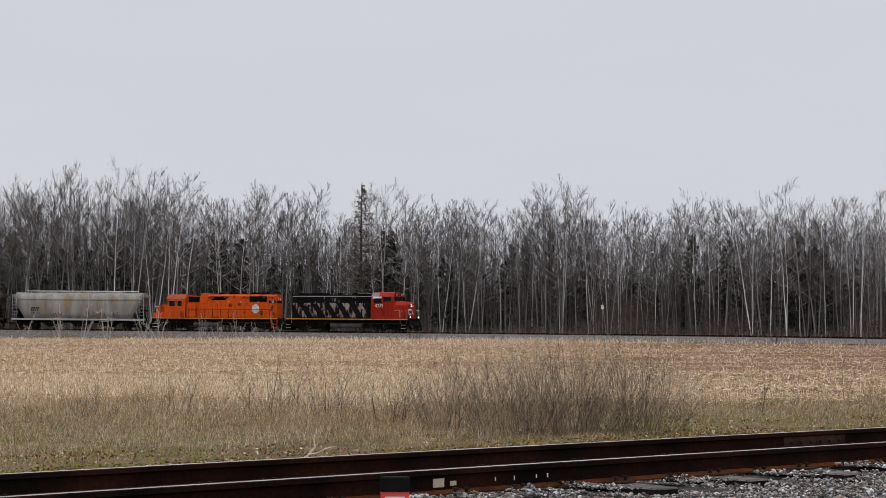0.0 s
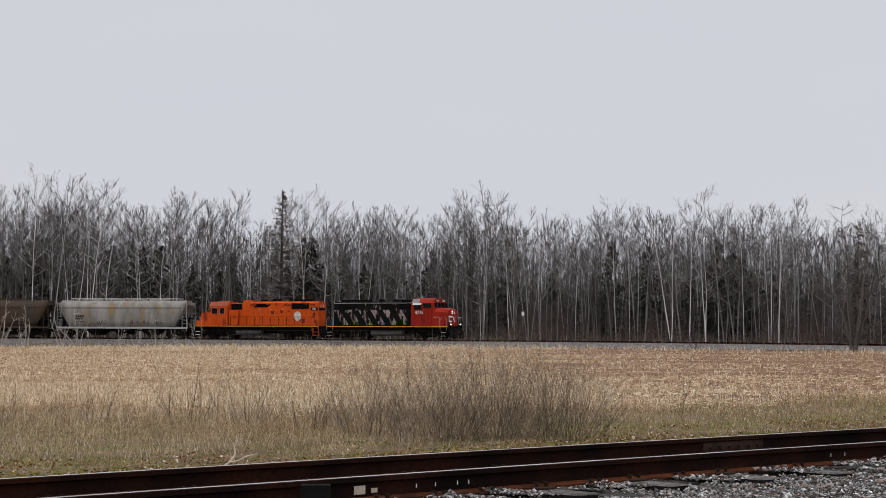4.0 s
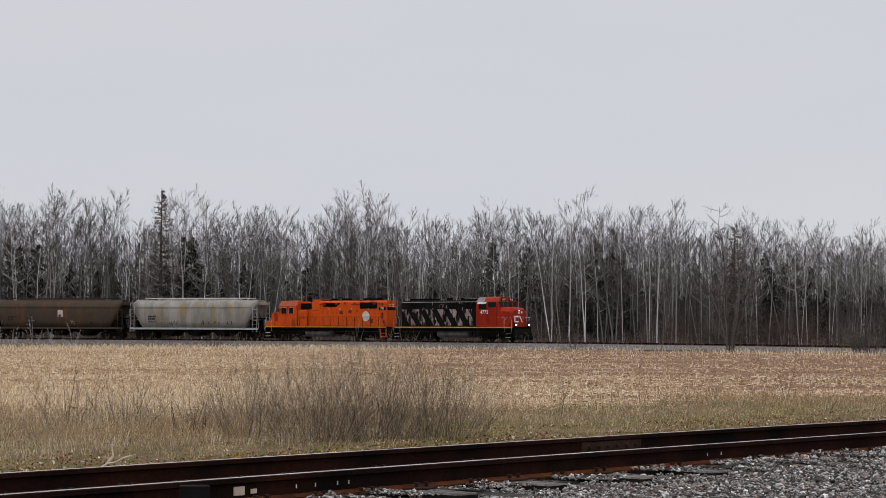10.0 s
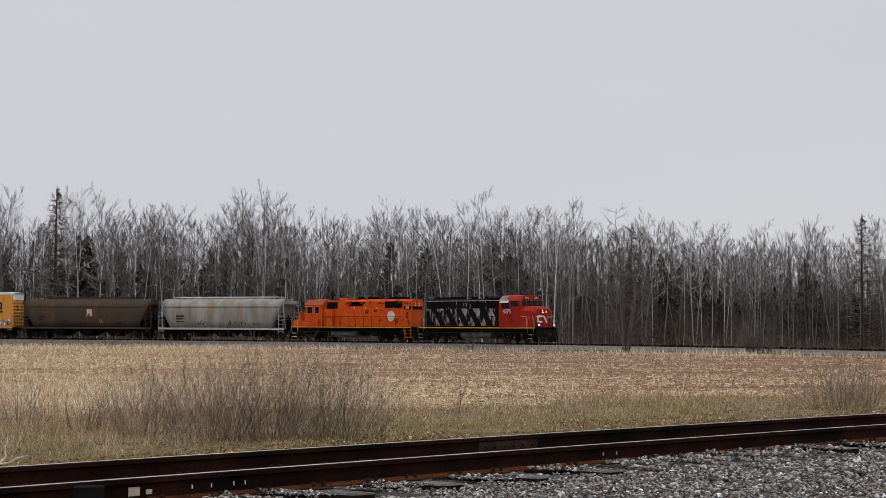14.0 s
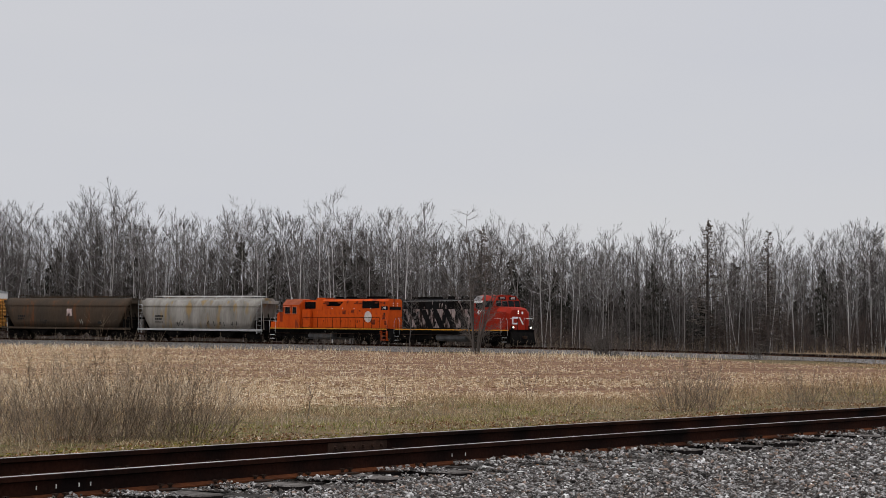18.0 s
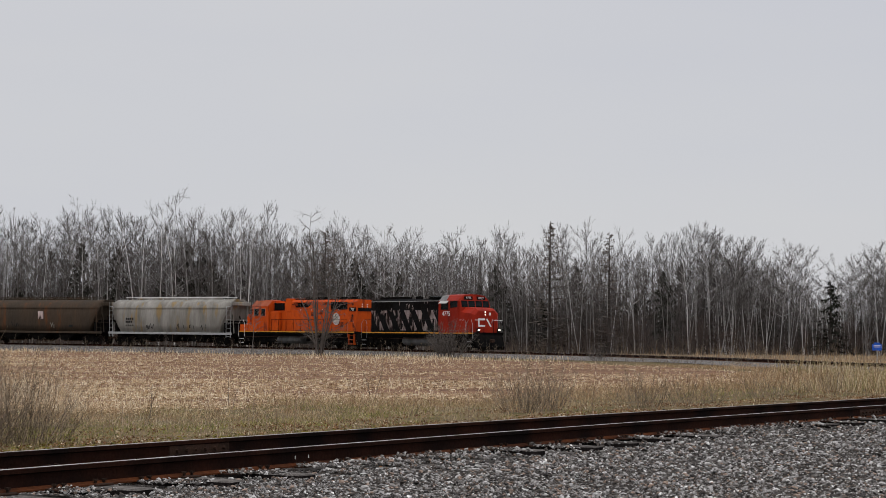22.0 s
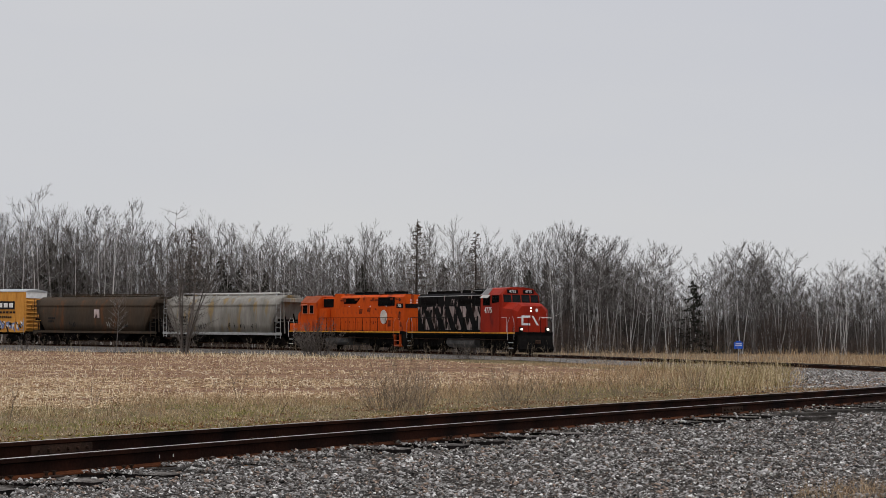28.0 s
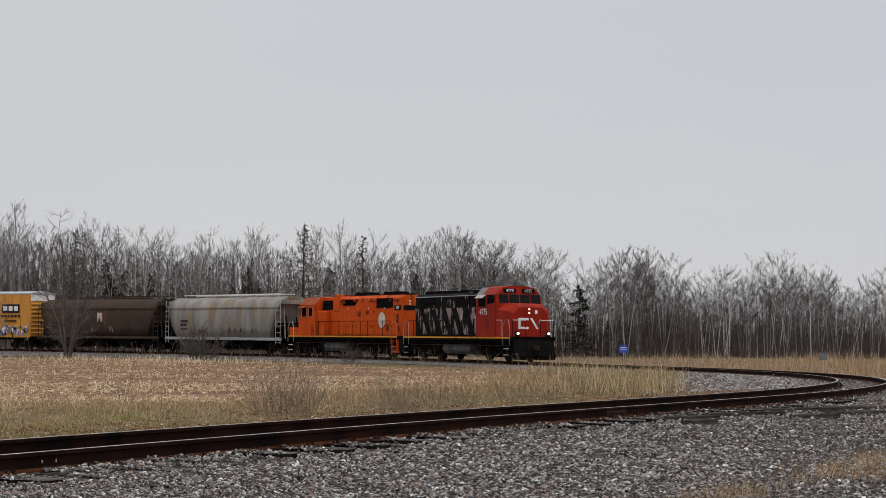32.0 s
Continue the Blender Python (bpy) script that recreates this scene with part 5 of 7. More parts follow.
def truck(parent, x, base, r, heavy):
    """A two-axle truck: side frames with axle boxes and springs, bolster, and turning wheelsets."""
    bm = bmesh.new()
    for s in (-1, 1):
        y0, y1 = sorted((s * 1.0, s * 1.12))
        if heavy:
            side_profile(bm, [(-base / 2 - 0.55, 0.62), (-base / 2 - 0.4, 0.86), (base / 2 + 0.4, 0.86), (base / 2 + 0.55, 0.62), (base / 2 + 0.22, 0.52), (base / 2 - 0.35, 0.66), (0.62, 0.42), (-0.62, 0.42), (-base / 2 + 0.35, 0.66), (-base / 2 - 0.22, 0.52)], y0, y1)
            for k in (-0.42, 0.0, 0.42):
                rod(bm, (k, s * 1.16, 0.46), (k, s * 1.16, 0.80), 0.085, 8)
        else:
            side_profile(bm, [(-base / 2 - 0.2, 0.44), (-base / 2 - 0.16, 0.62), (-0.5, 0.78), (0.5, 0.78), (base / 2 + 0.16, 0.62), (base / 2 + 0.2, 0.44), (base / 2 - 0.2, 0.40), (0.42, 0.24), (-0.42, 0.24), (-base / 2 + 0.2, 0.40)], y0, y1)
            for k in (-0.2, 0.0, 0.2):
                rod(bm, (k, s * 1.13, 0.30), (k, s * 1.13, 0.58), 0.06, 8)
        for a in (-base / 2, base / 2):
            rod(bm, (a, s * 1.02, r), (a, s * 1.22, r), 0.17, 10)
    block(bm, -0.28, 0.28, -1.05, 1.05, 0.5, 0.9, 0.03)
    for a in (-base / 4, base / 4):
        block(bm, a - base * 0.2, a + base * 0.2, -0.62, 0.62, 0.26 if heavy else 0.3, 0.92 if heavy else 0.66, 0.04)
    t = part("truck", bm, UNDER, parent)
    t.matrix_basis = Matrix.Translation((x, 0, 0))
    for a in (-base / 2, base / 2):
        w = piece("wheelset", WHEEL_BIG if heavy else WHEEL_SMALL, t, Matrix.Translation((a, 0, r)))
        WHEELS.append((w, a, r))
    return t


def coupler(parent, x):
    s = 1 if x > 0 else -1
    bm = bmesh.new()
    block(bm, x - s * 0.9, x - s * 0.2, -0.09, 0.09, 0.78, 0.94, 0.02)
    block(bm, x - s * 0.28, x - s * 0.02, -0.17, 0.17, 0.72, 1.0, 0.05)
    part("coupler", bm, STEEL_RUST, parent)


def guard_rail(parent, x0, x1, y, n, mat, z0=1.55, z1=2.58):
    for i in range(n):
        x = x0 + (x1 - x0) * i / (n - 1)
        part("stanchion", rod(bmesh.new(), (x, y, z0 - 0.15), (x, y, z1), 0.022, 6), mat, parent)
    part("handrail", rod(bmesh.new(), (x0, y, z1), (x1, y, z1), 0.022, 6), mat, parent)


def steps(parent, x, side, mat, edge):
    bm = bmesh.new()
    y0, y1 = sorted((side * 1.02, side * 1.52))
    for dx in (-0.36, 0.36):
        block(bm, x + dx - 0.02, x + dx + 0.02, y0, y1, 0.35, 1.5)
    for z in (0.40, 0.78, 1.15):
        block(bm, x - 0.36, x + 0.36, y0, y1, z, z + 0.035)
    st = part("steps", bm, mat, parent)
    bm = bmesh.new()
    for z in (0.395, 0.775):
        block(bm, x - 0.34, x + 0.34, *sorted((side * 1.522, side * 1.54)), z, z + 0.05)
    part("step_edge", bm, edge, st)
    for dx in (-0.45, 0.45):
        bm = bmesh.new()
        rod(bm, (x + dx, side * 1.54, 1.0), (x + dx, side * 1.54, 2.2), 0.014, 6)
        rod(bm, (x + dx, side * 1.54, 2.2), (x + dx * 0.4, side * 1.5, 2.58), 0.015, 6)
        part("grab_iron", bm, edge, parent)


def underframe(parent, deck_mat, stripe_mat, tank):
    bm = bmesh.new()
    block(bm, -8.35, 8.35, -1.52, 1.52, 1.28, 1.5, 0.02)
    block(bm, -7.4, 7.4, -0.6, 0.6, 0.62, 1.28)
    part("underframe", bm, UNDER, parent)
    for s in (-1, 1):
        bm = bmesh.new()
        block(bm, -8.3, 8.3, *sorted((s * 1.522, s * 1.535)), 1.42, 1.515)
        part("sill_stripe", bm, stripe_mat, parent)
    bm = bmesh.new()
    extrude_profile(bm, [(-1.28, 0.62), (-1.14, 0.45), (-0.9, 0.38), (0.9, 0.38), (1.14, 0.45), (1.28, 0.62), (1.3, 0.8), (1.24, 0.98), (1.05, 1.12), (-1.05, 1.12), (-1.24, 0.98), (-1.3, 0.8)], tank[0], tank[1])
    part("fuel_tank", bm, TANK, parent, "dark grey fuel tank between the trucks")
    for s in (-1, 1):
        part("air_reservoir", rod(bmesh.new(), (tank[0] + 0.2, s * 1.2, 1.18), (tank[1] - 0.2, s * 1.2, 1.18), 0.14, 12), UNDER, parent)
    for s in (-1, 1):
        part("cable_trunk", block(bmesh.new(), -7.9, 7.9, *sorted((s * 1.05, s * 1.32)), 1.08, 1.29, 0.02), UNDER, parent)
        for x in (-7.35, -3.25, 3.25, 7.35):
            part("equipment_box", block(bmesh.new(), x - 0.42, x + 0.42, *sorted((s * 0.8, s * 1.3)), 0.52, 1.1, 0.04), UNDER, parent)
        part("brake_pipe", rod(bmesh.new(), (-7.6, s * 1.36, 0.98), (7.6, s * 1.36, 0.98), 0.025, 6), STEEL_RUST, parent)
    for e in (-1, 1):
        bm = bmesh.new()
        side_profile(bm, [(e * 8.3, 1.3), (e * 8.45, 1.3), (e * 8.78, 0.36), (e * 8.64, 0.13), (e * 8.3, 0.62)], -1.35, 1.35)
        part("pilot", bm, UNDER, parent)
        coupler(parent, e * 9.015)
    for x in (-5.18, 5.18):
        truck(parent, x, 2.74, 0.508, True)


def pane(parent, pts, y, name="window_pane"):
    bm = bmesh.new()
    a = bm.faces.new([bm.verts.new((x, y, z)) for x, z in pts])
    bmesh.ops.solidify(bm, geom=[a], thickness=0.012)
    return part(name, bm, DARK_GLASS, parent)


def quad_plate(parent, name, corners, mat, thick=0.012, label=""):
    bm = bmesh.new()
    f = bm.faces.new([bm.verts.new(c) for c in corners])
    bmesh.ops.solidify(bm, geom=[f], thickness=thick)
    return part(name, bm, mat, parent, label)


def hood_doors(parent, x0, x1, n, y, z0, z1, mat):
    """Access doors with a gap between them, a little proud of the hood side."""
    w = (x1 - x0) / n
    bm = bmesh.new()
    block(bm, 0.015, w - 0.015, -0.018, 0.018, 0, z1 - z0, 0.008)
    me = bpy.data.meshes.new("hood_door")
    bm.to_mesh(me)
    bm.free()
    me.materials.append(mat)
    hm = bmesh.new()
    block(hm, w - 0.12, w - 0.07, -0.03, 0.03, 0.55, 0.68)
    hme = bpy.data.meshes.new("latch")
    hm.to_mesh(hme)
    hm.free()
    hme.materials.append(UNDER)
    for i in range(n):
        d = place("hood_door", me, parent, x0 + i * w, y, z0)
        piece("latch", hme, d, Matrix())


def roof_fan(parent, x, z, r=0.62):
    bm = bmesh.new()
    rod(bm, (x, 0, z - 0.02), (x, 0, z + 0.2), r, 20)
    f = part("roof_fan", bm, UNDER, parent)
    bm = bmesh.new()
    for a in range(4):
        c, s = math.cos(a * 0.785) * r * 0.95, math.sin(a * 0.785) * r * 0.95
        rod(bm, (x - c, -s, z + 0.21), (x + c, s, z + 0.21), 0.015, 5)
    part("fan_guard", bm, UNDER, f)


def red_engine():
    t = thing("lead_locomotive", "red and black diesel locomotive with pale slanted hood bands", "locomotive")
    underframe(t, UNDER, YELLOW, (-2.3, 2.0))
    # long hood, black, its sides carrying slanted pale bands
    bm = bmesh.new()
    extrude_profile(bm, [(-0.92, 1.5), (0.92, 1.5), (0.92, 4.16), (0.72, 4.36), (-0.72, 4.36), (-0.92, 4.16)], -7.75, 3.4)
    part("long_hood", bm, BLACK_PAINT, t, "black long hood")
    for s in (-1, 1):
        hood_doors(t, -7.3, 2.9, 17, s * 0.925, 1.62, 3.42, BLACK_PAINT)
        for k in range(6):
            x = -7.0 + k * 1.72
            quad_plate(t, "pale_band", [(x - 0.75, s * 0.962, 3.40), (x + 0.12, s * 0.962, 3.40), (x + 1.35, s * 0.962, 1.66), (x + 0.48, s * 0.962, 1.66)], SMUDGED, 0.01, "sooty off-white slanted band")
        # radiator and intake grilles above the doors
        for x0, x1 in ((-7.2, -4.4), (-1.0, 1.2), (1.5, 3.2)):
            g = part("grille", block(bmesh.new(), x0, x1, *sorted((s * 0.925, s * 0.96)), 3.55, 4.12), UNDER, t)
            for j in range(6):
                part("slat", block(bmesh.new(), x0 + 0.04, x1 - 0.04, *sorted((s * 0.955, s * 0.985)), 3.6 + j * 0.085, 3.63 + j * 0.085), BLACK_PAINT, g)
        part("gutter", block(bmesh.new(), -7.7, 3.3, *sorted((s * 0.9, s * 0.97)), 4.15, 4.20), GREY_ROOF, t, "weathered grey roof edge")
        part("walkway", block(bmesh.new(), -8.2, 3.4, *sorted((s * 0.93, s * 1.5)), 1.50, 1.54), UNDER, t)
        guard_rail(t, -7.9, 2.9, s * 1.48, 11, BLACK_PAINT)
    for x in (-6.6, -5.2, -3.8):
        roof_fan(t, x, 4.36)
    for x in (-1.6, 0.4):
        bm = bmesh.new()
        block(bm, x - 0.3, x + 0.3, -0.22, 0.22, 4.34, 4.62, 0.04)
        part("exhaust_stack", bm, UNDER, t)
    bm = bmesh.new()
    block(bm, 1.4, 3.2, -0.5, 0.5, 4.34, 4.56, 0.05)
    part("dynamic_brake_hatch", bm, UNDER, t)
    part("bell", rod(bmesh.new(), (2.6, 0.62, 4.4), (2.6, 0.62, 4.62), 0.12, 10, 0.05), UNDER, t)
    # cab: wide, with sloping roof shoulders
    bm = bmesh.new()
    extrude_profile(bm, [(-1.55, 1.5), (1.55, 1.5), (1.55, 4.14), (1.08, 4.60), (0.4, 4.70), (-0.4, 4.70), (-1.08, 4.60), (-1.55, 4.14)], 3.4, 6.15)
    part("cab", bm, RED_PAINT, t, "red cab with side windows and white number")
    bm = bmesh.new()
    extrude_profile(bm, [(-1.02, 4.40), (1.02, 4.40), (0.9, 4.60), (-0.9, 4.60)], 1.2, 3.39)
    part("roof_hatch", bm, BLACK_PAINT, t)
    for s in (-1, 1):
        quad_plate(t, "roof_panel", [(1.3, s * 1.06, 4.51), (3.36, s * 1.06, 4.51), (3.36, s * 0.6, 4.6), (1.3, s * 0.6, 4.6)], GREY_ROOF, 0.02, "grey roof panel")
        quad_plate(t, "roof_panel", [(3.45, s * 1.57, 4.16), (4.55, s * 1.57, 4.16), (4.35, s * 1.10, 4.62), (3.45, s * 1.10, 4.62)], GREY_ROOF, 0.02, "grey sloping cab roof panel")
        for x0, x1 in ((3.85, 4.75),):
            w = pane(t, [(x0, 3.45), (x1, 3.45), (x1, 4.04), (x0, 4.04)], s * 1.556)
            for q0, q1, z0, z1 in ((x0 - 0.05, x0, 3.4, 4.09), (x1, x1 + 0.05, 3.4, 4.09), (x0 - 0.05, x1 + 0.05, 4.04, 4.09), (x0 - 0.05, x1 + 0.05, 3.4, 3.45)):
                part("window_frame", block(bmesh.new(), q0, q1, *sorted((s * 1.552, s * 1.585)), z0, z1), BLACK_PAINT, w)
        quad_plate(t, "sun_visor", [(3.7, s * 1.57, 4.15), (4.9, s * 1.57, 4.15), (4.9, s * 1.82, 3.93), (3.7, s * 1.82, 3.93)], WHITE, 0.02, "white window visor")
        place("unit_number", letters("4775", 0.56, WHITE), t, 4.52, s * 1.562, 3.06, 0 if s < 0 else 180)
        part("cab_door", block(bmesh.new(), 2.55, 3.38, *sorted((s * 0.93, s * 0.98)), 1.6, 3.45, 0.02), BLACK_PAINT, t)
        # the nose's side: red, with a step up to the windscreen
        part("grab_iron", rod(bmesh.new(), (6.4, s * 1.56, 2.55), (7.2, s * 1.56, 2.55), 0.012, 6), WHITE, t)
        part("grab_iron", rod(bmesh.new(), (7.2, s * 1.56, 1.55), (7.2, s * 1.56, 2.55), 0.012, 6), WHITE, t)
        steps(t, 7.75, s, UNDER, GALVANISED)
        steps(t, -7.95, s, UNDER, GALVANISED)
    # windscreen wall and number boards
    bm = bmesh.new()
    outline = [(-1.5, 1.5), (1.5, 1.5), (1.5, 3.6), (1.48, 4.14), (1.06, 4.60), (-1.06, 4.60), (-1.48, 4.14), (-1.5, 3.6)]
    lean = lambda z: 6.5 if z <= 3.6 else 6.5 - 0.19 * (z - 3.6)
    back = [bm.verts.new((6.14, y, z)) for y, z in outline]
    front = [bm.verts.new((lean(z), y, z)) for y, z in outline]
    for i in range(8):
        bm.faces.new((back[i], back[(i + 1) % 8], front[(i + 1) % 8], front[i]))
    bm.faces.new(back[::-1])
    bm.faces.new((front[0], front[1], front[2], front[7]))
    bm.faces.new(front[2:])
    bmesh.ops.recalc_face_normals(bm, faces=bm.faces[:])
    wind = part("windscreen_wall", bm, RED_PAINT, t)
    for y0, y1 in ((-1.42, -0.78), (-0.71, -0.04), (0.04, 0.71), (0.78, 1.42)):
        quad_plate(wind, "window_pane", [(6.512, y0, 3.62), (6.512, y1, 3.62), (6.412, y1, 4.16), (6.412, y0, 4.16)], DARK_GLASS)
    for y0, y1 in ((-1.08, -0.2), (0.2, 1.08)):
        quad_plate(wind, "number_board", [(6.398, y0, 4.24), (6.398, y1, 4.24), (6.346, y1, 4.52), (6.346, y0, 4.52)], BLACK_PAINT, 0.02, "black number board")
    for y in (-0.64, 0.64):
        place("unit_number", letters("4775", 0.27, WHITE), t, 6.405, y, 4.38, 90, tip=0)
    for s in (-1, 1):
        quad_plate(t, "window_pane", [(5.05, s * 1.556, 3.55), (6.10, s * 1.556, 3.62), (6.10, s * 1.556, 4.12), (5.05, s * 1.556, 4.12)], DARK_GLASS)
    # wide nose with bevelled shoulders
    bm = bmesh.new()
    a = [bm.verts.new((6.5, y, z)) for y, z in ((-1.5, 1.5), (1.5, 1.5), (1.5, 3.2), (1.0, 3.62), (-1.0, 3.62), (-1.5, 3.2))]
    c = [bm.verts.new((7.75, y, z)) for y, z in ((-1.42, 1.5), (1.42, 1.5), (1.42, 3.1), (0.92, 3.52), (-0.92, 3.52), (-1.42, 3.1))]
    e = [bm.verts.new((8.0, y, z)) for y, z in ((-1.15, 1.5), (1.15, 1.5), (1.15, 2.95), (0.8, 3.34), (-0.8, 3.34), (-1.15, 2.95))]
    for p, q in ((a, c), (c, e)):
        for i in range(6):
            bm.faces.new((p[i], p[(i + 1) % 6], q[(i + 1) % 6], q[i]))
    bm.faces.new(e)
    bm.faces.new(a[::-1])
    bmesh.ops.recalc_face_normals(bm, faces=bm.faces[:])
    part("nose", bm, RED_PAINT, t, "wide red nose with a white mark")
    # plain white strokes on the nose's face and side
    for x, y, turn in ((8.004, -0.12, 90),):
        k = 0.8
        mark = tagged(new("nose_mark"), "white stroke mark")
        mark.parent = t
        mark.matrix_basis = pose(x, y, 2.35, 0, 0, turn)
        for bx, bz, w, h in ((-0.80 * k, 0, 0.15, 0.66), (-0.42 * k, 0.27, 0.8 * k, 0.14), (-0.42 * k, -0.27, 0.8 * k, 0.14)):
            piece("stroke", bar_mesh(w, h, WHITE, "stroke"), mark, pose(bx, 0, bz))
        piece("stroke", bar_mesh(0.15, 0.66, WHITE, "stroke", 0.22), mark, pose(0.38, 0, 0.0))
        piece("stroke", bar_mesh(0.06, 0.34, SMUDGED, "stroke", -0.06), mark, pose(0.72, 0, 0.1))
    lamp = disc_mesh(0.05, LAMP_ON, "headlight", depth=0.06)
    for z in (3.22, 3.0):
        place("headlight", lamp, t, 8.02, -0.1, z, 90, "lit headlight")
    place("nose_badge", disc_mesh(0.10, WHITE, "nose_badge", 1.3), t, 8.01, 0.38, 3.06, 90, "small white badge")
    place("nose_badge", disc_mesh(0.085, SMUDGED, "nose_badge", 1.4), t, 7.93, 1.2, 2.8, 118)
    for y in (-1.05, 1.05):
        place("ditch_light", disc_mesh(0.07, LAMP_ON, "ditch_light", depth=0.1), t, 8.42, y, 1.74, 90, "bright lit ditch light")
        part("lamp_bracket", block(bmesh.new(), 8.2, 8.38, y - 0.12, y + 0.12, 1.52, 1.88, 0.02), BLACK_PAINT, t)
    part("front_platform", block(bmesh.new(), 8.0, 8.4, -1.5, 1.5, 1.5, 1.54), UNDER, t)
    for y in (-1.4, -0.5, 0.5, 1.4):
        part("stanchion", rod(bmesh.new(), (8.36, y, 1.5), (8.36, y, 2.55), 0.022, 6), BLACK_PAINT, t)
    for y0, y1 in ((-1.4, -0.5), (0.5, 1.4)):
        part("handrail", rod(bmesh.new(), (8.36, y0, 2.55), (8.36, y1, 2.55), 0.022, 6), WHITE, t)
    for s in (-1, 1):
        part("air_hose", rod(bmesh.new(), (8.6, s * 0.45, 1.0), (8.8, s * 0.45, 0.45), 0.03, 6), BLACK_PAINT, t)
    # streaks of bird lime and dust that run down the hood
    r = np.random.default_rng(5)
    for s in (-1, 1):
        for k in range(22):
            h = r.uniform(0.3, 1.3)
            place("soot_streak", bar_mesh(r.uniform(0.05, 0.3), h, BLACK_PAINT, "soot_streak", r.uniform(-0.12, 0.05)), t, r.uniform(-7.0, 3.2), s * (0.968 + 0.0004 * k), r.uniform(1.9, 3.3), 0 if s < 0 else 180)
        for k in range(26):
            x = r.uniform(-6.5, 3.0)
            z = r.uniform(3.0, 4.1)
            h = r.uniform(0.1, 0.45)
            place("dust_streak", bar_mesh(r.uniform(0.02, 0.055), h, SMUDGED, "dust_streak"), t, x, s * 0.992, z, 0 if s < 0 else 180)
    return t


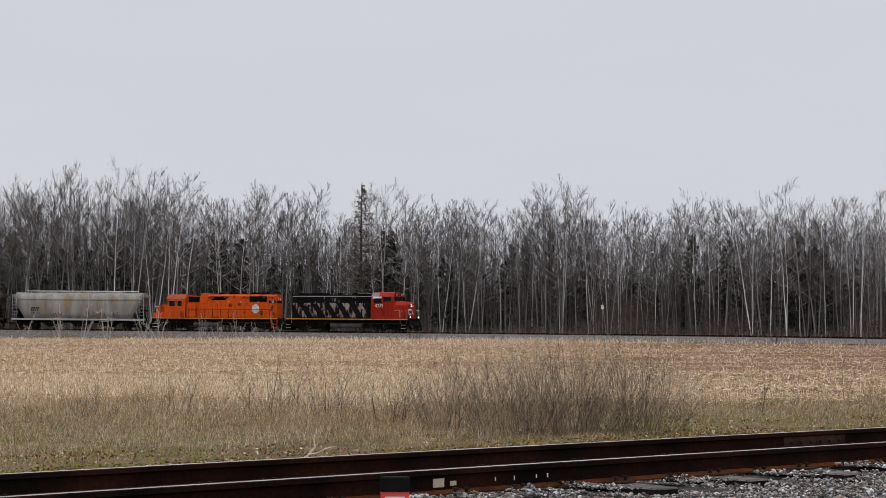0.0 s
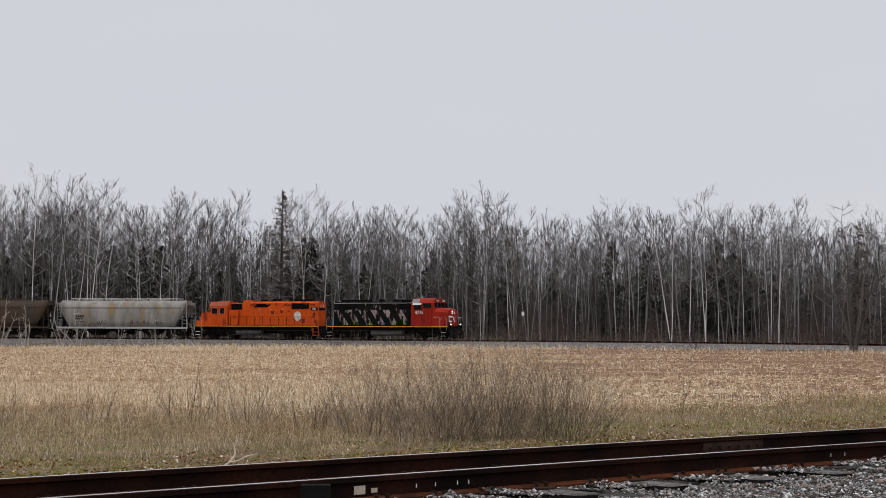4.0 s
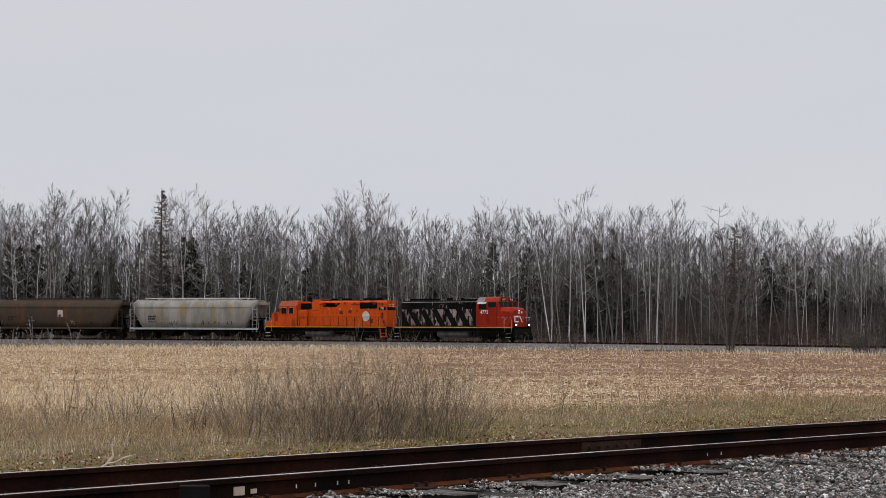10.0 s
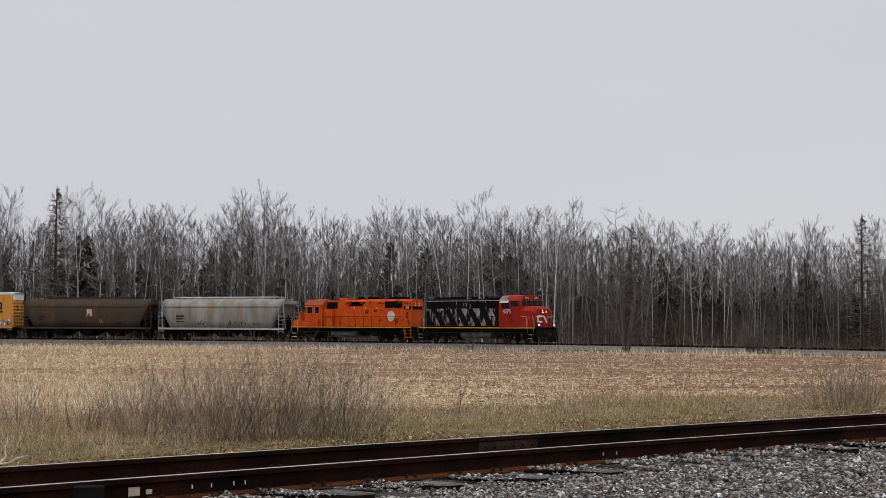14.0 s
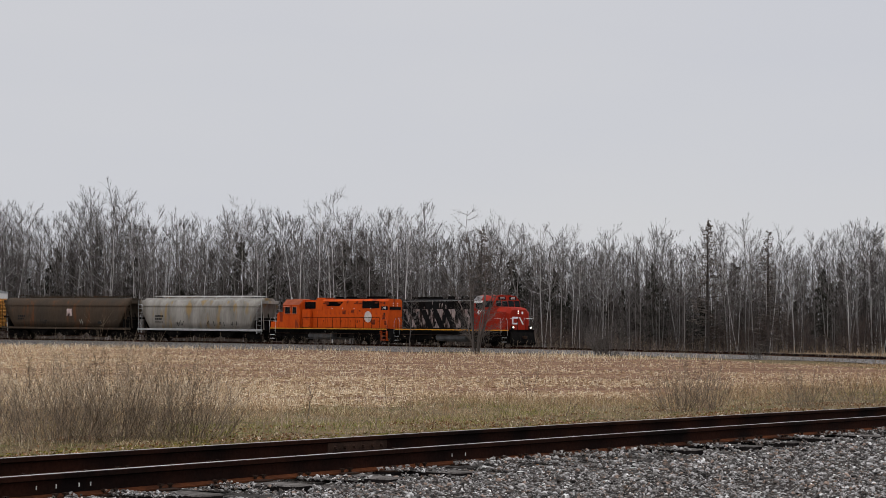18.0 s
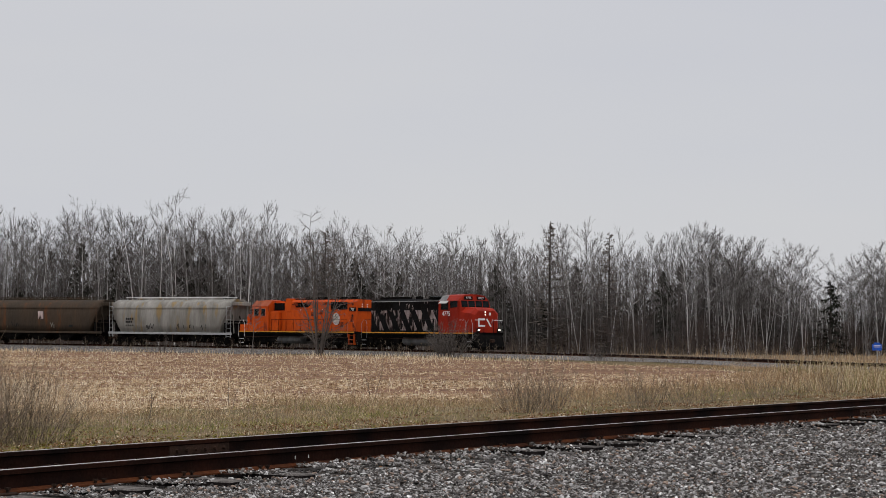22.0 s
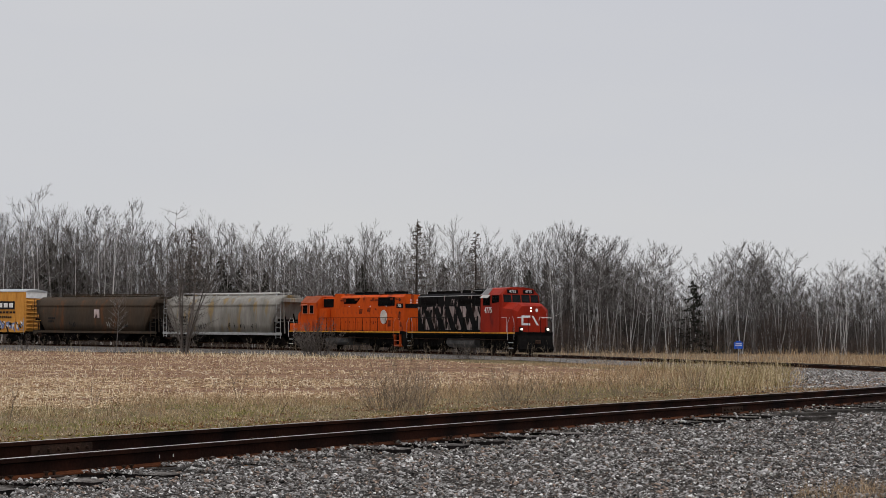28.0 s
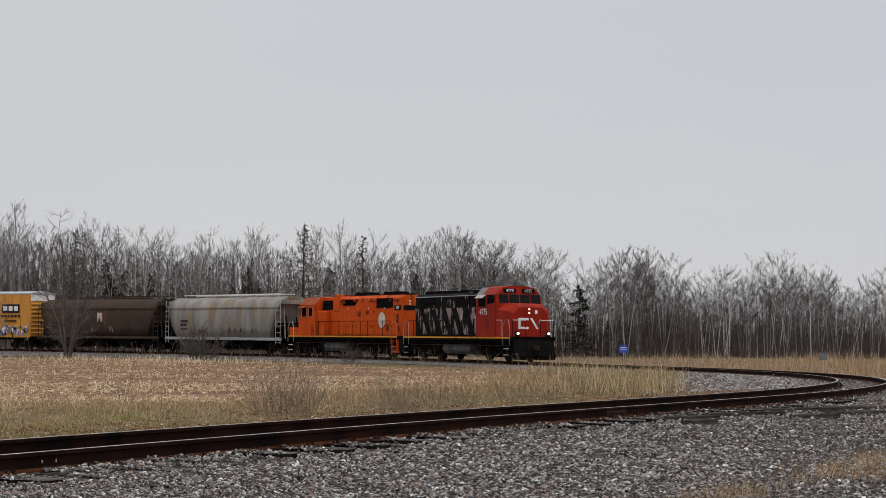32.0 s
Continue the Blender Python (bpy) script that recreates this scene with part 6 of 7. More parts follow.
def orange_engine():
    t = thing("second_locomotive", "weathered orange diesel locomotive with a white oval emblem", "locomotive")
    underframe(t, UNDER, YELLOW, (-0.6, 3.4))
    bm = bmesh.new()
    extrude_profile(bm, [(-0.95, 1.5), (0.95, 1.5), (0.95, 4.22), (0.75, 4.42), (-0.75, 4.42), (-0.95, 4.22)], -8.0, 1.9)
    part("long_hood", bm, ORANGE_PAINT, t, "weathered orange long hood")
    bm = bmesh.new()
    block(bm, 1.9, 3.9, -0.95, 0.95, 1.5, 4.2, 0.03)
    part("hood_neck", bm, ORANGE_PAINT, t)
    bm = bmesh.new()
    block(bm, 1.2, 2.05, -1.0, 1.0, 3.3, 4.56, 0.04)
    part("blower_housing", bm, ORANGE_PAINT, t)
    part("roof_walk", block(bmesh.new(), -6.9, 1.0, -0.62, 0.62, 4.42, 4.5, 0.02), BLACK_PAINT, t)
    for s in (-1, 1):
        hood_doors(t, -7.2, 1.1, 13, s * 0.955, 1.62, 3.46, ORANGE_PAINT)
        for x0, x1, z0, z1 in ((2.2, 3.7, 3.45, 4.14), (-6.75, -4.45, 3.52, 4.20)):
            g = part("grille", block(bmesh.new(), x0, x1, *sorted((s * 0.955, s * 0.99)), z0, z1), UNDER, t, "dark radiator grille")
            for j in range(7):
                z = z0 + 0.05 + j * (z1 - z0 - 0.1) / 6
                part("slat", block(bmesh.new(), x0 + 0.04, x1 - 0.04, *sorted((s * 0.985, s * 1.01)), z - 0.012, z + 0.012), BLACK_PAINT, g)
        quad_plate(t, "grille", [(-1.8, s * 0.962, 4.16), (0.6, s * 0.962, 4.16), (0.6, s * 0.962, 3.72), (-1.2, s * 0.962, 3.72)][:: -s], UNDER, 0.015, "dark intake grille")
        place("emblem", disc_mesh(0.5, EMBLEM, "emblem", 1.12), t, -5.25, s * 0.985, 2.66, 0, "plain white oval emblem")
        place("unit_number", letters("703", 0.34, WHITE), t, -7.45, s * 0.985, 3.52, 0 if s < 0 else 180)
        part("number_box", block(bmesh.new(), -7.9, -7.0, *sorted((s * 0.95, s * 0.975)), 3.34, 3.7), BLACK_PAINT, t)
        for z in (4.0, 2.95):
            place("marker_port", disc_mesh(0.13, STEEL_RUST, "marker_port"), t, -7.45, s * 0.965, z, 0)
        part("walkway", block(bmesh.new(), -8.2, 3.9, *sorted((s * 0.96, s * 1.5)), 1.50, 1.54), UNDER, t)
        guard_rail(t, -7.3, 3.5, s * 1.48, 11, UNDER)
        steps(t, 7.95, s, UNDER, WHITE)
        steps(t, -7.9, s, ORANGE_PAINT, ORANGE_FADED)
        # soot and rust smears under the roofline and along the sill
        r = np.random.default_rng(15)
        for k in range(26):
            high = k % 3 > 0
            place("soot_smear", bar_mesh(r.uniform(0.06, 0.5), r.uniform(0.06, 0.22) if high else r.uniform(0.15, 0.5), RUST_SMEAR, "soot_smear", r.uniform(-0.05, 0.05)), t, r.uniform(-7.8, 1.0), s * (0.976 + 0.0005 * k), r.uniform(3.95, 4.12) if high else r.uniform(1.75, 3.3), 0 if s < 0 else 180)
        # small pale lamps and hooks along the hood
        for x in (1.5, -0.2, -1.7, -3.3, -5.6):
            place("hood_fitting", disc_mesh(0.05, WHITE, "hood_fitting"), t, x, s * 0.985, 3.5, 0)
        # battery boxes beside the cab
        part("battery_box", block(bmesh.new(), 3.9, 8.25, *sorted((s * 1.0, s * 1.5)), 1.52, 2.12, 0.03), ORANGE_PAINT, t)
        part("equipment_box", block(bmesh.new(), 2.6, 3.8, *sorted((s * 0.97, s * 1.4)), 1.54, 3.35, 0.05), ORANGE_PAINT, t)
        # cab windows
        for x0, x1 in ((4.35, 4.95), (5.3, 6.05)):
            w = pane(t, [(x0, 2.95), (x1, 2.95), (x1, 3.62), (x0, 3.62)], s * 1.556)
            for q0, q1, z0, z1 in ((x0 - 0.05, x0, 2.9, 3.67), (x1, x1 + 0.05, 2.9, 3.67), (x0 - 0.05, x1 + 0.05, 3.62, 3.67), (x0 - 0.05, x1 + 0.05, 2.9, 2.95)):
                part("window_frame", block(bmesh.new(), q0, q1, *sorted((s * 1.552, s * 1.585)), z0, z1), ORANGE_FADED, w)
        quad_plate(t, "sun_visor", [(5.2, s * 1.57, 3.74), (6.2, s * 1.57, 3.74), (6.2, s * 1.85, 3.62), (5.2, s * 1.85, 3.62)], ORANGE_FADED, 0.02)
        quad_plate(t, "roof_panel", [(4.0, s * 1.57, 3.84), (6.45, s * 1.57, 3.84), (6.45, s * 1.0, 4.4), (4.0, s * 1.0, 4.4)], ORANGE_FADED, 0.02, "sun-bleached sloping cab roof")
    bm = bmesh.new()
    extrude_profile(bm, [(-1.55, 1.5), (1.55, 1.5), (1.55, 3.82), (1.0, 4.36), (-1.0, 4.36), (-1.55, 3.82)], 3.9, 6.4)
    part("cab", bm, ORANGE_PAINT, t, "orange cab")
    bm = bmesh.new()
    side_profile(bm, [(6.4, 1.5), (8.0, 1.5), (8.0, 2.85), (7.75, 3.10), (6.4, 3.2)], -0.85, 0.85)
    part("short_hood", bm, ORANGE_PAINT, t, "low orange nose")
    for y0, y1 in ((-1.35, -0.6), (-0.45, 0.45), (0.6, 1.35)):
        quad_plate(t, "window_pane", [(6.41, y0, 3.15), (6.41, y1, 3.15), (6.41, y1, 3.75), (6.41, y0, 3.75)], DARK_GLASS)
    part("cab_hatch", block(bmesh.new(), 4.6, 5.8, -0.5, 0.5, 4.36, 4.46, 0.02), ORANGE_FADED, t)
    for x in (-6.2, -4.9, -2.0):
        roof_fan(t, x, 4.46, 0.58)
    part("exhaust_stack", block(bmesh.new(), -0.6, 0.0, -0.3, 0.3, 4.42, 4.68, 0.04), UNDER, t)
    for y in (-0.3, 0.3):
        for z in (3.98, 3.78):
            place("rear_lamp", disc_mesh(0.055, WHITE, "rear_lamp", depth=0.05), t, -8.02, y, z, 90, "pale rear lamp")
    part("number_box", block(bmesh.new(), -8.03, -8.0, -0.8, 0.8, 3.36, 3.68), BLACK_PAINT, t)
    return t


def hopper(name, label, paint, walk_mat, seed, tall):
    """A covered grain hopper: bulging sides, sloped ends, bays, roof walk, ladders."""
    t = thing(name, label, "hopper car", "hopper cars")
    HL, top = 8.25, tall
    section = [(-1.42, 1.5), (-1.55, 2.1), (-1.58, 2.9), (-1.50, 3.55), (-1.22, 4.0), (-0.6, 4.28), (0.6, 4.28), (1.22, 4.0), (1.50, 3.55), (1.58, 2.9), (1.55, 2.1), (1.42, 1.5)]
    inset = lambda z: max(0.0, (3.5 - z) / 2.0) * 1.35
    stations = np.linspace(-1, 1, 21)
    bm = bmesh.new()
    rings = []
    for u in stations:
        rings.append([bm.verts.new((u * (HL - inset(z)), y, z)) for y, z in section])
    n = len(section)
    for a, c in zip(rings, rings[1:]):
        for i in range(n):
            bm.faces.new((a[i], a[(i + 1) % n], c[(i + 1) % n], c[i]))
    bm.faces.new(rings[0][::-1])
    bm.faces.new(rings[-1])
    bmesh.ops.recalc_face_normals(bm, faces=bm.faces[:])
    for f in bm.faces:
        f.smooth = abs(f.normal.x) < 0.5
    part("body", bm, paint, t)
    part("centre_sill", block(bmesh.new(), -8.6, 8.6, -0.3, 0.3, 0.95, 1.45), UNDER, t)
    for s in (-1, 1):
        part("side_sill", block(bmesh.new(), -8.6, 8.6, *sorted((s * 1.42, s * 1.56)), 1.32, 1.5, 0.01), walk_mat, t)
        part("roof_seam", block(bmesh.new(), -HL, HL, *sorted((s * 1.49, s * 1.56)), 3.5, 3.58), paint, t)
        part("running_board_edge", block(bmesh.new(), -7.0, 7.2, *sorted((s * 0.60, s * 0.72)), 4.44, 4.49), WHITE if walk_mat is GALVANISED else walk_mat, t, "pale edge of the roof walk")
        for i in range(9):
            x = -6.8 + i * 1.7
            part("walk_bracket", block(bmesh.new(), x - 0.03, x + 0.03, *sorted((s * 0.6, s * 0.7)), 4.22, 4.42), walk_mat, t)
        for e in (-1, 1):
            lad = part("ladder", rod(bmesh.new(), (e * 8.5, s * 1.52, 1.0), (e * 8.5, s * 1.52, 4.1), 0.025, 6), walk_mat, t)
            part("ladder_rail", rod(bmesh.new(), (e * 7.95, s * 1.58, 1.0), (e * 7.95, s * 1.58, 3.6), 0.025, 6), walk_mat, lad)
            for j in range(8):
                z = 1.15 + j * 0.36
                part("rung", rod(bmesh.new(), (e * 8.5, s * 1.55, z), (e * 7.95, s * 1.58, z), 0.016, 5), walk_mat, lad)
            part("end_post", rod(bmesh.new(), (e * 8.45, s * 1.0, 1.45), (e * 8.2, s * 1.0, 3.9), 0.05, 6), paint, t)
    for e in (-1, 1):
        part("end_platform", block(bmesh.new(), *sorted((e * 7.0, e * 8.6)), -1.5, 1.5, 1.4, 1.46), UNDER, t)
        # black beams added to stand in for shade under the sloped ends
        for y in (-0.5, 0.5):
            part("end_brace", rod(bmesh.new(), (e * 8.3, y, 1.45), (e * 7.7, y, 3.0), 0.06, 6), UNDER, t)
        part("end_crossbeam", block(bmesh.new(), *sorted((e * 8.1, e * 8.3)), -1.5, 1.5, 2.35, 2.5), UNDER, t)
        part("slope_stiffener", block(bmesh.new(), *sorted((e * 7.55, e * 7.75)), -1.45, 1.45, 1.46, 2.3), UNDER, t)
        part("end_cap", block(bmesh.new(), *sorted((e * (HL - 0.02), e * (HL + 0.3))), -1.25, 1.25, 3.75, 4.05, 0.03), paint, t)
        part("brake_gear", block(bmesh.new(), *sorted((e * 7.6, e * 8.0)), -0.5, 0.5, 1.46, 2.1, 0.05), UNDER, t)
        coupler(t, e * 9.2)
    for x in (-3.6, 0.0, 3.6):
        bm = bmesh.new()
        side_profile(bm, [(x - 1.7, 1.5), (x + 1.7, 1.5), (x + 0.45, 0.5), (x - 0.45, 0.5)], -1.25, 1.25)
        bay = part("bay", bm, UNDER, t)
        part("gate", block(bmesh.new(), x - 0.6, x + 0.6, -0.7, 0.7, 0.36, 0.5), STEEL_RUST, bay)
    for x in (-4.4, -1.5, 1.5, 4.4):
        part("roof_hatch", block(bmesh.new(), x - 1.2, x + 1.2, -0.35, 0.35, 4.27, 4.4, 0.03), paint, t)
    # drawn up to the car's full height over the trucks
    for ob in [*t.children, *(c for q in t.children for c in q.children)]:
        for v in ob.data.vertices:
            v.co.z = 1.25 + (v.co.z - 1.45) * 1.168 if v.co.z > 1.3 else v.co.z * 0.827
    for x in (-6.9, 6.9):
        truck(t, x, 1.78, 0.457, False)
    return t


def grey_hopper():
    t = hopper("grey_hopper_car", "pale grey covered hopper car streaked with ochre rust", HOPPER_GREY, GALVANISED, 3, 4.3)
    for s in (-1, 1):
        turn = 0 if s < 0 else 180
        for w, z, x in ((1.15, 2.62, -5.9), (1.0, 2.32, -5.95), (1.2, 1.98, -5.9)):
            for k in range(4):
                place("lettering", bar_mesh(w / 4 * 0.7, 0.2 if z > 2.1 else 0.1, INK), t, -s * -1 * (x + k * w / 4) if s > 0 else x + k * w / 4, s * 1.6, z, turn)
        r = np.random.default_rng(12)
        for k in range(15):
            x = r.uniform(1.2, 5.6) if k > 5 else r.uniform(-3.2, -2.0)
            place("graffiti_stroke", bar_mesh(0.06, r.uniform(0.25, 0.5), INK, "graffiti_stroke", r.uniform(-0.1, 0.1)), t, x, s * 1.575, r.uniform(1.75, 1.95), turn)
    return t


def brown_hopper():
    t = hopper("brown_hopper_car", "rusty dark brown covered hopper car with a pale patch", HOPPER_BROWN, HOPPER_BROWN, 4, 4.3)
    for s in (-1, 1):
        turn = 0 if s < 0 else 180
        place("pale_patch", bar_mesh(0.72, 0.8, SMUDGED, "pale_patch"), t, 0.6, s * 1.6, 2.95, turn, "faded white square patch")
        for w, z, x in ((1.0, 2.5, -6.2), (0.8, 2.2, -6.2)):
            for k in range(4):
                place("lettering", bar_mesh(w / 4 * 0.7, 0.18, INK), t, x + k * w / 4, s * 1.6, z, turn)
        r = np.random.default_rng(13)
        for k in range(9):
            place("graffiti_stroke", bar_mesh(0.07, r.uniform(0.25, 0.45), HOPPER_GREY if k > 5 else INK, "graffiti_stroke", r.uniform(-0.12, 0.12)), t, r.uniform(2.0, 2.7) if k > 5 else r.uniform(-3.6, -2.4), s * 1.575, r.uniform(1.8, 2.1), turn)
        place("stencil_plate", bar_mesh(0.5, 0.25, INK, "stencil_plate"), t, 4.6, s * 1.575, 1.85, turn)
    return t


def yellow_boxcar():
    t = thing("yellow_boxcar", "yellow high-roofed boxcar with ribbed sides and graffiti along its foot", "boxcar")
    part("body", block(bmesh.new(), -7.9, 7.9, -1.5, 1.5, 1.15, 4.85, 0.03), BOX_YELLOW, t)
    bm = bmesh.new()
    extrude_profile(bm, [(-1.54, 4.82), (1.54, 4.82), (1.5, 4.95), (0.0, 5.12), (-1.5, 4.95)], -8.0, 8.0)
    part("roof", bm, GALVANISED, t, "pale galvanised roof")
    part("underframe", block(bmesh.new(), -8.3, 8.3, -0.9, 0.9, 0.85, 1.15), UNDER, t)
    for s in (-1, 1):
        for i in range(15):
            x = -7.7 + i * 1.1
            if abs(x) > 1.8:
                part("side_rib", block(bmesh.new(), x - 0.06, x + 0.06, *sorted((s * 1.5, s * 1.57)), 1.2, 4.8, 0.015), BOX_YELLOW, t)
        d = part("door", block(bmesh.new(), -1.6, 1.6, *sorted((s * 1.5, s * 1.58)), 1.3, 4.6, 0.02), BOX_YELLOW, t)
        for x in (-1.2, -0.4, 0.4, 1.2):
            part("door_bar", rod(bmesh.new(), (x, s * 1.6, 1.35), (x, s * 1.6, 4.5), 0.03, 6), GALVANISED, d)
        part("side_sill", block(bmesh.new(), -7.9, 7.9, *sorted((s * 1.5, s * 1.56)), 1.05, 1.25), BOX_YELLOW, t)
        turn = 0 if s < 0 else 180
        sg = 1 if s < 0 else -1
        place("lettering_ground", bar_mesh(2.3, 0.75, INK, "lettering_ground"), t, 5.4, s * 1.59, 3.75, turn, "black panel behind pale lettering")
        for k in (-0.7, 0.0, 0.7):
            place("lettering", bar_mesh(0.5, 0.42, WHITE), t, 5.4 + k, s * 1.6, 3.75, turn)
        for z, w in ((3.05, 2.6), (2.6, 1.6)):
            for k in range(6):
                place("lettering", bar_mesh(w / 6 * 0.7, 0.2, INK), t, 5.4 - w / 2 + (k + 0.5) * w / 6, s * 1.59, z, turn)
        r = np.random.default_rng(21)
        for k in range(64):
            x = r.uniform(2.2, 7.6)
            place("graffiti_stroke", bar_mesh(r.uniform(0.08, 0.26), r.uniform(0.2, 0.6), (GRAFFITI_BLUE, INK, WHITE, GRAFFITI_BLUE)[k % 4], "graffiti_stroke", r.uniform(-0.2, 0.2)), t, x, s * (1.585 + 0.001 * k), r.uniform(1.4, 2.05), turn)
        for e in (-1, 1):
            lad = part("ladder", rod(bmesh.new(), (e * 7.75, s * 1.62, 0.8), (e * 7.75, s * 1.62, 2.4), 0.022, 6), GALVANISED, t)
            for j in range(4):
                part("rung", rod(bmesh.new(), (e * 7.75, s * 1.62, 0.9 + j * 0.4), (e * 7.3, s * 1.62, 0.9 + j * 0.4), 0.016, 5), GALVANISED, lad)
    for e in (-1, 1):
        for j in range(8):
            z = 1.45 + j * 0.36
            part("end_corrugation", rod(bmesh.new(), (e * 7.92, -1.4, z), (e * 7.92, 1.4, z), 0.09, 8), BOX_YELLOW, t)
        part("end_top", block(bmesh.new(), *sorted((e * 7.9, e * 7.96)), -1.5, 1.5, 4.25, 4.84), WHITE, t, "white-painted top of the car's end")
        part("brake_wheel", disc_ring(e), STEEL_RUST, t)
        coupler(t, e * 8.6)
    for ob in [*t.children, *(c for q in t.children for c in q.children)]:
        for v in ob.data.vertices:
            v.co.z *= 1.05
    for x in (-6.2, 6.2):
        truck(t, x, 1.78, 0.457, False)
    return t


def disc_ring(e):
    bm = bmesh.new()
    for k in range(12):
        a, c = k * math.pi / 6, (k + 1) * math.pi / 6
        rod(bm, (e * 8.08, -0.6 + 0.28 * math.cos(a), 3.4 + 0.28 * math.sin(a)), (e * 8.08, -0.6 + 0.28 * math.cos(c), 3.4 + 0.28 * math.sin(c)), 0.02, 5)
    rod(bm, (e * 7.95, -0.6, 3.4), (e * 8.1, -0.6, 3.4), 0.03, 6)
    return bm


# car, distance of its front coupler behind the train's nose, length, half the distance of its trucks, turned about
CARS = [(red_engine(), 0.0, 18.03, 5.18, 0), (orange_engine(), 18.03, 18.03, 5.18, 180), (grey_hopper(), 36.06, 18.4, 6.9, 0),
        (brown_hopper(), 54.46, 18.4, 6.9, 0), (yellow_boxcar(), 72.86, 17.2, 6.2, 0)]

# ======== track details: ties, plates, spikes, joints ========
def piece_mesh(name, mat, build):
    bm = bmesh.new()
    build(bm)
    me = bpy.data.meshes.new(name)
    bm.to_mesh(me)
    bm.free()
    me.materials.append(mat)
    return me


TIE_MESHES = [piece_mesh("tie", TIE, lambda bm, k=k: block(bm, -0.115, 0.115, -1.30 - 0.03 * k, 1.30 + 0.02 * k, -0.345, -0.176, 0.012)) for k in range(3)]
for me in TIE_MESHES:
    me.materials.append(TIE_SIDE)
    # ends and long sides take the near-black colour, tops keep the grey
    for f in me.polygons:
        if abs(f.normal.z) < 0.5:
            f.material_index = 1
PLATE_MESH = piece_mesh("tie_plate", STEEL_RUST, lambda bm: block(bm, -0.095, 0.095, -0.16, 0.16, -0.176, -0.160, 0.004))


def spike_build(bm):
    for dx, dy in ((-0.05, -0.092), (0.05, 0.092), (0.05, -0.092)):
        block(bm, dx - 0.009, dx + 0.009, dy - 0.009, dy + 0.009, -0.17, -0.135)
        block(bm, dx - 0.015, dx + 0.015, dy - 0.018, dy + 0.018, -0.14, -0.125)


SPIKE_MESH = piece_mesh("spikes", STEEL_RUST, spike_build)
tie_rng = np.random.default_rng(3)
for i in range(141):
    s = -14 + i * 0.54
    sunk = 0.0 if lies_bare(i) else 0.05
    x, y, z, h = on_track(s)
    m = pose(x, y, z, 0, 0, math.degrees(h) + float(tie_rng.normal(0, 0.8))) @ pose(0, float(tie_rng.normal(0, 0.03)), float(tie_rng.uniform(-0.012, 0.0)) - sunk)
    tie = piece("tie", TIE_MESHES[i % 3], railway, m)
    if i < 110:
        for side in (-0.7535, 0.7535):
            p = piece("tie_plate", PLATE_MESH, tie, pose(0, side, 0.004 + sunk))
            piece("spikes", SPIKE_MESH, tie, pose(0, side, 0.004 + sunk))


def on_rail(name, me, s, side, z, label=""):
    x, y, zz, h = on_track(s, side)
    ob = piece(name, me, railway, pose(x, y, zz + z, 0, 0, math.degrees(h)))
    return tagged(ob, label)


def s_near(x, y):
    d, s = track_offset(np.array([x]), np.array([y]))
    return float(s[0])


def joint_build(bm):
    block(bm, -0.46, 0.46, -0.026, 0.026, -0.135, -0.046, 0.006)
    block(bm, -0.46, 0.46, -0.05, 0.05, -0.150, -0.135, 0.004)
    for k in range(6):
        x = -0.36 + k * 0.144
        rod(bm, (x, -0.055, -0.092), (x, 0.055, -0.092), 0.018, 6)


JOINT = piece_mesh("joint_bar", STEEL_RUST, joint_build)
on_rail("joint_bar", JOINT, s_near(3.5, 18.0), 0.7535, 0.0, "bolted joint bar on the rail")
on_rail("joint_bar", JOINT, s_near(15.67, 26.17), -0.7535, 0.0, "bolted joint bar on the rail")
TICK = piece_mesh("paint_tick", WHITE, lambda bm: block(bm, -0.004, 0.004, -0.002, 0.002, -0.014, 0.014))
for x, y in ((0.41, 13.15), (0.55, 13.27), (0.70, 13.43), (0.78, 13.51), (4.05, 16.55), (4.2, 16.7)):
    on_rail("paint_tick", TICK, s_near(x, y), -0.7535 - 0.014, -0.09, "white chalk tick on the rail's web")
TAG = piece_mesh("paper_tag", DRIFTWOOD, lambda bm: block(bm, -0.05, 0.05, -0.002, 0.002, -0.03, 0.03))
SMALL_TAG = piece_mesh("paper_tag", DRIFTWOOD, lambda bm: block(bm, -0.028, 0.028, -0.002, 0.002, -0.016, 0.016))
on_rail("paper_tag", TAG, s_near(-0.13, 12.96), -0.7535 - 0.015, -0.092, "cream tag on the rail's web")
on_rail("paper_tag", SMALL_TAG, s_near(-0.04, 13.06), -0.7535 - 0.015, -0.100, "small cream tag on the rail's web")

# ======== signs and loose things ========
def ground_at(x, y):
    return float(ground_height(np.array([x]), np.array([y]))[0])


def post_sign(name, label, x, y, z_mid, w, h, mat, post_mat, face, bars=0):
    t = thing(name, label, "sign", m=pose(x, y, 0, 0, 0, face))
    part("panel", block(bmesh.new(), -w / 2, w / 2, -0.012, 0.012, z_mid - h / 2, z_mid + h / 2, 0.006), mat, t)
    part("post", block(bmesh.new(), -0.03, 0.03, 0.015, 0.055, ground_at(x, y) - 0.1, z_mid + h / 2, 0.004), post_mat, t)
    for k in range(bars):
        part("lettering", block(bmesh.new(), -w * 0.36, w * 0.36, -0.016, -0.013, z_mid + h * (0.24 - 0.24 * k), z_mid + h * (0.34 - 0.24 * k)), WHITE, t)
    return t


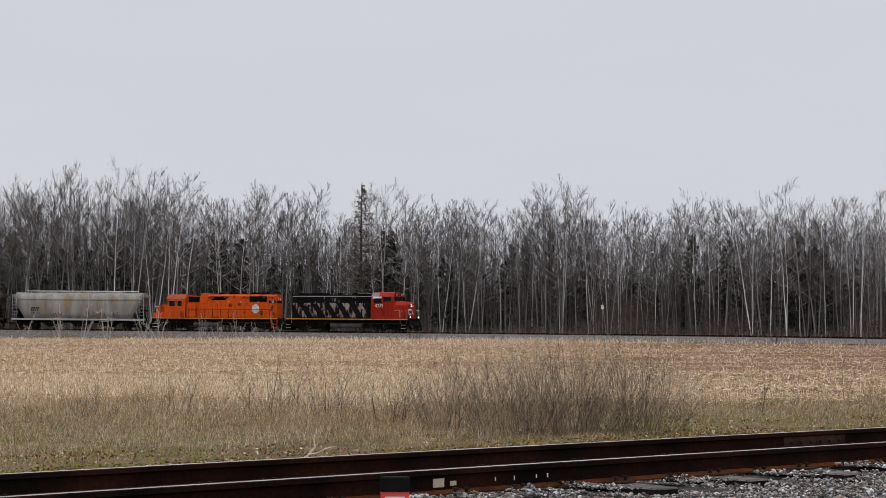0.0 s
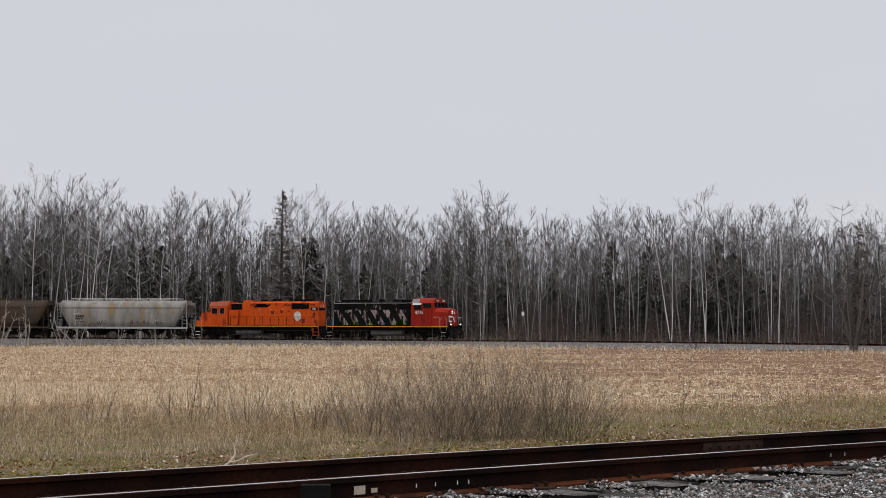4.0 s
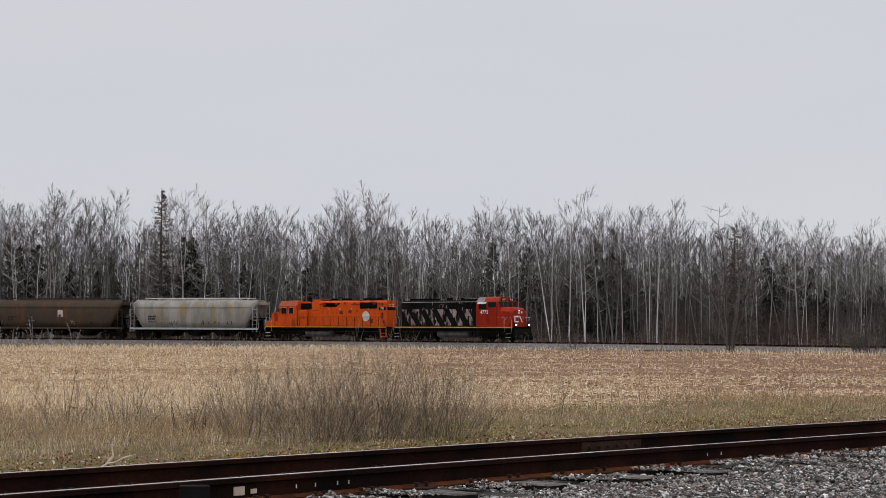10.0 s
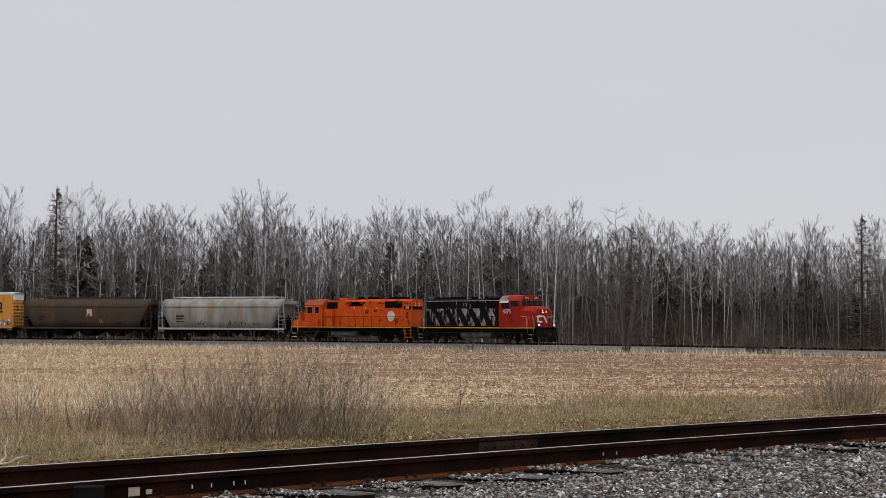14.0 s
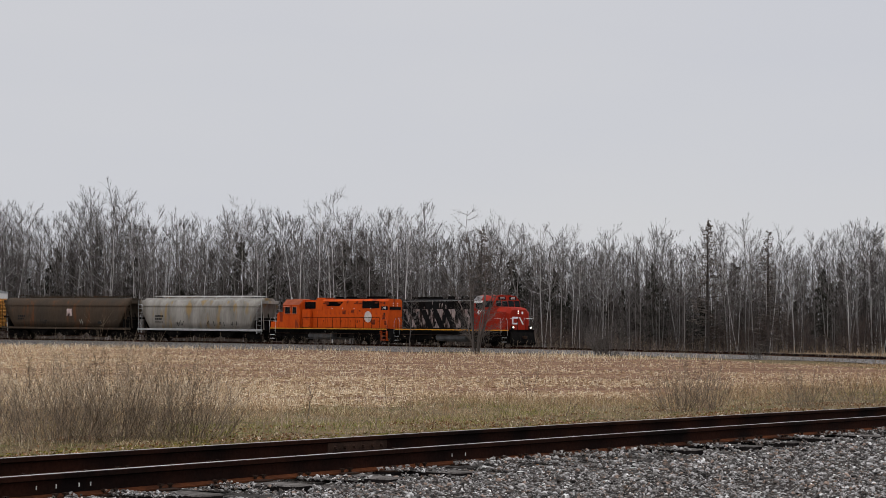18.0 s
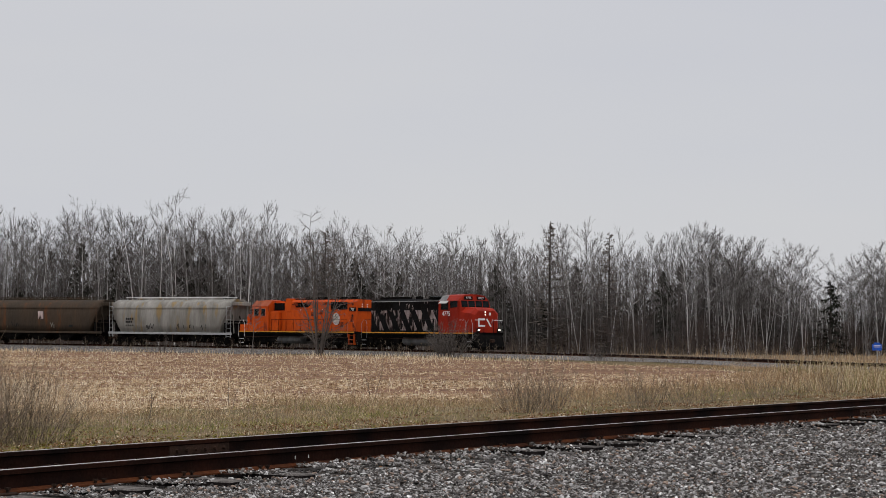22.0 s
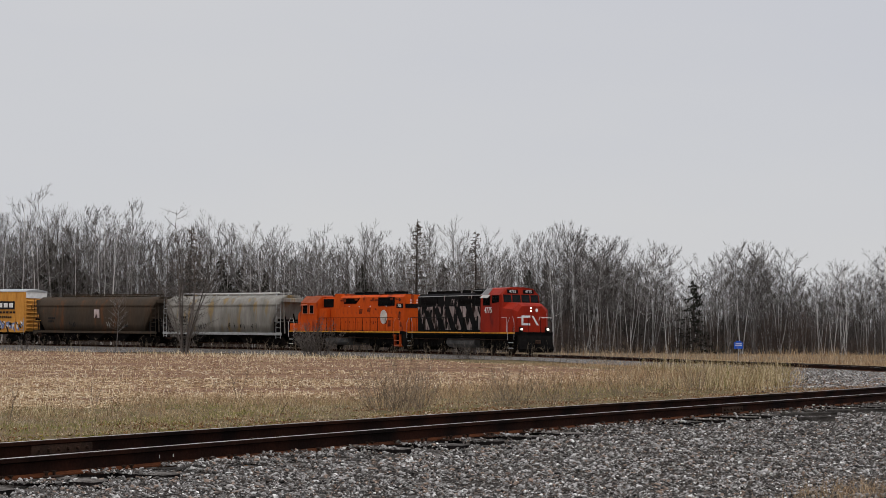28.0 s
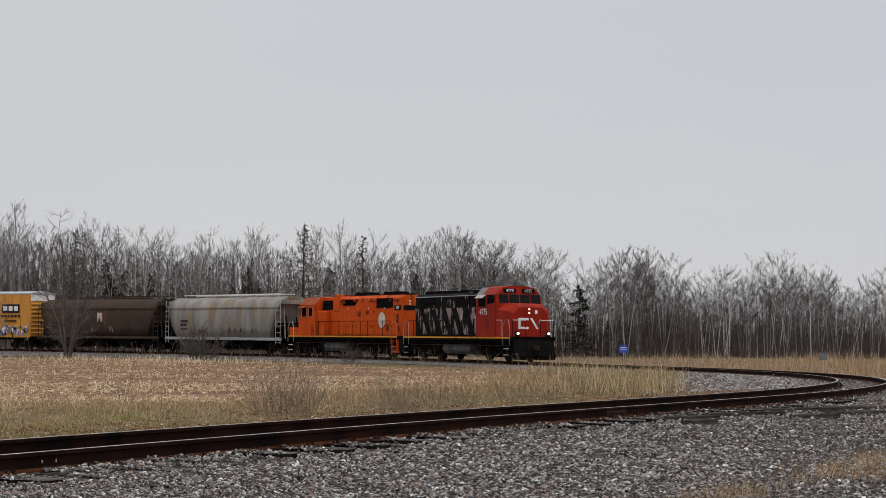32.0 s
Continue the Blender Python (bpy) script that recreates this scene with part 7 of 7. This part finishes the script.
blue = post_sign("road_name_sign", "small blue sign with pale lettering on a thin post", 65.7, 106.35, 0.84, 0.6, 0.42, SIGN_BLUE, GALVANISED, -32, 2)
part("topper", block(bmesh.new(), -0.18, 0.18, -0.012, 0.012, 1.055, 1.15, 0.004), SIGN_BLUE, blue)
post_sign("track_sign", "grey square sign on a thin metal post in grass", 58.1, 75.2, 0.61, 0.4, 0.36, SIGN_GREY, GALVANISED, -38)
post_sign("mile_marker", "small white marker board on a post before the woods", 20.0, 234.0, 3.85, 0.34, 0.5, WHITE, GALVANISED, -5, 1)

# the red and black marker that stands close to the rail
mk = thing("derail_marker", "red marker post with a black cap beside the rail", "marker", m=pose(-0.29, 11.5, 0, 0, 0, 1))
part("panel", block(bmesh.new(), -0.088, 0.088, -0.02, 0.02, -0.30, -0.03, 0.006), MARKER_RED, mk)
part("cap", block(bmesh.new(), -0.092, 0.092, -0.03, 0.03, -0.035, 0.055, 0.008), BLACK_PAINT, mk, "black cap")
part("post", block(bmesh.new(), -0.025, 0.025, 0.02, 0.05, -0.75, 0.0), STEEL_RUST, mk)
part("lettering", block(bmesh.new(), -0.06, 0.06, -0.024, -0.021, -0.10, -0.065), WHITE, mk)

# a bleached branch on the verge
stick = Sticks()
stick.add([(0, 0, 0), (0.05, 0.01, 0.03), (0.11, 0.02, 0.10)], [0.010, 0.011, 0.011], 6)
stick.add([(0.11, 0.02, 0.10), (0.10, 0.03, 0.18), (0.155, 0.03, 0.245)], [0.010, 0.008, 0.004], 6)
stick.add([(0.10, 0.03, 0.17), (0.068, 0.02, 0.235)], [0.007, 0.004], 5)
stick.add([(0.125, 0.03, 0.21), (0.118, 0.04, 0.27)], [0.006, 0.003], 5)
stick.add([(0.06, 0.01, 0.04), (0.14, -0.02, 0.055), (0.20, -0.02, 0.09), (0.30, -0.01, 0.115)], [0.010, 0.009, 0.009, 0.005], 6)
stick.add([(-0.10, -0.05, -0.05), (0.0, 0.0, 0.0)], [0.008, 0.010], 5)
ob = tagged(new("dead_branch", stick.mesh("dead_branch", DRIFTWOOD)), "bleached forked branch lying in grass by the rail", "branch")
ob.matrix_basis = Matrix.Translation((-1.50, 20.0, ground_at(-1.47, 20.0) + 0.06)) @ Matrix.Diagonal((1.25, 1.25, 1.25, 1.0))

# old ties and a rail left lying on the gravel
for k, (x, y, turn, length, w) in enumerate(((19.4, 27.6, 22, 2.3, 0.2), (21.9, 29.3, 12, 2.6, 0.2), (23.0, 28.4, 27, 2.2, 0.2), (17.6, 26.3, 15, 1.1, 0.18), (24.8, 30.4, 8, 2.6, 0.22), (16.8, 24.9, 24, 0.7, 0.16), (20.6, 26.9, 35, 1.2, 0.18))):
    bm = bmesh.new()
    block(bm, -length / 2, length / 2, -w * 0.38, w * 0.38, -0.06, 0.030, 0.012)
    me = bpy.data.meshes.new("old_tie")
    bm.to_mesh(me)
    bm.free()
    me.materials.append(OLD_WOOD)
    ob = tagged(new("old_tie", me), "discarded dark wooden tie lying on gravel", "tie", "discarded ties")
    ob.matrix_basis = pose(x, y, ground_at(x, y) + 0.075, 0, 0, turn * 0.3)

# ======== motion ========
NUMBER_BEHIND_NOSE = 4.5
RUN = [244.36, 240.24, 236.11, 231.95, 227.74, 223.50, 219.20, 214.86, 210.47, 206.05, 201.60, 197.11, 192.61, 188.09, 183.55, 179.00, 174.44,
       169.88, 165.31, 160.74, 156.17, 151.60, 147.03, 142.46, 137.90, 133.36, 128.84, 124.34, 119.88, 115.47, 111.12, 106.84, 102.66]


def car_pose(s_mid, half, turned):
    """A car stands with its two trucks on the track."""
    xa, ya, za, _ = on_track(s_mid - half)
    xb, yb, zb, _ = on_track(s_mid + half)
    tip = math.degrees(math.atan2(zb - za, 2 * half))
    return pose((xa + xb) / 2, (ya + yb) / 2, (za + zb) / 2, 0, -tip if turned else tip, math.degrees(math.atan2(ya - yb, xa - xb)) + turned)


def motions():
    for car, behind, length, half, turned in CARS:
        walk(car, [(float(t), car_pose(s - NUMBER_BEHIND_NOSE + behind + length / 2, half, turned)) for t, s in enumerate(RUN)])
    times = [k * 0.15 for k in range(213)] + [32.0]
    gone = [RUN[0] - float(np.interp(t, range(33), RUN)) for t in times]
    for wheel, x, r in WHEELS:
        sign = -1.0 if wheel.parent.parent.name.startswith("second") else 1.0
        walk(wheel, [(t, Matrix.Translation((x, 0, r)) @ Matrix.Rotation(sign * d / r, 4, "Y")) for t, d in zip(times, gone)])


motions()
